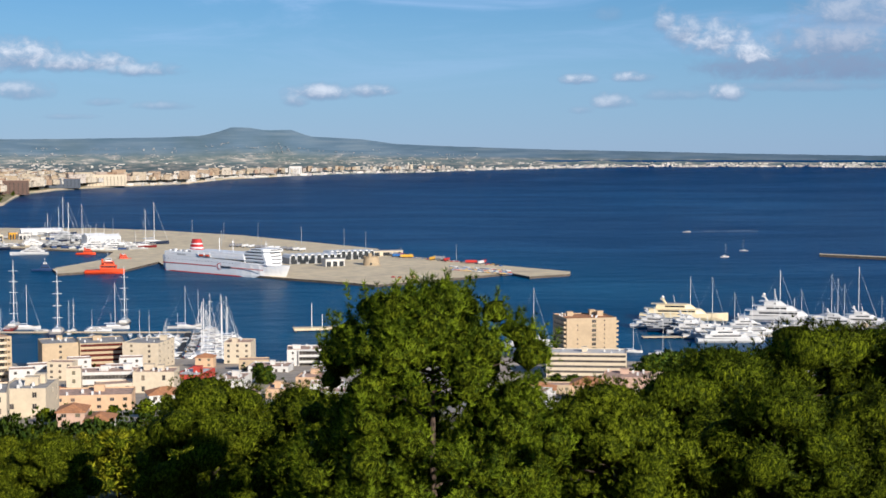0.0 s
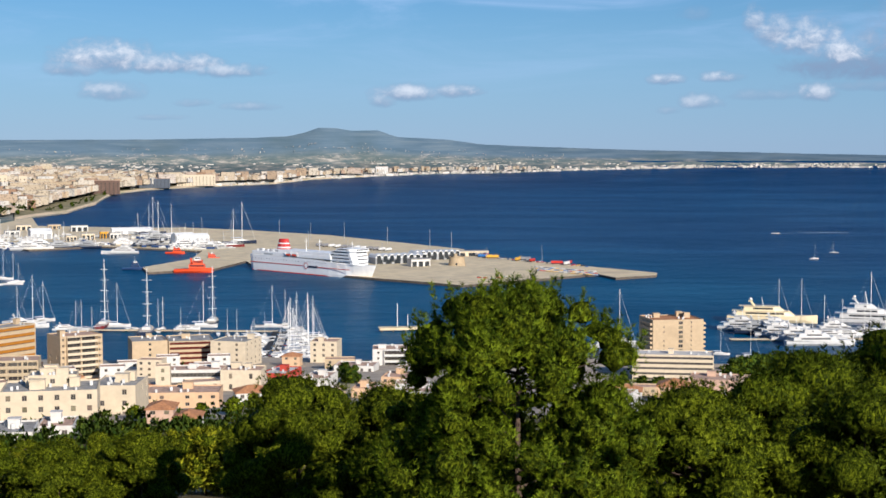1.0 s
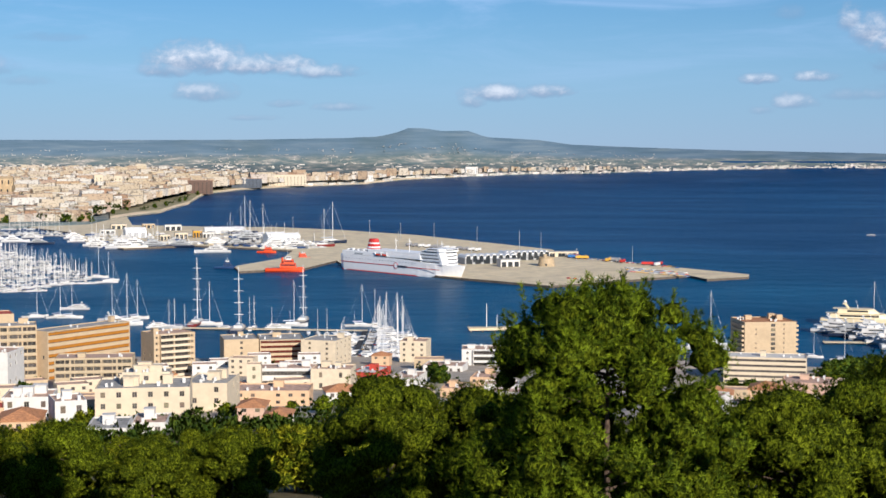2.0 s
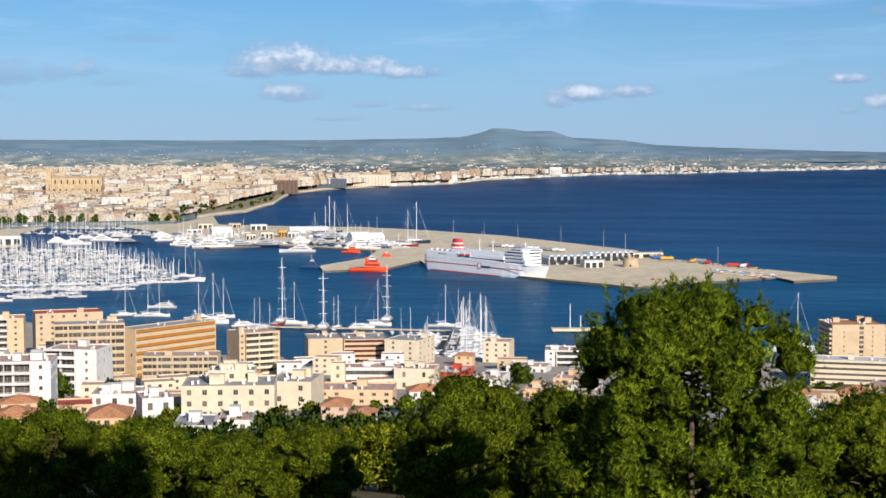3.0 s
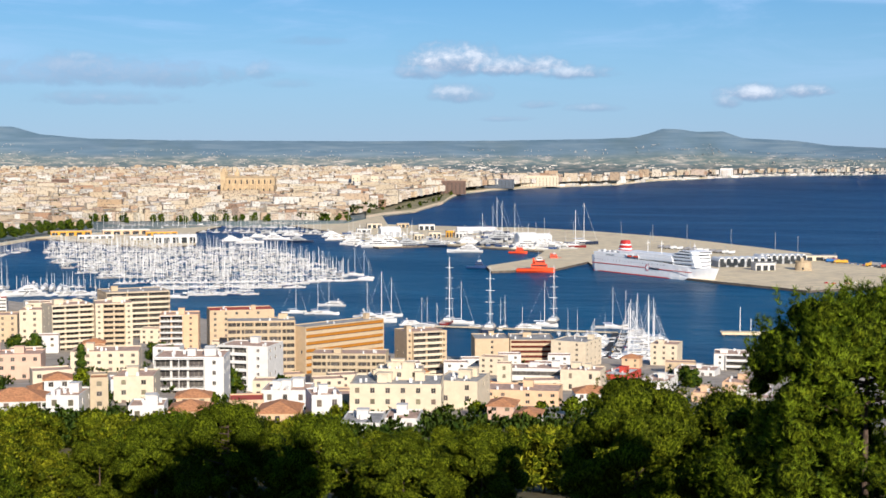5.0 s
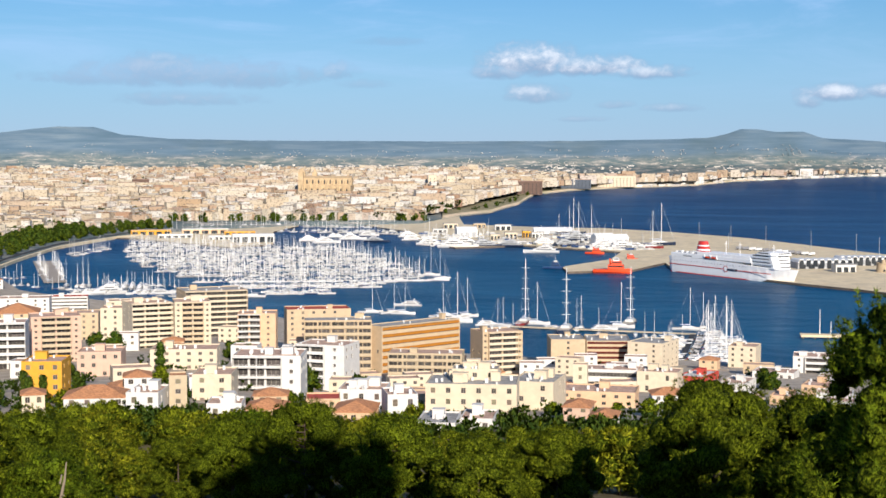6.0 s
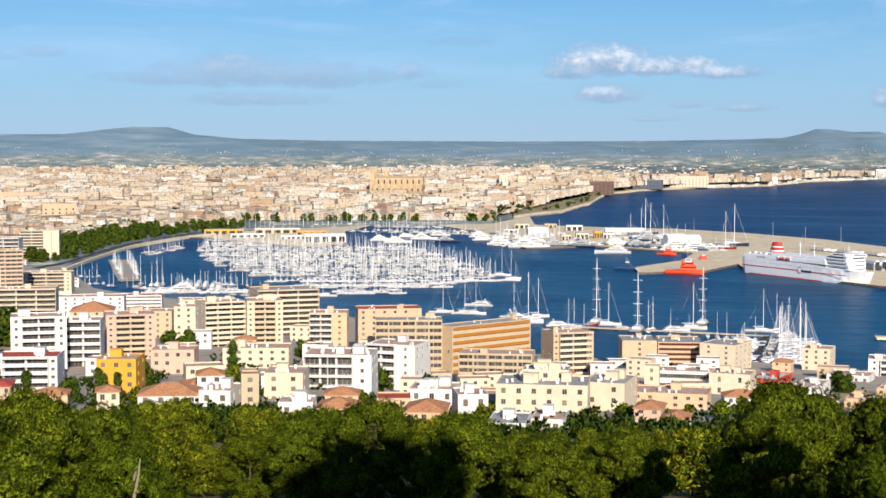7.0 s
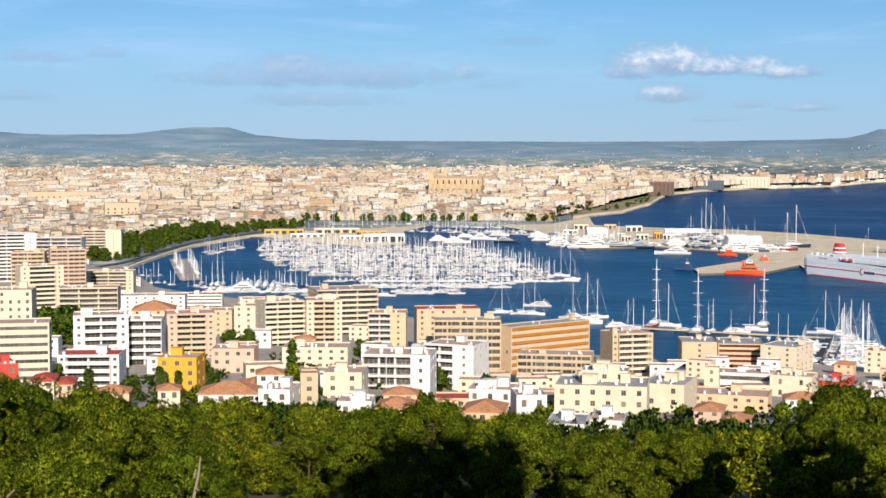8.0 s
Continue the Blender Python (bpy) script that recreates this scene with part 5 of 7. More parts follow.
WOODEN = surface("pontoon_planks", (0.38, 0.33, 0.27), 0.9, 0.2, 0.8)


def bars_text(bm, words, size, gap):
    """Unreadable lettering as plain bars, along x."""
    x = 0.0
    for k in words:
        box(bm, x, x + k * size, -0.05, 0.0, 0, size)
        x += k * size + gap
    return bm


def ferry():
    a, _ = site(-10.28, 1648)
    b, _ = site(-5.93, 1504)
    L = (b - a).length
    ang = math.atan2(b.y - a.y, b.x - a.x)
    ob = empty("ferry", Matrix.Translation((a + b) / 2) @ Matrix.Rotation(ang, 4, "Z"), "large white car ferry with red stripes moored at the pier", "ship")

    def ring(x, w, z0, z1, fl, rake=0.0):
        return [(x - rake, -w * fl, z0), (x - rake, w * fl, z0), (x - rake * 0.6, w * (0.5 + 0.5 * fl), z0 + 4), (x, w, z1), (x, -w, z1), (x - rake * 0.6, -w * (0.5 + 0.5 * fl), z0 + 4)]
    h = L / 2
    bm = bmesh.new()
    loft(bm, [ring(-h, 11.5, 0.4, 17.2, 0.75), ring(-h + 6, 12.5, -2, 17.2, 0.9), ring(-h + 60, 12.5, -2, 17.0, 0.95), ring(h - 72, 12.5, -2, 16.0, 0.92)] + [ring(h - x, w, -2, z, f, max(0, (34 - x) * 0.28)) for x, w, f, z in ((56, 12.3, 0.9, 15.0), (43, 11.7, 0.8, 14.2), (31, 10.4, 0.62, 13.6), (21, 8.4, 0.42, 13.2), (13, 6.2, 0.28, 13.2), (6, 4.0, 0.2, 13.4), (0, 2.0, 0.15, 13.7), (-4, 0.3, 0.3, 14.0))])
    part("hull", bm, FERRY_WHITE, ob)
    bm = loft(bmesh.new(), [[(x, -w, -0.5), (x, w, -0.5), (x, w, 1.0), (x, -w, 1.0)] for x, w in ((-h + 3, 11.4), (-h + 30, 12.3), (h - 72, 12.2), (h - 56, 11.4), (h - 43, 9.6), (h - 31, 7.3), (h - 21, 4.9), (h - 11, 2.6), (h - 2, 0.6))])
    part("waterline", bm, RED, ob, "red boot-topping stripe")
    for x0, x1, z in ((-h + 1, -2, 8.6), (18, h - 22, 8.2)):
        bm = box(bmesh.new(), x0, x1, -12.62, -12.5, z, z + 0.8)
        part("stripe", bm, RED, ob, "thin red hull stripe")
    # upper works
    bm = box(bmesh.new(), -h + 4, h - 52, -12.2, 12.2, 17.2, 21.2, 0.3)
    part("upper_deck", bm, FERRY_WHITE, ob)
    bm = bmesh.new()
    box(bm, -h + 48, h - 54, -11.6, 11.6, 21.2, 24.0, 0.3)
    part("cabin_deck", bm, FERRY_WHITE, ob)
    for i, (x0, x1, z0, z1, y) in enumerate(((h - 54, h - 15, 13.4, 17.2, 10.0), (h - 54, h - 15.5, 17.2, 20.6, 10.8), (h - 54, h - 16.5, 20.6, 23.8, 11.3), (h - 52, h - 17.5, 23.8, 26.8, 11.6), (h - 42, h - 16, 26.8, 29.6, 13.0))):
        bm = bmesh.new()
        vs = [(x0, -y, z0), (x1 - 5, -y, z0), (x1 - 0.5, -y * 0.72, z0), (x1 + 1.2, 0, z0), (x1 - 0.5, y * 0.72, z0), (x1 - 5, y, z0), (x0, y, z0)]
        loft(bm, [vs, [(x - (1.2 if x > x0 else 0), yy, z1) for x, yy, z in vs]])
        fd = part("bridge_deck" if i == 4 else "front_deck", bm, FERRY_WHITE, ob)
        bm = box(bmesh.new(), x0 + 2, x1 - 9, -y - 0.06, -y + 0.05, z0 + 1.5, z0 + 2.5)
        part("window_band", bm, GLASS_DARK, fd, "dark strip of cabin windows")
        k = 7
        for j in range(k):
            yy = -y * 0.5 + j * y * 1.0 / (k - 1)
            bm = box(bmesh.new(), x1 - 1.6, x1 + 0.9 - 2.2 * abs(yy) / y, yy - 0.9, yy + 0.9, z0 + 1.4, z0 + 2.4)
            part("front_window", bm, GLASS_DARK, fd)
    # lifeboat places: grey boxes stand for the shade of the openings
    for x in (-26, -16):
        bm = box(bmesh.new(), x - 5, x + 5, -12.75, -12.22, 17.6, 20.6)
        bay = part("boat_bay", bm, GREY, ob, "grey box painted as the shade of a lifeboat recess")
        bm = bmesh.new()
        loft(bm, [[(x + sx * 3.6, -13.6 + 0.7 * math.cos(t) * k, 19.2 + 0.9 * math.sin(t) * k) for t in steps(0, 2 * math.pi, 8)[:-1]] for sx, k in ((-1, 0.2), (-0.8, 0.9), (0.8, 0.9), (1, 0.2))])
        part("lifeboat", bm, ORANGE_RED, bay, "orange covered lifeboat")
        for dx in (-4.6, 4.6):
            bm = rod(bmesh.new(), (x + dx, -12.8, 17.5), (x + dx, -13.6, 22.2), 0.35, 0.3)
            part("davit", bm, FERRY_WHITE, bay)
    # funnel with red bands
    fx = -h + 44
    for i, (z0, z1, m) in enumerate(((21.2, 25.0, RED), (25.0, 26.4, FERRY_WHITE), (26.4, 29.4, RED), (29.4, 30.6, FERRY_WHITE), (30.6, 34.6, RED))):
        def oval(z):
            k = 1.65 - (z - 21) * 0.05
            return [(fx + 6.2 * k * math.cos(t), 4.2 * k * math.sin(t), z) for t in steps(0, 2 * math.pi, 16)[:-1]]
        part("funnel_band", loft(bmesh.new(), [oval(z0), oval(z1)]), m, ob)
    part("funnel_base", box(bmesh.new(), fx - 9, fx + 10, -7, 7, 21.2, 24.0, 0.4), FERRY_WHITE, ob)
    for x in (-12, 10, h - 32):
        part("mast", rod(rod(bmesh.new(), (x, 0, 21), (x, 0, 37), 0.35, 0.2), (x, -2.5, 34), (x, 2.5, 34), 0.15), FERRY_WHITE, ob)
    for i in range(9):
        x = -h + 8 + i * 4.6
        part("vent", box(bmesh.new(), x, x + 2.2, -9, -6.5, 21.2, 22.8 + (i % 3) * 0.5, 0.15), GREY if i % 2 else FERRY_WHITE, ob)
    for i in range(26):
        x = -h + 6 + i * (L - 66) / 25
        part("porthole", rod(bmesh.new(), (x, -12.56, 13.2), (x, -12.46, 13.2), 0.42, n=8), GLASS_DARK, ob)
    # the line's mark: a ring and bars
    bm = bmesh.new()
    bmesh.ops.create_cone(bm, segments=20, radius1=3.4, radius2=3.4, depth=0.1, cap_ends=True, matrix=pose(2.5, -12.6, 9.2, 90))
    part("emblem", bm, RED, ob, "round red emblem")
    bm = bmesh.new()
    bmesh.ops.create_cone(bm, segments=20, radius1=2.7, radius2=2.7, depth=0.1, cap_ends=True, matrix=pose(2.9, -12.66, 9.2, 90))
    part("emblem_disc", bm, FERRY_WHITE, ob)
    bm = bars_text(bmesh.new(), (0.8, 0.7, 0.7, 0.8, 0.7, 0.4, 0.7, 0.8), 2.2, 0.5)
    part("lettering", bm, NAVY, ob, "dark letter bars").matrix_basis = pose(5, -12.66, 7.6)
    bm = bars_text(bmesh.new(), (0.8, 0.7, 0.7, 0.8, 0.7, 0.4, 0.7, 0.8, 0.7), 1.6, 0.5)
    part("lettering", bm, GREY, ob, "grey letter bars").matrix_basis = pose(-h + 26, -12.3, 17.8)
    bm = box(bmesh.new(), -h - 9, -h + 0.5, -8, 8, 2.4, 3.2, 0.1)
    part("stern_ramp", bm, NAVY, ob, "dark lowered stern ramp")


ferry()


# ---------------------------------------------------------------- boats
def hull_rings(L, W, H, n=7, stern=0.75):
    out = []
    for i in range(n):
        q = i / (n - 1)
        w = W / 2 * (stern + (1 - stern) * math.sin(min(1, q * 1.9) * math.pi / 2)) * (1 if q < 0.45 else max(0.03, 1 - ((q - 0.45) / 0.55) ** 2.1))
        z = H * (0.85 + 0.25 * q * q)
        x = -L / 2 + L * q
        out.append([(x, -w * 0.45, -0.3), (x, w * 0.45, -0.3), (x, w * 0.92, z * 0.45), (x, w, z), (x, -w, z), (x, -w * 0.92, z * 0.45)])
    return out


def sailboat(L, mast, hull_mat, label, name="sailing_yacht", thick=0.13, spreaders=2, ketch=False):
    ob = empty(name, pose(0, 0, 0), label, "boat", "yachts in the marina")
    W, H = L * 0.29, L * 0.1
    part("hull", loft(bmesh.new(), hull_rings(L, W, H)), hull_mat, ob)
    part("deck", loft(bmesh.new(), [[(x, -w, z), (x, w, z), (x, w, z + 0.06), (x, -w, z + 0.06)] for x, w, z in ((-L * 0.47, W * 0.36, H * 0.86), (0, W * 0.46, H * 0.95), (L * 0.3, W * 0.3, H * 1.02), (L * 0.47, W * 0.04, H * 1.1))]), DECK, ob)
    cab = bmesh.new()
    loft(cab, [[(x, -w, z0), (x, w, z0), (x, w * 0.8, z1), (x, -w * 0.8, z1)] for x, w, z0, z1 in ((-L * 0.18, W * 0.3, H * 0.9, H * 1.45), (L * 0.12, W * 0.28, H * 0.95, H * 1.4), (L * 0.26, W * 0.16, H, H * 1.12))])
    part("cabin", cab, GEL, ob)
    masts = ((L * 0.08, mast),) if not ketch else ((L * 0.14, mast), (-L * 0.26, mast * 0.8))
    for x, m in masts:
        mo = part("mast", rod(bmesh.new(), (x, 0, H), (x, 0, m), thick, thick * 0.6, 6), ALU, ob)
        boom = rod(bmesh.new(), (x, 0, H * 1.9), (x - L * 0.34, 0, H * 1.85), thick * 1.8, thick * 1.2, 6)
        part("boom", boom, CANVAS, mo, "furled sail on the boom")
        for i in range(spreaders):
            z = H + (m - H) * (i + 1) / (spreaders + 1)
            part("spreader", rod(bmesh.new(), (x, -W * 0.3, z), (x, W * 0.3, z), thick * 0.5, n=4), ALU, mo)
    x, m = masts[0]
    part("forestay", rod(bmesh.new(), (L * 0.47, 0, H * 1.1), (x, 0, m * 0.97), thick * 0.4, thick * 0.2, 4), GEL, ob, "rolled headsail on the stay")
    if L > 20:
        part("backstay", rod(bmesh.new(), (-L * 0.48, 0, H), (masts[-1][0], 0, masts[-1][1] * 0.98), 0.03, 0.03, 3), ALU, ob)
    return ob


def motor_yacht(L, hull_mat, top_mat, label, decks=2, name="motor_yacht", arch=True, mast=0.0):
    ob = empty(name, pose(0, 0, 0), label, "boat", "motor yachts in the harbour")
    W, H = L * 0.21, L * 0.085
    part("hull", loft(bmesh.new(), hull_rings(L, W, H, 8, 0.9)), hull_mat, ob)
    for i in range(decks):
        x0, x1 = -L * (0.40 - 0.08 * i), L * (0.26 - 0.12 * i)
        z0, z1 = H * (0.95 + 0.62 * i), H * (1.55 + 0.62 * i)
        w = W * (0.44 - 0.06 * i)
        bm = loft(bmesh.new(), [[(x, -w * a, z0), (x, w * a, z0), (x - s, w * a * 0.9, z1), (x - s, -w * a * 0.9, z1)] for x, a, s in ((x0, 0.96, -L * 0.01), (x0 + L * 0.1, 1, 0), (x1 - L * 0.12, 1, L * 0.01), (x1, 0.6, L * 0.07))])
        dh = part("deck_house", bm, top_mat, ob)
        k = w * 0.97
        part("window_band", box(bmesh.new(), x0 + L * 0.11, x1 - L * 0.13, -k - 0.05, k + 0.05, z0 + (z1 - z0) * 0.35, z0 + (z1 - z0) * 0.72), GLASS_DARK, dh, "dark tinted windows")
        bm = box(bmesh.new(), x0 - L * 0.05, x1 - L * 0.1, -w * 1.04, w * 1.04, z1, z1 + 0.18)
        part("deck", bm, top_mat, ob)
    z = H * (1.55 + 0.62 * (decks - 1))
    if arch:
        bm = bmesh.new()
        for y in (-W * 0.26, W * 0.26):
            rod(bm, (-L * 0.2, y, z), (-L * 0.24, y * 0.8, z + H * 0.6), L * 0.01, L * 0.008, 5)
        box(bm, -L * 0.265, -L * 0.22, -W * 0.24, W * 0.24, z + H * 0.58, z + H * 0.72)
        part("radar_arch", bm, top_mat, ob)
        bm = bmesh.new()
        bmesh.ops.create_uvsphere(bm, u_segments=8, v_segments=6, radius=L * 0.018, matrix=pose(-L * 0.24, 0, z + H * 0.9))
        part("radar_dome", bm, GEL, ob)
    if mast:
        part("mast", rod(bmesh.new(), (-L * 0.1, 0, z), (-L * 0.12, 0, z + mast), 0.25, 0.1), ALU, ob)
    return ob


PROTO = {}


def moor(ob, b, d, heading=0.0, z=0.0, scale=1.0):
    """Put a boat on the water; heading: its bow's bearing, clockwise from the line of sight. The first call moves the pattern itself."""
    p, s = site(b, d, z)
    m = Matrix.Translation(p) @ pose(0, 0, 0, 0, 0, 90 - b - heading) @ Matrix.Scale(s * scale, 4)
    if ob.name not in PROTO:
        PROTO[ob.name] = 1
        ob.matrix_basis = m
        return ob
    c = copy_thing(ob, pose(0, 0, 0))
    c.matrix_basis = m
    return c


sail_s = sailboat(11, 15.5, GEL, "white sailing yacht with a furled sail at its berth", spreaders=0)
sail_m = sailboat(14, 19.5, GEL, "long white sailing yacht with a tall mast", spreaders=0)
sail_b = sailboat(13, 18, GEL_BLUE, "dark blue hulled sailing yacht at its berth", spreaders=0)
sail_l = sailboat(22, 31, GEL, "large white sailing yacht with a high mast", thick=0.2, spreaders=3)
sail_x = sailboat(34, 50, surface("maroon_paint", (0.16, 0.02, 0.02), 0.35, 0.1, 0.5), "great sailing yacht with dark red hull and towering mast", thick=0.34, spreaders=5)
sail_w = sailboat(36, 44, NAVY, "great dark hulled sailing yacht with towering mast", thick=0.32, spreaders=4)
sail_k = sailboat(32, 38, GEL, "white two-masted sailing yacht at the jetty", thick=0.26, spreaders=3, ketch=True)
mot_s = motor_yacht(13, GEL, GEL, "small white motor cruiser at its berth", 1, arch=False)
mot_m = motor_yacht(24, GEL, GEL, "white motor yacht with dark tinted windows", 2)
mot_l = motor_yacht(44, GEL, GEL, "large white motor yacht with stacked decks", 3, mast=6)
mot_c = motor_yacht(78, CREAMY, CREAMY, "cream classic superyacht with two tall masts", 2, mast=8)
mot_d = motor_yacht(46, NAVY, GREY, "dark hulled superyacht with grey decks", 3, mast=6)
BR = random.Random(31)


def boat_row(b0, d0, b1, d1, gap, kinds, heading, group=1.0, jitter=1.5, chance=0.9):
    """Boats side by side along a line between two spots."""
    a, b = site(b0, d0)[0], site(b1, d1)[0]
    n = max(1, int((b - a).length / gap))
    for i in range(n):
        if BR.random() > chance:
            continue
        p = a.lerp(b, (i + 0.5) / n)
        bb = math.degrees(math.atan2(p.x, p.y))
        moor(BR.choice(kinds), bb, math.hypot(p.x, p.y) + BR.uniform(-jitter, jitter), heading + BR.uniform(-3, 3) + (180 if BR.random() < 0.5 else 0), scale=BR.uniform(0.85, 1.15))


def pontoon(b0, d0, b1, d1, w, label="grey planked pontoon between moored yachts", z=0.7, mat=None):
    a, b = site(b0, d0)[0], site(b1, d1)[0]
    ang = math.atan2(b.y - a.y, b.x - a.x)
    L = (b - a).length
    ob = empty("pontoon", Matrix.Translation((a + b) / 2) @ Matrix.Rotation(ang, 4, "Z"), label, "pontoon")
    part("deck", box(bmesh.new(), -L / 2, L / 2, -w / 2, w / 2, z - 0.25, z), mat or WOODEN, ob)
    for i in range(int(L / 60) + 1):
        x = -L / 2 + 1 + i * (L - 2) / max(1, int(L / 60))
        part("pile", rod(bmesh.new(), (x, w / 2 + 0.2, -2), (x, w / 2 + 0.2, z + 1.2), 0.22), RUBBLE, ob)
    return ob

# ---------------------------------------------------------------- the marina
small = (sail_s, sail_s, sail_m, sail_s, sail_b, mot_s, mot_s)
# rows: distance, first and last bearing
for d, b0, b1 in ((1372, -26.0, -23.4), (1436, -27.6, -21.6), (1505, -28.6, -19.8)):
    pontoon(b0, d, b1, d, 2.4)
    boat_row(b0, d + 9, b1, d + 9, 5.6, small, 0 if d > 1450 else 75, chance=0.9)
    boat_row(b0, d - 9, b1, d - 9, 5.6, small, 70, chance=0.9)
for b, d, k in ((-19.15, 1528, sail_m), (-19.35, 1500, sail_l), (-19.7, 1560, sail_l), (-20.1, 1540, sail_m), (-20.9, 1490, sail_l), (-21.3, 1480, sail_l), (-22.3, 1455, sail_l), (-21.9, 1470, sail_m)):
    moor(k, b, d, BR.uniform(50, 110))
moor(mot_m, -20.53, 1254, -80)
moor(sail_l, -27.2, 1352, -70)
moor(sail_l, -26.4, 1340, -80)


GEL_OLD = surface("weathered_gelcoat", (0.36, 0.36, 0.35), 0.5, 0.1, 0.3, spread=1.8, per="island")
ALU_OLD = surface("weathered_mast", (0.62, 0.61, 0.58), 0.5, 0.1, 0.3, spread=0.8, per="island")


def far_boats(name, rows, label, mast=(13, 21), seed=5, size=(7, 11.5), z0=0.0, masted=0.85):
    """Rows of boats too many and too small to count: hull, cabin and mast each."""
    rng = random.Random(seed)
    vs, fs, ms = [], [], []

    def put(p, ca, sa, s, pts, faces, mat):
        k = len(vs)
        vs.extend((p.x + s * (x * ca - y * sa), p.y + s * (x * sa + y * ca), p.z + s * z) for x, y, z in pts)
        fs.extend(tuple(i + k for i in f) for f in faces)
        ms.extend([mat] * len(faces))
    for b0, d0, b1, d1, gap, chance in rows:
        a, c = site(b0, d0)[0], site(b1, d1)[0]
        n = int((c - a).length / gap)
        for i in range(n):
            if rng.random() > chance:
                continue
            q = (i + rng.uniform(0.2, 0.8)) / n
            b, d = b0 + (b1 - b0) * q, d0 + (d1 - d0) * q + rng.uniform(-2, 2)
            p, s = site(b, d, z0)
            t = radians(-b + (rng.choice((90, -90)) if rng.random() < 0.35 else rng.choice((8, 172))) + rng.uniform(-9, 9))
            ca, sa = math.cos(t), math.sin(t)
            L = rng.uniform(*size)
            w, h = L * 0.15, L * 0.11
            pts = [(-L / 2, -w * 0.8, -0.2), (L * 0.1, -w, -0.2), (L / 2, 0, -0.2), (L * 0.1, w, -0.2), (-L / 2, w * 0.8, -0.2)]
            pts += [(x * (1.03 if x > 0 else 1), y, h * (1.15 if x > L * 0.3 else 0.95)) for x, y, z in pts]
            put(p, ca, sa, s, pts, [(j, (j + 1) % 5, 5 + (j + 1) % 5, 5 + j) for j in range(5)], 1 if rng.random() < 0.22 else 0)
            put(p, ca, sa, s, pts[5:], [(0, 1, 2, 3, 4)], 4)
            z1 = h * rng.uniform(1.5, 2.1)
            pts = [(-L * 0.2, -w * 0.6, h * 0.95), (L * 0.2, -w * 0.5, h), (L * 0.2, w * 0.5, h), (-L * 0.2, w * 0.6, h * 0.95), (-L * 0.2, -w * 0.5, z1), (L * 0.1, -w * 0.4, z1), (L * 0.1, w * 0.4, z1), (-L * 0.2, w * 0.5, z1)]
            put(p, ca, sa, s, pts, CUBE_F, 0)
            if rng.random() < masted:
                m, r = rng.uniform(*mast) * (0.5 + L / 22), 0.11 + d * 0.00003
                pts = [(L * 0.08 + x, y, z) for z, e in ((h, r), (m, r * 0.7)) for x, y in ((-e, -e), (e, -e), (e, e), (-e, e))]
                put(p, ca, sa, s, pts, CUBE_F, 2)
                pts = [(x, y, h * 1.9 + z) for x in (-L * 0.3, L * 0.08) for y, z in ((-0.25, 0), (0.25, 0), (0.25, 0.4), (-0.25, 0.4))]
                put(p, ca, sa, s, pts, CUBE_F, 3)
    ob = mesh_object(name, vs, fs, [GEL_OLD, GEL_BLUE, ALU_OLD, CANVAS, DECK])
    ob.data.polygons.foreach_set("material_index", ms)
    return tagged(ob, label, "boats", kind="stuff")


rows = [(-25.8, 1400, -23.6, 1400, 5.6, 0.8), (-27.2, 1464, -21.4, 1464, 5.2, 0.85), (-28.2, 1534, -20.2, 1534, 5.2, 0.85), (-30.9, 2135, -26.2, 2110, 6.5, 0.8), (-30.8, 2190, -28.0, 2180, 6.5, 0.8)]
for d, b0, b1 in ((1572, -29.2, -19.6), (1640, -30.0, -20.4), (1715, -30.6, -20.8), (1795, -30.9, -21.4), (1880, -31.1, -22.0), (1975, -31.2, -22.6), (2070, -31.0, -25.8)):
    rows += [(b0, d - 9, b1, d - 9, 5.0, 0.82), (b0, d + 9, b1, d + 9, 5.0, 0.82), (b0 + 0.1, d + 33, b1 - 0.5, d + 33, 5.6, 0.7), (b0 + 0.1, d + 52, b1 - 0.9, d + 52, 5.8, 0.62)]
    pontoon(b0, d, b1, d, 2.4)
rows += [(-33.95, 1520, -34.35, 1820, 11, 0.9), (-33.4, 1520, -33.8, 1820, 11, 0.9), (-33.2, 1930, -31.9, 2060, 9, 0.9), (-33.0, 1900, -31.7, 2030, 9, 0.9), (-33.2, 1440, -29.3, 1400, 7, 0.9), (-32.6, 1412, -28.8, 1345, 7, 0.9), (-31.2, 1490, -29.2, 1450, 7, 0.8), (-34.6, 1470, -32.4, 1420, 7, 0.8), (-36.0, 1500, -34.6, 1500, 6, 0.8), (-35.8, 1580, -34.7, 1580, 6, 0.8)]
far_boats("moored_boats", rows, "hundreds of white boats with bare masts in marina rows")
far_boats("harbour_boats", [(-25.4, 2420, -20.6, 2330, 9, 0.85), (-25.2, 2470, -20.9, 2400, 9, 0.85), (-24.6, 2560, -21.6, 2540, 8, 0.9), (-28.5, 2580, -24.6, 2620, 8, 0.9), (-29.5, 2500, -26, 2530, 8, 0.8), (-20.0, 2080, -18.8, 2010, 12, 0.8), (-19.9, 2160, -16.6, 2090, 9, 0.85), (-20.0, 2260, -17.0, 2200, 9, 0.8), (-16.0, 2100, -12.8, 2010, 10, 0.8), (-16, 2250, -12.6, 2200, 12, 0.7)],
          "white yachts with tall masts along the old harbour quays", mast=(14, 23), seed=9, size=(11, 22), masted=0.9)
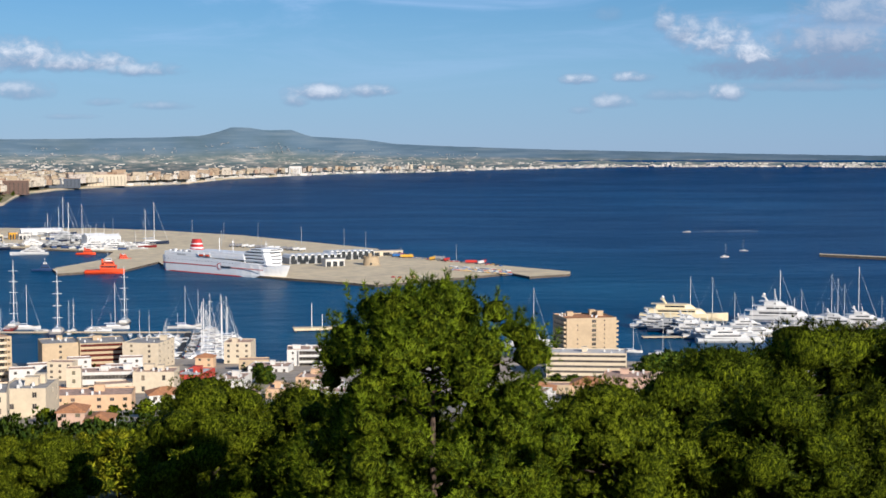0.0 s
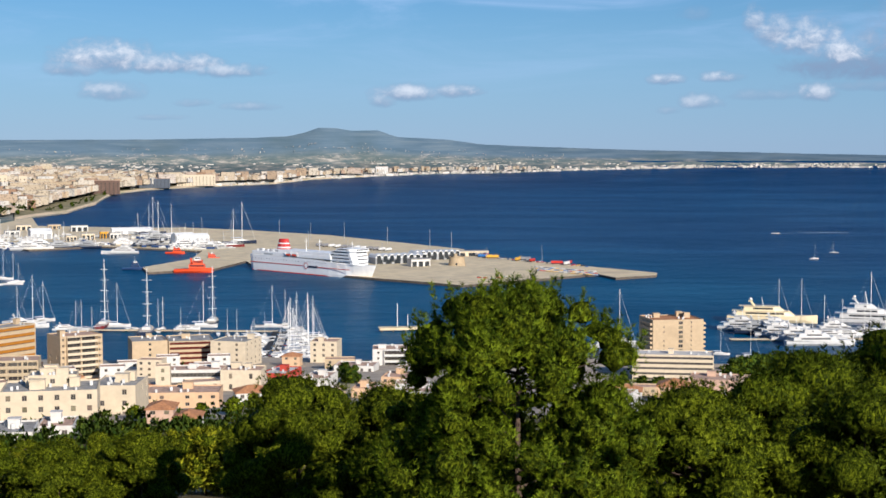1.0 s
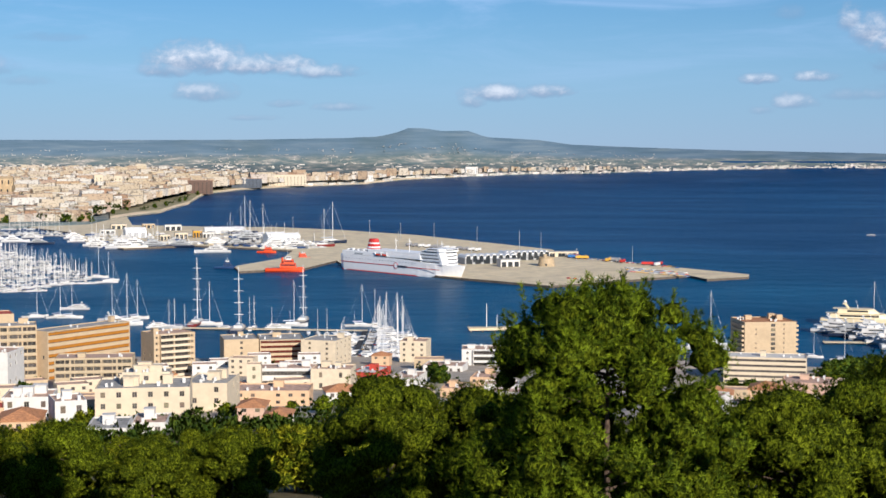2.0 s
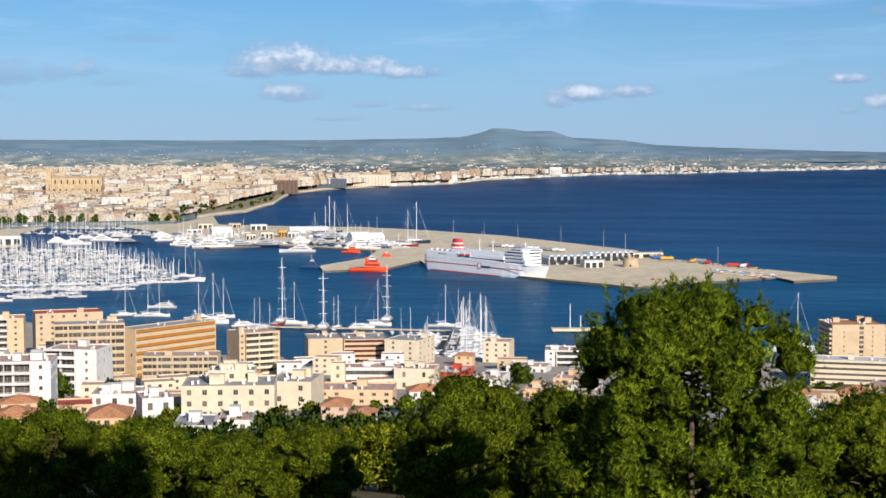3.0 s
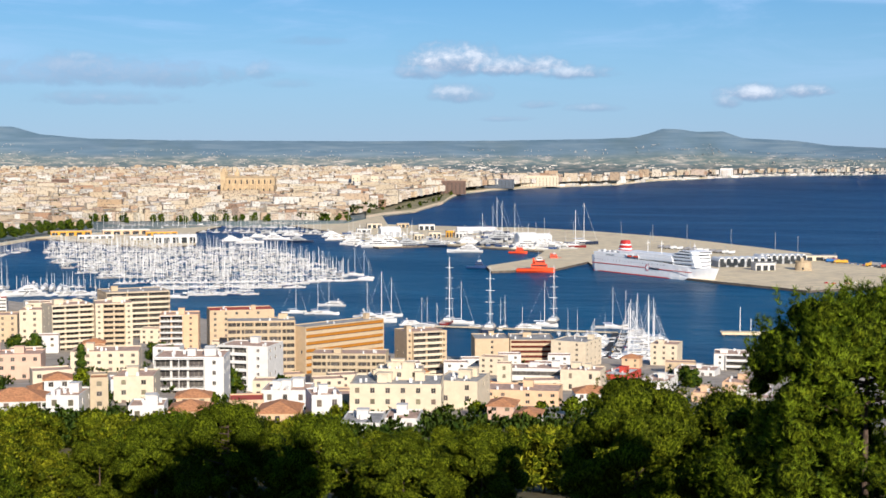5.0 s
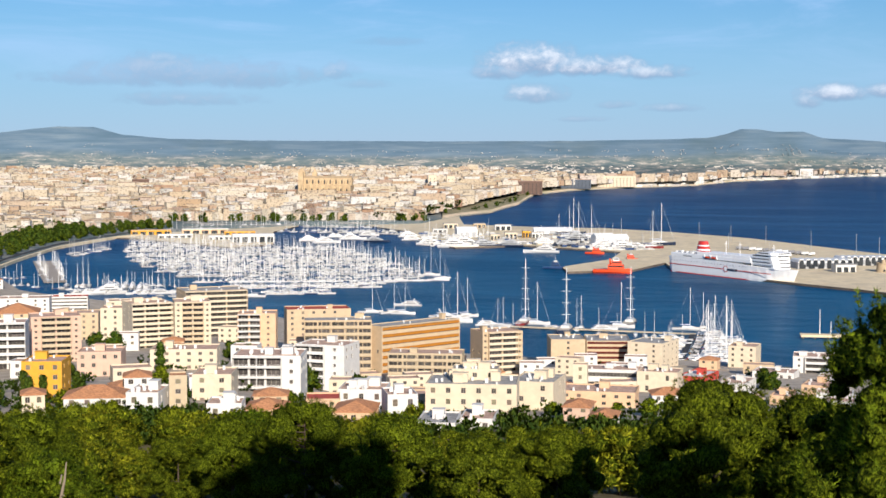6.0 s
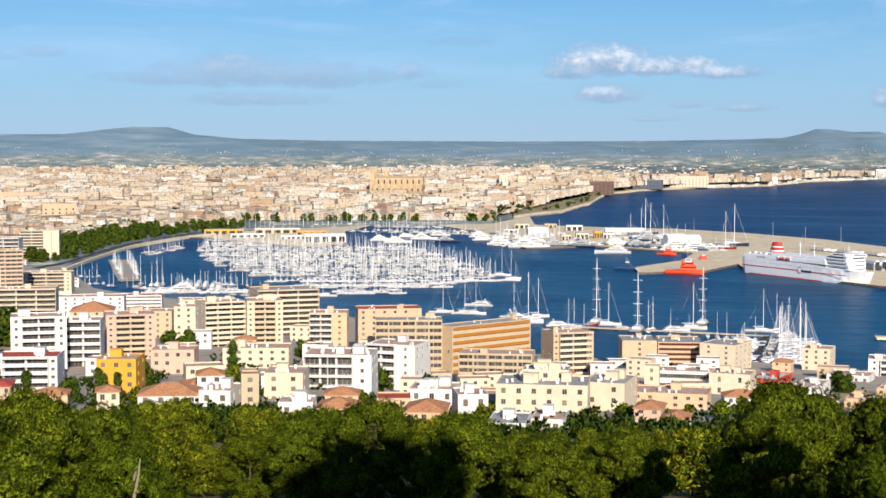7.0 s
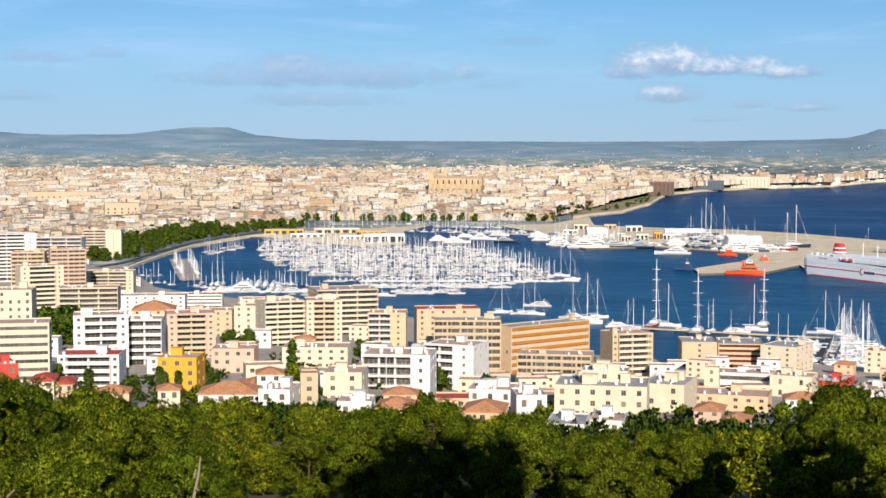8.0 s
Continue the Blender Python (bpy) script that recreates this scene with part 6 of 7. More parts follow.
far_boats("hauled_out_boats", [(-19.6, 2120, -16.4, 2070, 8, 0.85), (-19.8, 2200, -16.6, 2150, 8, 0.85), (-19.9, 2300, -15.6, 2260, 9, 0.8), (-16.2, 2070, -12.9, 1960, 9, 0.85), (-15.6, 2140, -12.6, 2060, 8, 0.85), (-15.4, 2220, -12.4, 2130, 8, 0.8), (-15.2, 2300, -12.2, 2230, 10, 0.7), (-12.6, 1945, -11.2, 1960, 9, 0.8), (-12.4, 2000, -10.9, 2040, 9, 0.7)],
          "white yachts propped up on the boatyard quay", mast=(9, 16), seed=14, size=(12, 28), z0=2.6, masted=0.22)
# floating pier with the brown deck on the far shore
pontoon(-34.15, 1815, -33.7, 1515, 22, "broad brown planked pier between moored boats", 1.2)

# ---------------------------------------------------------------- the jetty with the great sailing yachts
pontoon(-16.5, 1098, -9.6, 1066, 7, "low stone jetty with great sailing yachts alongside", 1.5, CONCRETE)
pontoon(-9.35, 1062, -9.75, 915, 16, "wide paved jetty crowded with parked cars", 1.6, ASPHALT)
for b, d, k, hd, sc in ((-16.05, 1124, sail_x, 12, 1.0), (-15.66, 1120, sail_l, 90, 1.05), (-14.48, 1078, sail_w, 6, 1.05), (-14.06, 1090, sail_l, 0, 0.75), (-13.9, 1094, sail_l, 5, 0.8), (-12.48, 1106, sail_l, 90, 1.1), (-12.05, 1124, sail_w, 8, 1.0),
                        (-9.88, 1100, sail_l, 90, 1.0), (-9.3, 1105, sail_m, 0, 1.4), (-18.71, 1150, sail_l, 60, 1.2), (-18.32, 1170, sail_l, 70, 1.0), (-19.24, 1165, sail_l, 110, 0.9), (-16.74, 1100, sail_k, -70, 0.6), (-17.02, 1104, sail_l, -70, 0.7),
                        (-21.12, 1195, sail_l, 70, 0.95), (-21.96, 1200, sail_l, 80, 0.95), (-20.7, 1190, sail_l, 100, 0.9), (-8.9, 1078, sail_l, 30, 0.9), (-13.0, 1094, mot_m, 90, 0.8), (-15.0, 1100, mot_s, 60, 1.2), (-17.4, 1112, mot_m, 80, 0.9), (-18.9, 1128, mot_l, 75, 0.8)):
    moor(k, b, d, hd, scale=sc)
boat_row(-13.4, 1062, -9.9, 1050, 6.5, (sail_m, sail_s, sail_m, mot_s), 0)
boat_row(-10.4, 1030, -10.6, 925, 8.5, (sail_m, mot_m, sail_s), 80)
boat_row(-8.95, 1045, -9.1, 915, 5.6, (sail_m, sail_l, sail_m, mot_m), 82, jitter=0.5)
boat_row(-8.35, 1035, -8.3, 925, 6.5, (sail_l, mot_m, sail_m, sail_l), 85, jitter=0.5)
pontoon(-8.65, 1040, -8.7, 915, 3)
boat_row(-33.4, 1478, -32.2, 1470, 4.8, (sail_l, sail_m), 5)
boat_row(-31.9, 1455, -30.2, 1420, 8, (mot_m, sail_l, mot_m), 10)
boat_row(-33.0, 1395, -29.6, 1380, 10, (mot_m, mot_l, mot_m), 70)
# small T-shaped landing stage
stage = pontoon(-5.75, 1066, -3.7, 1070, 9, "short landing stage on piles off the shore", 3.4, CONCRETE)
part("beam", box(bmesh.new(), -18.5, 18.5, -4.2, -3.4, 1.6, 3.14), CONCRETE, stage)
for x, z in ((-5.5, 17.0), (2.0, 9.0)):
    part("pole", rod(bmesh.new(), (x, 1.0, 3.4), (x, 1.0, 3.4 + z), 0.35, 0.2, 8), ALU, stage)
for x in (-17, -9, 0, 9, 17):
    part("pile", rod(bmesh.new(), (x, -3.0, -2), (x, -3.0, 3.14), 0.5), RUBBLE, stage)

# ---------------------------------------------------------------- superyachts on the southern quay
for b, d, k, hd, sc in ((9.15, 1150, mot_c, 92, 0.85), (8.3, 1092, mot_l, 100, 1.0), (8.9, 1070, mot_d, 95, 0.9), (9.7, 1062, mot_l, 85, 1.0), (10.3, 1040, mot_l, 80, 1.0), (10.9, 1020, mot_l, 75, 1.05), (9.5, 1098, mot_l, 95, 0.9), (11.3, 1062, mot_m, 80, 1.3),
                        (12.0, 1070, mot_m, 85, 1.2), (12.8, 1085, mot_m, 90, 1.2), (12.9, 1150, mot_l, 90, 1.5), (13.7, 1110, mot_m, 95, 1.2), (14.9, 1130, mot_l, 100, 0.9), (15.9, 1140, mot_l, 90, 1.0), (16.8, 1120, mot_m, 85, 1.3), (11.6, 1100, mot_l, 80, 0.8),
                        (10.95, 1066, sail_l, 90, 0.95), (11.6, 1045, sail_l, 90, 0.95), (12.55, 1092, sail_w, 88, 1.0), (12.4, 1080, sail_l, 85, 1.0), (13.4, 1100, sail_l, 90, 0.95), (13.15, 1085, sail_l, 90, 0.8), (14.47, 1168, sail_l, 90, 1.15), (14.7, 1160, sail_l, 88, 1.05), (14.95, 1165, sail_l, 92, 0.9), (15.4, 1158, sail_w, 88, 0.95),
                        (16.3, 1150, sail_l, 90, 0.7), (14.2, 1100, sail_m, 90, 1.1), (12.9, 1078, sail_m, 90, 1.2), (3.35, 1000, sail_l, 90, 1.2), (3.5, 985, mot_l, 80, 0.9), (7.2, 960, sail_m, 90, 1.0), (8.3, 950, sail_m, 90, 1.1)):
    moor(k, b, d, hd, scale=sc)
for b in (9.3, 10.12):
    moor(sail_l, b, 1152, 90, scale=1.05)
pontoon(7.6, 1030, 17.5, 1085, 8, "southern quay with superyachts moored alongside", 1.6, CONCRETE)
moor(sail_m, 10.64, 1824, 60, scale=0.85)
moor(sail_m, 11.35, 1939, -80, scale=0.8)
slab("breakwater", [(14.1, 1872), (16.9, 1832), (24, 1780), (24, 1765), (16.9, 1817), (14.1, 1856)], 3.0, CONCRETE, "low pale concrete breakwater in the open bay", "breakwater")
moor(mot_s, 9.23, 2360, -88)
FOAM = surface("foam", (0.62, 0.66, 0.70), 0.7, 0.2, 0.3)
vs, fs = [], []
for i, q in enumerate(steps(0, 1, 24)):
    b, d = 9.26 + 2.6 * q, 2358 + 110 * q - 60 * q * q
    for e in (-1, 1):
        p = site(b, d + e * (1.6 + 3.0 * q) * (1 + 0.3 * noise.noise((q * 9, e, 0))))[0]
        vs.append((p.x, p.y, 0.3))
    if i:
        fs.append((2 * i - 2, 2 * i - 1, 2 * i + 1, 2 * i))
tagged(mesh_object("wake", vs, fs, FOAM), "thin white foam wake behind a motor boat", "wake", kind="structure")

# ---------------------------------------------------------------- boatyard and tugs
def tug(L, mat, label):
    ob = empty("tugboat", pose(0, 0, 0), label, "boat", "tugs by the pier")
    W, H = L * 0.3, L * 0.12
    part("hull", loft(bmesh.new(), hull_rings(L, W, H, 7, 0.9)), mat, ob)
    for i, (x0, x1, w, z0, z1) in enumerate(((-L * 0.12, L * 0.3, W * 0.4, H, H * 1.9), (-L * 0.02, L * 0.24, W * 0.33, H * 1.9, H * 2.7), (0.02 * L, L * 0.18, W * 0.25, H * 2.7, H * 3.4))):
        bm = loft(bmesh.new(), [[(x0, -w, z0), (x1, -w * 0.8, z0), (x1, w * 0.8, z0), (x0, w, z0)], [(x0 + 0.3, -w * 0.95, z1), (x1 - 0.6, -w * 0.75, z1), (x1 - 0.6, w * 0.75, z1), (x0 + 0.3, w * 0.95, z1)]])
        dh = part("deck_house", bm, mat if i < 2 else GEL, ob)
        part("window_band", box(bmesh.new(), x0 + 0.8, x1 - 0.9, -w * 0.98, w * 0.98, z0 + (z1 - z0) * 0.5, z0 + (z1 - z0) * 0.8), GLASS_DARK, dh)
    part("funnel", rod(bmesh.new(), (-L * 0.06, W * 0.15, H * 1.9), (-L * 0.07, W * 0.15, H * 3.2), L * 0.03, L * 0.024, 8), mat, ob)
    part("mast", rod(rod(bmesh.new(), (L * 0.08, 0, H * 3.3), (L * 0.06, 0, H * 5.2), 0.2, 0.1), (L * 0.07, -1.6, H * 4.4), (L * 0.07, 1.6, H * 4.4), 0.1), GEL, ob)
    return ob


red_tug = tug(40, ORANGE_RED, "bright orange-red rescue tug moored at the stone spur")
blue_tug = tug(24, GEL_BLUE, "blue and white harbour workboat at the spur")
moor(red_tug, -12.72, 1604, 95, scale=1.02)
moor(red_tug, -13.4, 1900, 100, scale=0.6)
moor(red_tug, -12.1, 1790, 80, scale=0.55)
moor(blue_tug, -14.95, 1655, 100)
moor(mot_l, -15.43, 1915, -85, scale=1.05)
moor(mot_d, -16.75, 2025, -85, scale=1.0)
for b, d, k, sc in ((-12.9, 1985, mot_l, 1.2), (-12.2, 1960, mot_l, 1.1), (-13.9, 2130, mot_d, 1.2), (-11.3, 1985, sail_x, 1.0), (-18.2, 2060, mot_l, 1.2), (-19.2, 2040, mot_m, 1.3), (-23.6, 2120, mot_l, 0.9), (-21.7, 2140, mot_d, 0.8), (-24.2, 2170, mot_l, 0.8), (-14.5, 2200, sail_k, 1.2), (-14.1, 2230, sail_w, 1.2), (-13.6, 2210, sail_l, 1.6), (-14.3, 2300, sail_w, 1.3), (-11.0, 2050, sail_w, 1.3),
                    (-18.6, 2008, mot_l, 1.25), (-17.5, 2020, mot_d, 1.1), (-19.6, 2075, mot_l, 1.0), (-20.3, 2180, mot_m, 1.5), (-20.4, 2260, mot_l, 0.9), (-13.2, 1955, mot_m, 1.3), (-12.7, 2010, mot_l, 1.0), (-11.8, 2010, mot_m, 1.4), (-16.1, 2060, mot_m, 1.4), (-15.2, 2060, mot_l, 0.9), (-14.4, 2020, mot_d, 0.9), (-22.6, 2200, mot_l, 0.9), (-23.2, 2260, mot_m, 1.3), (-22.0, 2300, mot_m, 1.3)):
    moor(k, b, d, BR.uniform(80, 100), z=2.2 if b > -15.3 else 0, scale=sc)
TENT = surface("white_canvas", (0.80, 0.80, 0.78), 0.7, 0.05, 0.3)


def shed(b, d, w, dp, h, label, wall=None, roof="gable", yaw=0.0, z=2.2, top=None, name="shed", doors=3):
    """A hall with gable, saw-tooth or barrel roof and big doors."""
    ob = empty(name, Matrix.Translation(site(b, d, z)[0]) @ pose(0, 0, 0, 0, 0, -b + yaw) @ Matrix.Scale(site(b, d)[1], 4), label, "building")
    part("wall", box(bmesh.new(), -w / 2, w / 2, -dp / 2, dp / 2, -0.3, h), wall or WHITE, ob)
    if roof == "gable":
        part("roof", loft(bmesh.new(), [[(x, -dp / 2 - 0.4, h), (x, 0, h + dp * 0.18), (x, dp / 2 + 0.4, h), (x, 0, h - 0.02)] for x in (-w / 2 - 0.4, w / 2 + 0.4)]), top or TENT, ob)
    elif roof == "saw":
        n = max(3, int(w / 7))
        for i in range(n):
            x0 = -w / 2 + w * i / n
            x1 = x0 + w / n
            part("roof_vault", loft(bmesh.new(), [[(x0 + (x1 - x0) * q, y, h + 4.0 * math.sin(q * math.pi) ** 0.6) for q in (0, 0.15, 0.35, 0.65, 0.85, 1)] + [((x0 + x1) / 2, y, h - 0.1)] for y in (-dp / 2 - 0.5, dp / 2 + 0.5)]), top or TENT, ob)
            # dark sheet stands for the shaded inside of the open arch
            part("arch_shade", box(bmesh.new(), x0 + w / n * 0.18, x1 - w / n * 0.18, -dp / 2 - 0.62, -dp / 2 - 0.52, h - 4.6, h + 2.7), GLASS_DARK, ob)
    else:
        part("roof", box(bmesh.new(), -w / 2 - 0.3, w / 2 + 0.3, -dp / 2 - 0.3, dp / 2 + 0.3, h + 0.003, h + 0.5), top or GREYROOF, ob)
    for i in range(doors):
        x = -w / 2 + w * (i + 0.5) / doors
        k = w / doors * 0.34
        part("door", box(bmesh.new(), x - k, x + k, -dp / 2 - 0.08, -dp / 2 + 0.05, 0, h * 0.72), GLASS_DARK if wall is not TENT else GREY, ob)
    return ob


for b, d, w, dp, h, yw, lab in ((-18.3, 2230, 30, 24, 11, 10, "white boatyard paint hall with gable roof"), (-13.1, 2040, 26, 22, 13, 20, "white tented hall over a refit yacht"), (-12.5, 2080, 22, 20, 10, 20, "white tented hall in the boatyard"), (-15.0, 2330, 60, 16, 7, 8, "long white boatyard shed")):
    shed(b, d, w, dp, h, lab, TENT, "gable", yw)
for b, d, w, h, m in ((-17.2, 2160, 14, 8, CREAM), (-16.6, 2190, 18, 9, CREAM), (-16.0, 2220, 12, 10, YELLOW), (-16.9, 2420, 26, 9, WHITE), (-19.3, 2330, 22, 7, WHITE), (-15.6, 2210, 16, 8, WHITE), (-18.9, 2480, 24, 8, CREAM), (-17.8, 2500, 20, 7, SAND)):
    shed(b, d, w, 14, h, "low boatyard workshop with flat roof", m, "flat", 6)
# pier sheds with vaulted roofs
shed(-5.0, 1690, 62, 26, 7, "terminal shed with a row of white roof vaults", GREY, "saw", 20, doors=6)
shed(-3.6, 1745, 56, 22, 7, "open terminal shed with a row of white roof vaults", GREY, "saw", 20, doors=6)
shed(-4.2, 1640, 22, 14, 8, "white two-storey terminal block", WHITE, "flat", 20)
shed(-2.2, 1800, 40, 14, 6, "low pale warehouse on the pier", CREAM, "flat", 14)
# the round watch tower on the pier
ob = empty("watch_tower", Matrix.Translation(site(-2.74, 1650, 2.4)[0]), "round sandstone watch tower with a sloping base", "tower")
part("wall", loft(bmesh.new(), [[(r * math.cos(t), r * math.sin(t), z) for t in steps(0, 2 * math.pi, 24)[:-1]] for r, z in ((9.4, -0.3), (8.2, 8.5), (8.6, 8.8), (8.6, 9.8), (8.0, 9.8), (8.0, 9.0))]), STONE, ob)
part("turret", rod(bmesh.new(), (-1.5, 0, 8.8), (-1.5, 0, 13.0), 2.2, 2.0, 10), STONE, ob)
part("door", box(bmesh.new(), -1, 1, -9.2, -8.6, 0.4, 3.2), GLASS_DARK, ob)


def lamp(b, d, h, label="tall grey lighting mast on the pier"):
    ob = empty("lamp_mast", Matrix.Translation(site(b, d, 2.4)[0]), label, "lamp post", "lighting masts on the pier")
    part("pole", rod(bmesh.new(), (0, 0, -0.2), (0, 0, h), 0.28, 0.16, 8), GREY, ob)
    part("lamp_ring", rod(bmesh.new(), (0, 0, h - 0.5), (0, 0, h), 0.8, 0.8, 8), GREY, ob)


for b, d, h in ((-9.49, 2255, 22), (-8.31, 2155, 22), (-7.03, 2110, 24), (-5.39, 2010, 24), (-3.77, 1920, 25), (-2.95, 1868, 24), (0.51, 1681, 20), (-8.4, 1990, 20), (-6.9, 1900, 14), (-5.6, 1820, 14), (-1.6, 1730, 14), (-11.3, 2300, 20), (-12.4, 2360, 22)):
    lamp(b, d, h)

# cars, trailers and containers standing on the pier
PAINTS = [surface("paint_" + n, c, 0.4, 0.1, 0.5) for n, c in (("white", (0.72, 0.72, 0.70)), ("red", (0.45, 0.04, 0.03)), ("blue", (0.04, 0.14, 0.38)), ("grey", (0.25, 0.25, 0.26)), ("yellow", (0.62, 0.36, 0.04)), ("black", (0.03, 0.03, 0.035)))]
TYRE = surface("tyre_rubber", (0.02, 0.02, 0.02), 0.9, 0.2, 1.0)


def car(paint):
    ob = empty("car", pose(0, 0, 0), "small parked car on the harbour quay", "car", "cars parked on the quays")
    part("body", loft(bmesh.new(), [[(x, -0.88, 0.3), (x, 0.88, 0.3), (x, 0.88, z), (x, -0.88, z)] for x, z in ((-2.1, 0.8), (-1.9, 0.95), (1.0, 0.95), (2.1, 0.7))]), paint, ob)
    part("cabin", loft(bmesh.new(), [[(-1.7, -0.8, 0.93), (1.0, -0.8, 0.93), (1.0, 0.8, 0.93), (-1.7, 0.8, 0.93)], [(-1.3, -0.65, 1.45), (0.3, -0.65, 1.45), (0.3, 0.65, 1.45), (-1.3, 0.65, 1.45)]]), GLASS_DARK, ob)
    part("wheels", box(bmesh.new(), -1.6, 1.65, -0.9, 0.9, 0.0, 0.5, 0.12), TYRE, ob)
    return ob


def trailer(paint):
    ob = empty("trailer", pose(0, 0, 0), "box trailer parked on the pier", "trailer", "trailers on the pier")
    part("body", box(bmesh.new(), -6.5, 6.5, -1.25, 1.25, 1.2, 4.0, 0.06), paint, ob)
    part("chassis", box(bmesh.new(), -6.4, 6.2, -0.6, 0.6, 0.8, 1.19), TYRE, ob)
    for x in (-4.6, 4.6):
        part("axle", rod(bmesh.new(), (x, -1.2, 0.5), (x, 1.2, 0.5), 0.5, n=8), TYRE, ob)
    return ob


CARS, TRAILERS = [car(p) for p in PAINTS], [trailer(p) for p in PAINTS[:5]]
for i in range(46):
    q = i / 45
    b, d = -2.0 + 4.2 * q, 1795 - 150 * q - (i % 2) * 14 + BR.uniform(-4, 4)
    moor(BR.choice(TRAILERS) if BR.random() < (0.4 if q < 0.5 else 0.12) else BR.choice(CARS), b, d, BR.choice((0, 20, 90)), z=2.4)
for i in range(60):
    q = i / 59
    moor(BR.choice(CARS), 0.3 + 2.3 * q, 1625 - 60 * q - (i % 3) * 22, 75, z=2.4)
for i in range(12):
    moor(BR.choice((TRAILERS[3], TRAILERS[0])), -8.0 + 0.24 * i, 1985 - 9 * i, 30, z=2.4)
for i in range(40):
    q = i / 40
    moor(BR.choice(CARS), -9.42 - 0.42 * q + (0.3 if i % 2 else -0.1), 1050 - 130 * q, 0, z=1.6)
for i in range(6):
    moor(BR.choice(CARS[:2] + CARS[1:2]), -1.9 + 0.25 * i, 1470 + BR.uniform(0, 30), 60, z=2.4)

# ---------------------------------------------------------------- landmarks of the town
HONEY = surface("honey_sandstone", (0.48, 0.36, 0.21), 0.9, 0.15, 0.15, second=(0.36, 0.27, 0.16), coarse=0.04)
SLATE = surface("slate_cladding", (0.07, 0.085, 0.11), 0.6, 0.2, 0.2)
BROWN = surface("brown_cladding", (0.12, 0.075, 0.055), 0.7, 0.2, 0.2)


def cathedral():
    p, s = site(-23.55, 3420, 22)
    ob = empty("cathedral", Matrix.Translation(p) @ pose(0, 0, 0, 0, 0, 23.55 - 8) @ Matrix.Scale(s * 1.15, 4), "great honey-coloured gothic cathedral with buttresses and pinnacles", "cathedral")
    part("nave", box(bmesh.new(), -48, 48, -11, 11, -6, 40), HONEY, ob)
    part("nave_roof", loft(bmesh.new(), [[(x, -11.4, 40), (x, 0, 44), (x, 11.4, 40), (x, 0, 39.9)] for x in (-48, 48)]), HONEY, ob)
    for y in (-19, 19):
        part("aisle", box(bmesh.new(), -48, 48, y - 8, y + 8, -6, 26), HONEY, ob)
    for i in range(9):
        x = -46 + 11.5 * i
        part("buttress", box(bmesh.new(), x - 1.6, x + 1.6, -32, -27, -6, 27), HONEY, ob)
        part("pinnacle", rod(bmesh.new(), (x, -29.5, 27), (x, -29.5, 35), 1.6, 0.2, 6), HONEY, ob)
        part("flying_arch", rod(bmesh.new(), (x, -29, 25), (x, -11, 35), 0.9, 0.9, 4), HONEY, ob)
        if i < 8:
            part("window", box(bmesh.new(), x + 4.2, x + 7.2, -27.15, -26.9, 6, 20), GLASS_DARK, ob)
            part("clerestory", box(bmesh.new(), x + 4.4, x + 7.0, -11.15, -10.9, 29, 37), GLASS_DARK, ob)
    for x, y, h in ((-52, -12, 52), (-52, 12, 52), (-30, 24, 50)):
        part("tower", box(bmesh.new(), x - 5, x + 5, y - 5, y + 5, -6, h), HONEY, ob)
        part("spire", rod(bmesh.new(), (x, y, h), (x, y, h + 9), 4, 0.3, 8), HONEY, ob)


cathedral()
for b, d, w, dp, h, m, lab in ((-24.6, 3380, 90, 26, 16, HONEY, "long sandstone palace wall below the cathedral"), (-21.6, 3420, 60, 24, 14, HONEY, "sandstone bishop's palace with flat roof"), (-20.4, 3350, 46, 20, 12, SAND, "sandstone town palace above the rampart"),
                               (-26.4, 3300, 50, 24, 17, HONEY, "old sandstone merchants' hall by the harbour"), (-15.95, 4300, 80, 40, 38, BROWN, "dark brown clad congress hall at the shore"), (-14.25, 4950, 118, 30, 30, SLATE, "dark low conference wing at the shore"),
                               (-30.55, 4200, 44, 30, 34, BROWN, "dark brown office tower over the town"), (-12.6, 5230, 130, 30, 38, CREAM, "pale hotel slab at the shore"), (-9.7, 5800, 70, 24, 26, WHITE, "white hotel slab on the far shore"), (-5.6, 7350, 60, 24, 40, WHITE, "white hotel tower on the far shore"),
                               (-40.07, 3200, 60, 24, 20, WHITE, "white apartment block over the old town"), (-38.67, 3200, 104, 24, 27, BEIGE, "long grey-brown apartment block over the old town"), (-37.35, 3250, 46, 24, 25, PINK, "brick-coloured apartment block over the old town"), (-36.23, 2700, 58, 24, 20, SAND, "old sandstone palace beside the park"),
                               (-18.9, 4000, 20, 20, 45, CREAM, "slim cream apartment tower over the old town"), (-19.6, 4100, 22, 20, 46, CREAM, "slim cream apartment tower over the old town")):
    o = shed(b, d, w, dp, h, lab, m, "flat", 4, z=6 if b > -16.5 else 18, top=TERRACE, name="town_building", doors=0)
    k = max(2, int(w / 11))
    for f in range(max(1, int(h / 7))):
        for i in range(k):
            x = -w / 2 + w * (i + 0.5) / k
            part("window", box(bmesh.new(), x - 1.3, x + 1.3, -dp / 2 - 0.1, -dp / 2 + 0.06, 2 + f * 6.4, 5 + f * 6.4), GLASS_DARK, o)

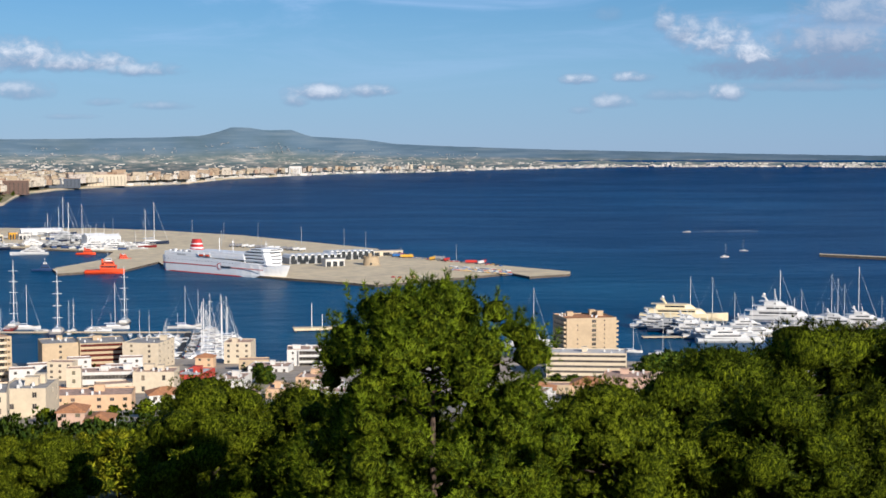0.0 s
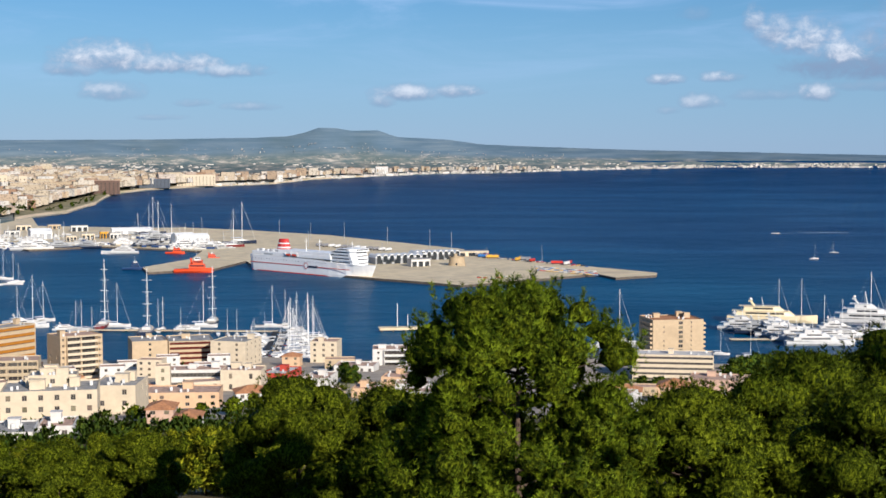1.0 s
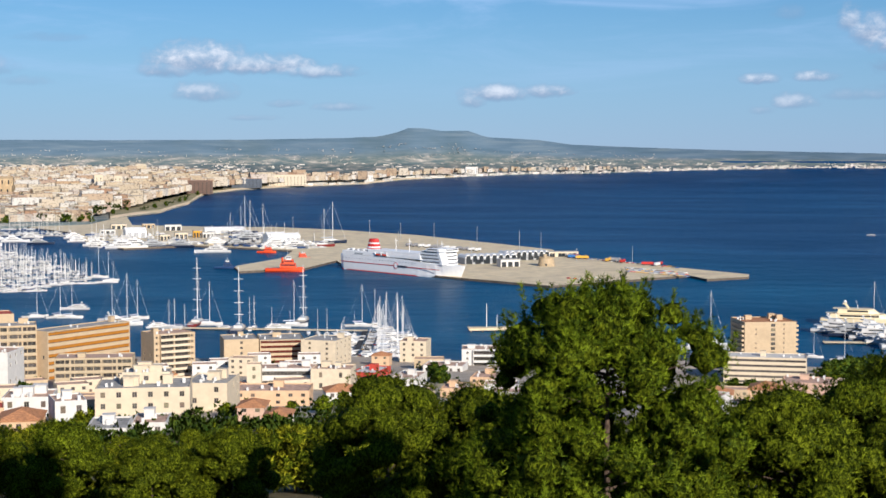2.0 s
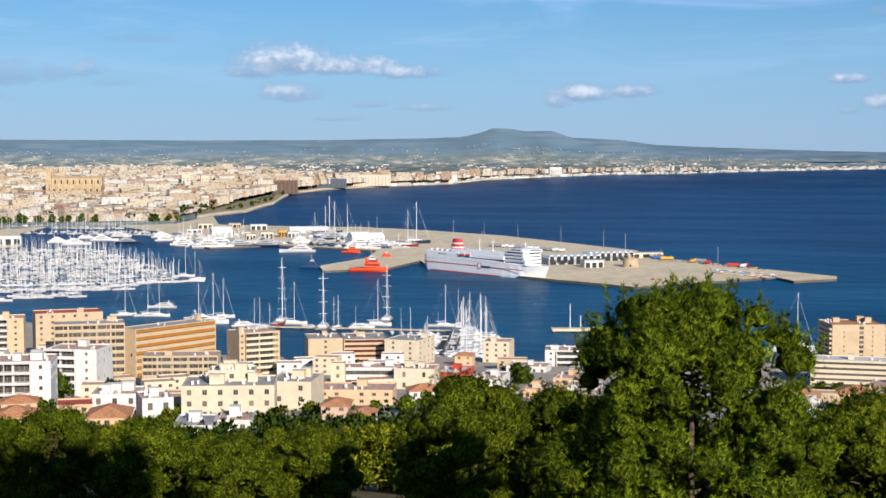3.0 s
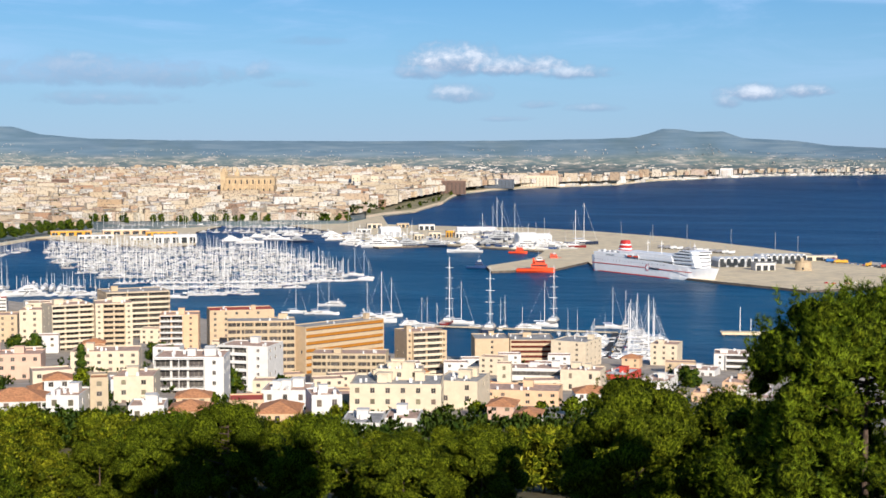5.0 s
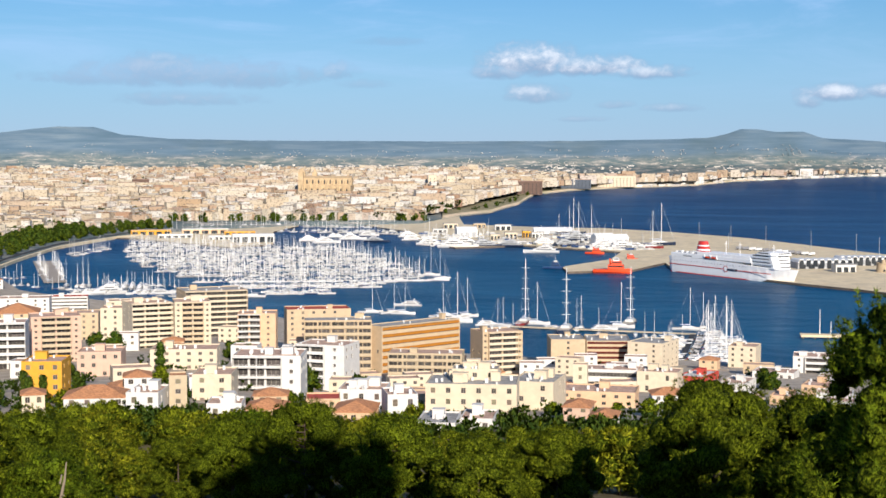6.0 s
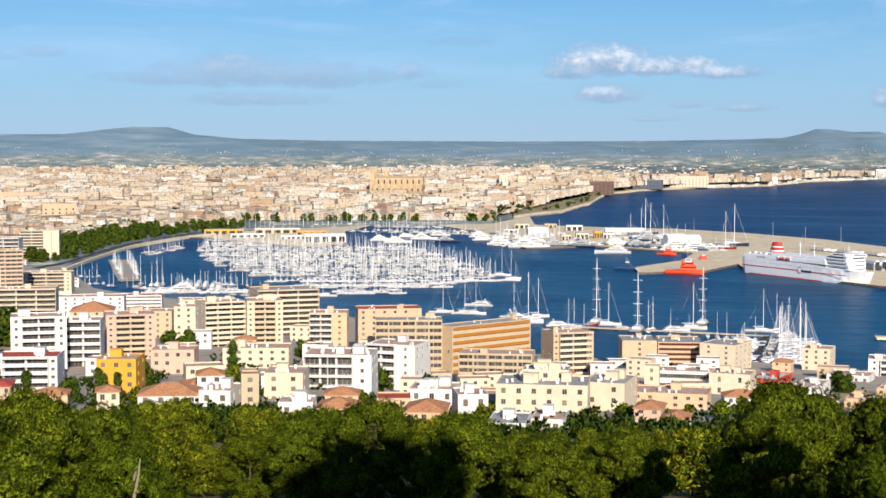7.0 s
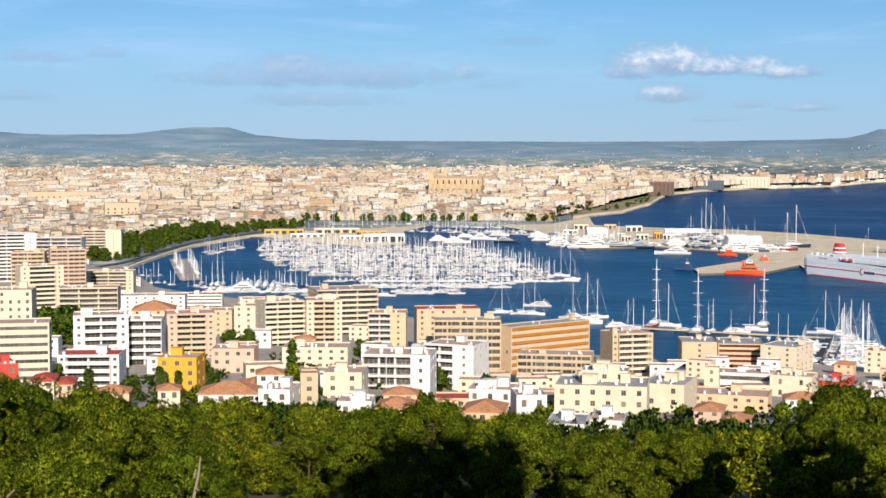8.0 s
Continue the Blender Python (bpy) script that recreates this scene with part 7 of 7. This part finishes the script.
# club houses on the mole
for i, (b, d, w, dp, h, m, lab) in enumerate(((-30.2, 2330, 60, 16, 7, YELLOW, "long yellow ochre yacht club building"), (-28.2, 2350, 70, 16, 7, PEACH, "orange roofed yacht club building"), (-26.9, 2280, 46, 14, 7, YELLOW, "low yellow harbour building"), (-26.4, 2120, 58, 22, 11, WHITE, "white yacht club house with flat roof"), (-29.3, 2240, 50, 12, 5, WHITE, "low white club pavilion"), (-27.6, 2190, 36, 12, 5, WHITE, "low white club pavilion"))):
    shed(b, d, w, dp, h, lab, m, "flat", 4, z=2, top=PEACH if m is YELLOW else TENT, name="club_house", doors=5)

# promenade road with its trees
vs, fs = [], []
for i, q in enumerate(steps(0, 1, 30)):
    b = -37.5 + 7.0 * q
    d = float(np.interp(b, (-37.5, -36, -33.6, -31.5, -30.5), (1640, 1740, 2090, 2310, 2420)))
    for e in (0, 26):
        p = site(b, d + e)[0]
        vs.append((p.x, p.y, 3.2))
    if i:
        fs.append((2 * i - 2, 2 * i, 2 * i + 1, 2 * i - 1))
tagged(mesh_object("road", vs, fs, ASPHALT), "dark asphalt promenade road beside the harbour", "road", kind="structure")

leafy = make_tree("street_tree", 41, 9.0, 4.4, 1.2, 22, 13, 1.6, 1.3, 4, "ball", LEAVES, "green leafy street tree", trunk=0.25, wide=0.25)
cypress = make_tree("cypress_tree", 43, 12.0, 1.3, 0.3, 40, 10, 0.6, 0.8, 5, "ball", LEAVES, "slim dark green cypress tree between houses", trunk=0.2, wide=0.3)
bush = make_tree("garden_tree", 44, 5.0, 2.8, 0.5, 20, 14, 1.0, 0.8, 5, "ball", NEEDLES, "low bushy green garden tree", trunk=0.18, wide=0.3)
for k, b, d in ((leafy, -36.4, 1790), (cypress, -37.5, 470), (bush, -33.5, 470)):
    plant(k, b, d, scale=1.0, first=True)
TR = random.Random(8)


def grove(ob, b, d, scale, z=None):
    p, s = site(b, d, hill(d, b) if d < 1300 else 2.0 if z is None else z)
    c = copy_thing(ob, pose(0, 0, 0))
    c.matrix_basis = Matrix.Translation(p) @ pose(0, 0, 0, 0, 0, TR.uniform(0, 360)) @ Matrix.Scale(scale * s, 4)


for i in range(125):
    b = TR.uniform(-36.6, -32.6)
    d = float(np.interp(b, (-36.6, -36, -33.6, -32.6), (1760, 1800, 2140, 2260))) + TR.uniform(10, 420) * (1 if b < -33.4 else 0.6)
    grove(leafy, b, d, TR.uniform(0.9, 1.7))
for i in range(60):
    b = TR.uniform(-38.5, -29.5)
    d = float(np.interp(b, (-38.5, -36, -33.6, -31.5, -29.5), (1690, 1790, 2140, 2370, 2480))) + TR.uniform(0, 130)
    grove(leafy, b, d, TR.uniform(0.9, 1.7))
for i in range(40):
    b = TR.uniform(-31, -18.8)
    grove(leafy, b, 2700 + TR.uniform(0, 60), TR.uniform(0.9, 1.6))
for i in range(14):
    b = TR.uniform(-20.4, -15.9)
    grove(leafy, b, far_shore(b) + TR.uniform(90, 420), TR.uniform(0.7, 1.2), 6.5)
for b, d, s in ((-40.2, 800, 1.8), (-38.9, 815, 2.0), (-38.1, 820, 2.0), (-38.5, 830, 2.0), (-39.4, 810, 1.9), (-37.6, 830, 1.8), (6.6, 760, 0.9), (7.2, 770, 1.0), (7.7, 835, 1.3), (8.3, 840, 1.4), (8.9, 845, 1.4), (9.6, 850, 1.5), (10.4, 850, 1.5), (11.2, 850, 1.4), (12, 860, 1.4), (3.6, 790, 0.8), (4.4, 720, 0.9), (5.0, 715, 0.9), (-32.2, 730, 1.0), (-31.6, 735, 1.0), (-27.0, 690, 0.9), (-26.7, 680, 0.9), (-27.3, 700, 0.8), (-25.0, 560, 1.2), (-24.4, 560, 1.1), (-22.4, 575, 1.1), (-15.2, 530, 0.9), (-17.5, 700, 0.8), (-7.0, 720, 1.0), (-6.7, 715, 0.9), (8.0, 850, 1.2), (8.6, 860, 1.3), (9.4, 870, 1.3), (10.2, 880, 1.3), (11, 880, 1.2), (-35.9, 505, 0.7), (-33.3, 590, 0.6)):
    grove(leafy, b, d, s)
for b, d, s in ((-34.7, 478, 0.8), (-34.2, 475, 0.85), (-33.0, 468, 0.95), (-32.8, 470, 0.8), (-29.9, 590, 1.1), (-34.9, 490, 0.9), (-38.6, 480, 1.1)):
    grove(cypress, b, d, s)
for i in range(34):
    b = TR.uniform(-41, 9)
    grove(bush, b, TR.uniform(410, 620), TR.uniform(0.6, 1.1))

# ---------------------------------------------------------------- small houses that fill the streets
def small_house(w, dp, h, wall, roof, lab, fl):
    return house(lab, 0.0, 500, w, dp, h, 6, wall=wall, roof=roof, floors=fl, bays=2 if w < 13 else 3, clutter=0, sides=False, category="house", name="town_house", ground=0.0)


FILL = [small_house(11, 10, 6.2, WHITE, "flat", "small white house with a roof terrace", 2), small_house(13, 10, 9, CREAM, "flat", "cream three-storey terraced house", 3), small_house(10, 9, 5.8, PEACH, "hip", "small peach house with a tile roof", 2),
        small_house(14, 11, 6.4, WHITE, "hip", "white house with a clay tile roof", 2), small_house(12, 10, 8.8, WHITE, "flat", "white three-storey terraced house", 3), small_house(16, 10, 5.8, SAND, "flat", "sand-coloured house with flat roof", 2)]
HOUSES[-6:] = []      # the patterns themselves
FIRST = {}


def clear_spot(b, d, top):
    """True where a small house stands on free ground and hides little of the taller buildings behind it."""
    half = math.degrees(9.0 / d)
    for hb, hw, hd, hdp, foot, crest in HOUSES:
        if abs(hb - b) > hw + half:
            continue
        if abs(hd - d) < hdp + 7:
            return False
        if hd > d and (top - EYE) / d > (foot - EYE) / hd + 0.3 * (crest - foot) / hd:
            return False
    return True


count = 0
for i in range(900):
    b = TR.uniform(-41.5, 9.5) if i % 3 else TR.uniform(-22, -4)
    if -3.5 < b < 3.4 or count >= 110:
        continue
    far = TR.random() < 0.3 and b < -29
    d = TR.uniform(900, shore_of(b) - 60) if far else TR.uniform(420, 760 if b > 0 else min(860, shore_of(b) - 40))
    k = TR.choice(FILL)
    at = sit(b, d)
    if not clear_spot(b, d, at.z + 7.5):
        continue
    count += 1
    HOUSES.append((b, math.degrees(8.0 / d), d, 6.0, at.z, at.z + 7.5))
    m = Matrix.Translation(at) @ pose(0, 0, 0, 0, 0, -b + TR.uniform(-16, 14))
    if k.name not in FIRST:
        FIRST[k.name] = 1
        k.matrix_basis = m
    else:
        copy_thing(k, pose(0, 0, 0)).matrix_basis = m


# gardens and hedges between the houses
def garden_shrubs():
    rng = np.random.default_rng(31)
    c, o = [], []
    for i in range(1000):
        b = rng.uniform(-42, 9.5)
        d = rng.uniform(405, 560) if i % 3 else rng.uniform(560, min(880, shore_of(b) - 50))
        if i % 5 < 2:
            # unbuilt gardens where the wood ends
            b, d = (rng.uniform(-21.5, -10.5), rng.uniform(325, 425)) if i % 5 else (rng.uniform(-32.5, -28.5), rng.uniform(320, 430))
        g = sit(b, d)
        s = rng.uniform(0.7, 1.5)
        for k in range(9):
            c.append(np.array(g) + rng.normal(size=3) * np.array([1.5, 1.5, 0.6]) * s + np.array([0, 0, 1.2 * s]))
            o.append((0, 0, 1.0))
    ob = new("garden_shrubs", tuft_mesh("garden_shrubs", np.array(c), np.array(o), 1.5, 6, LEAVES, rng, 0.35))
    tagged(ob, "green hedges and garden shrubs between the houses", "shrubs", kind="stuff")


garden_shrubs()
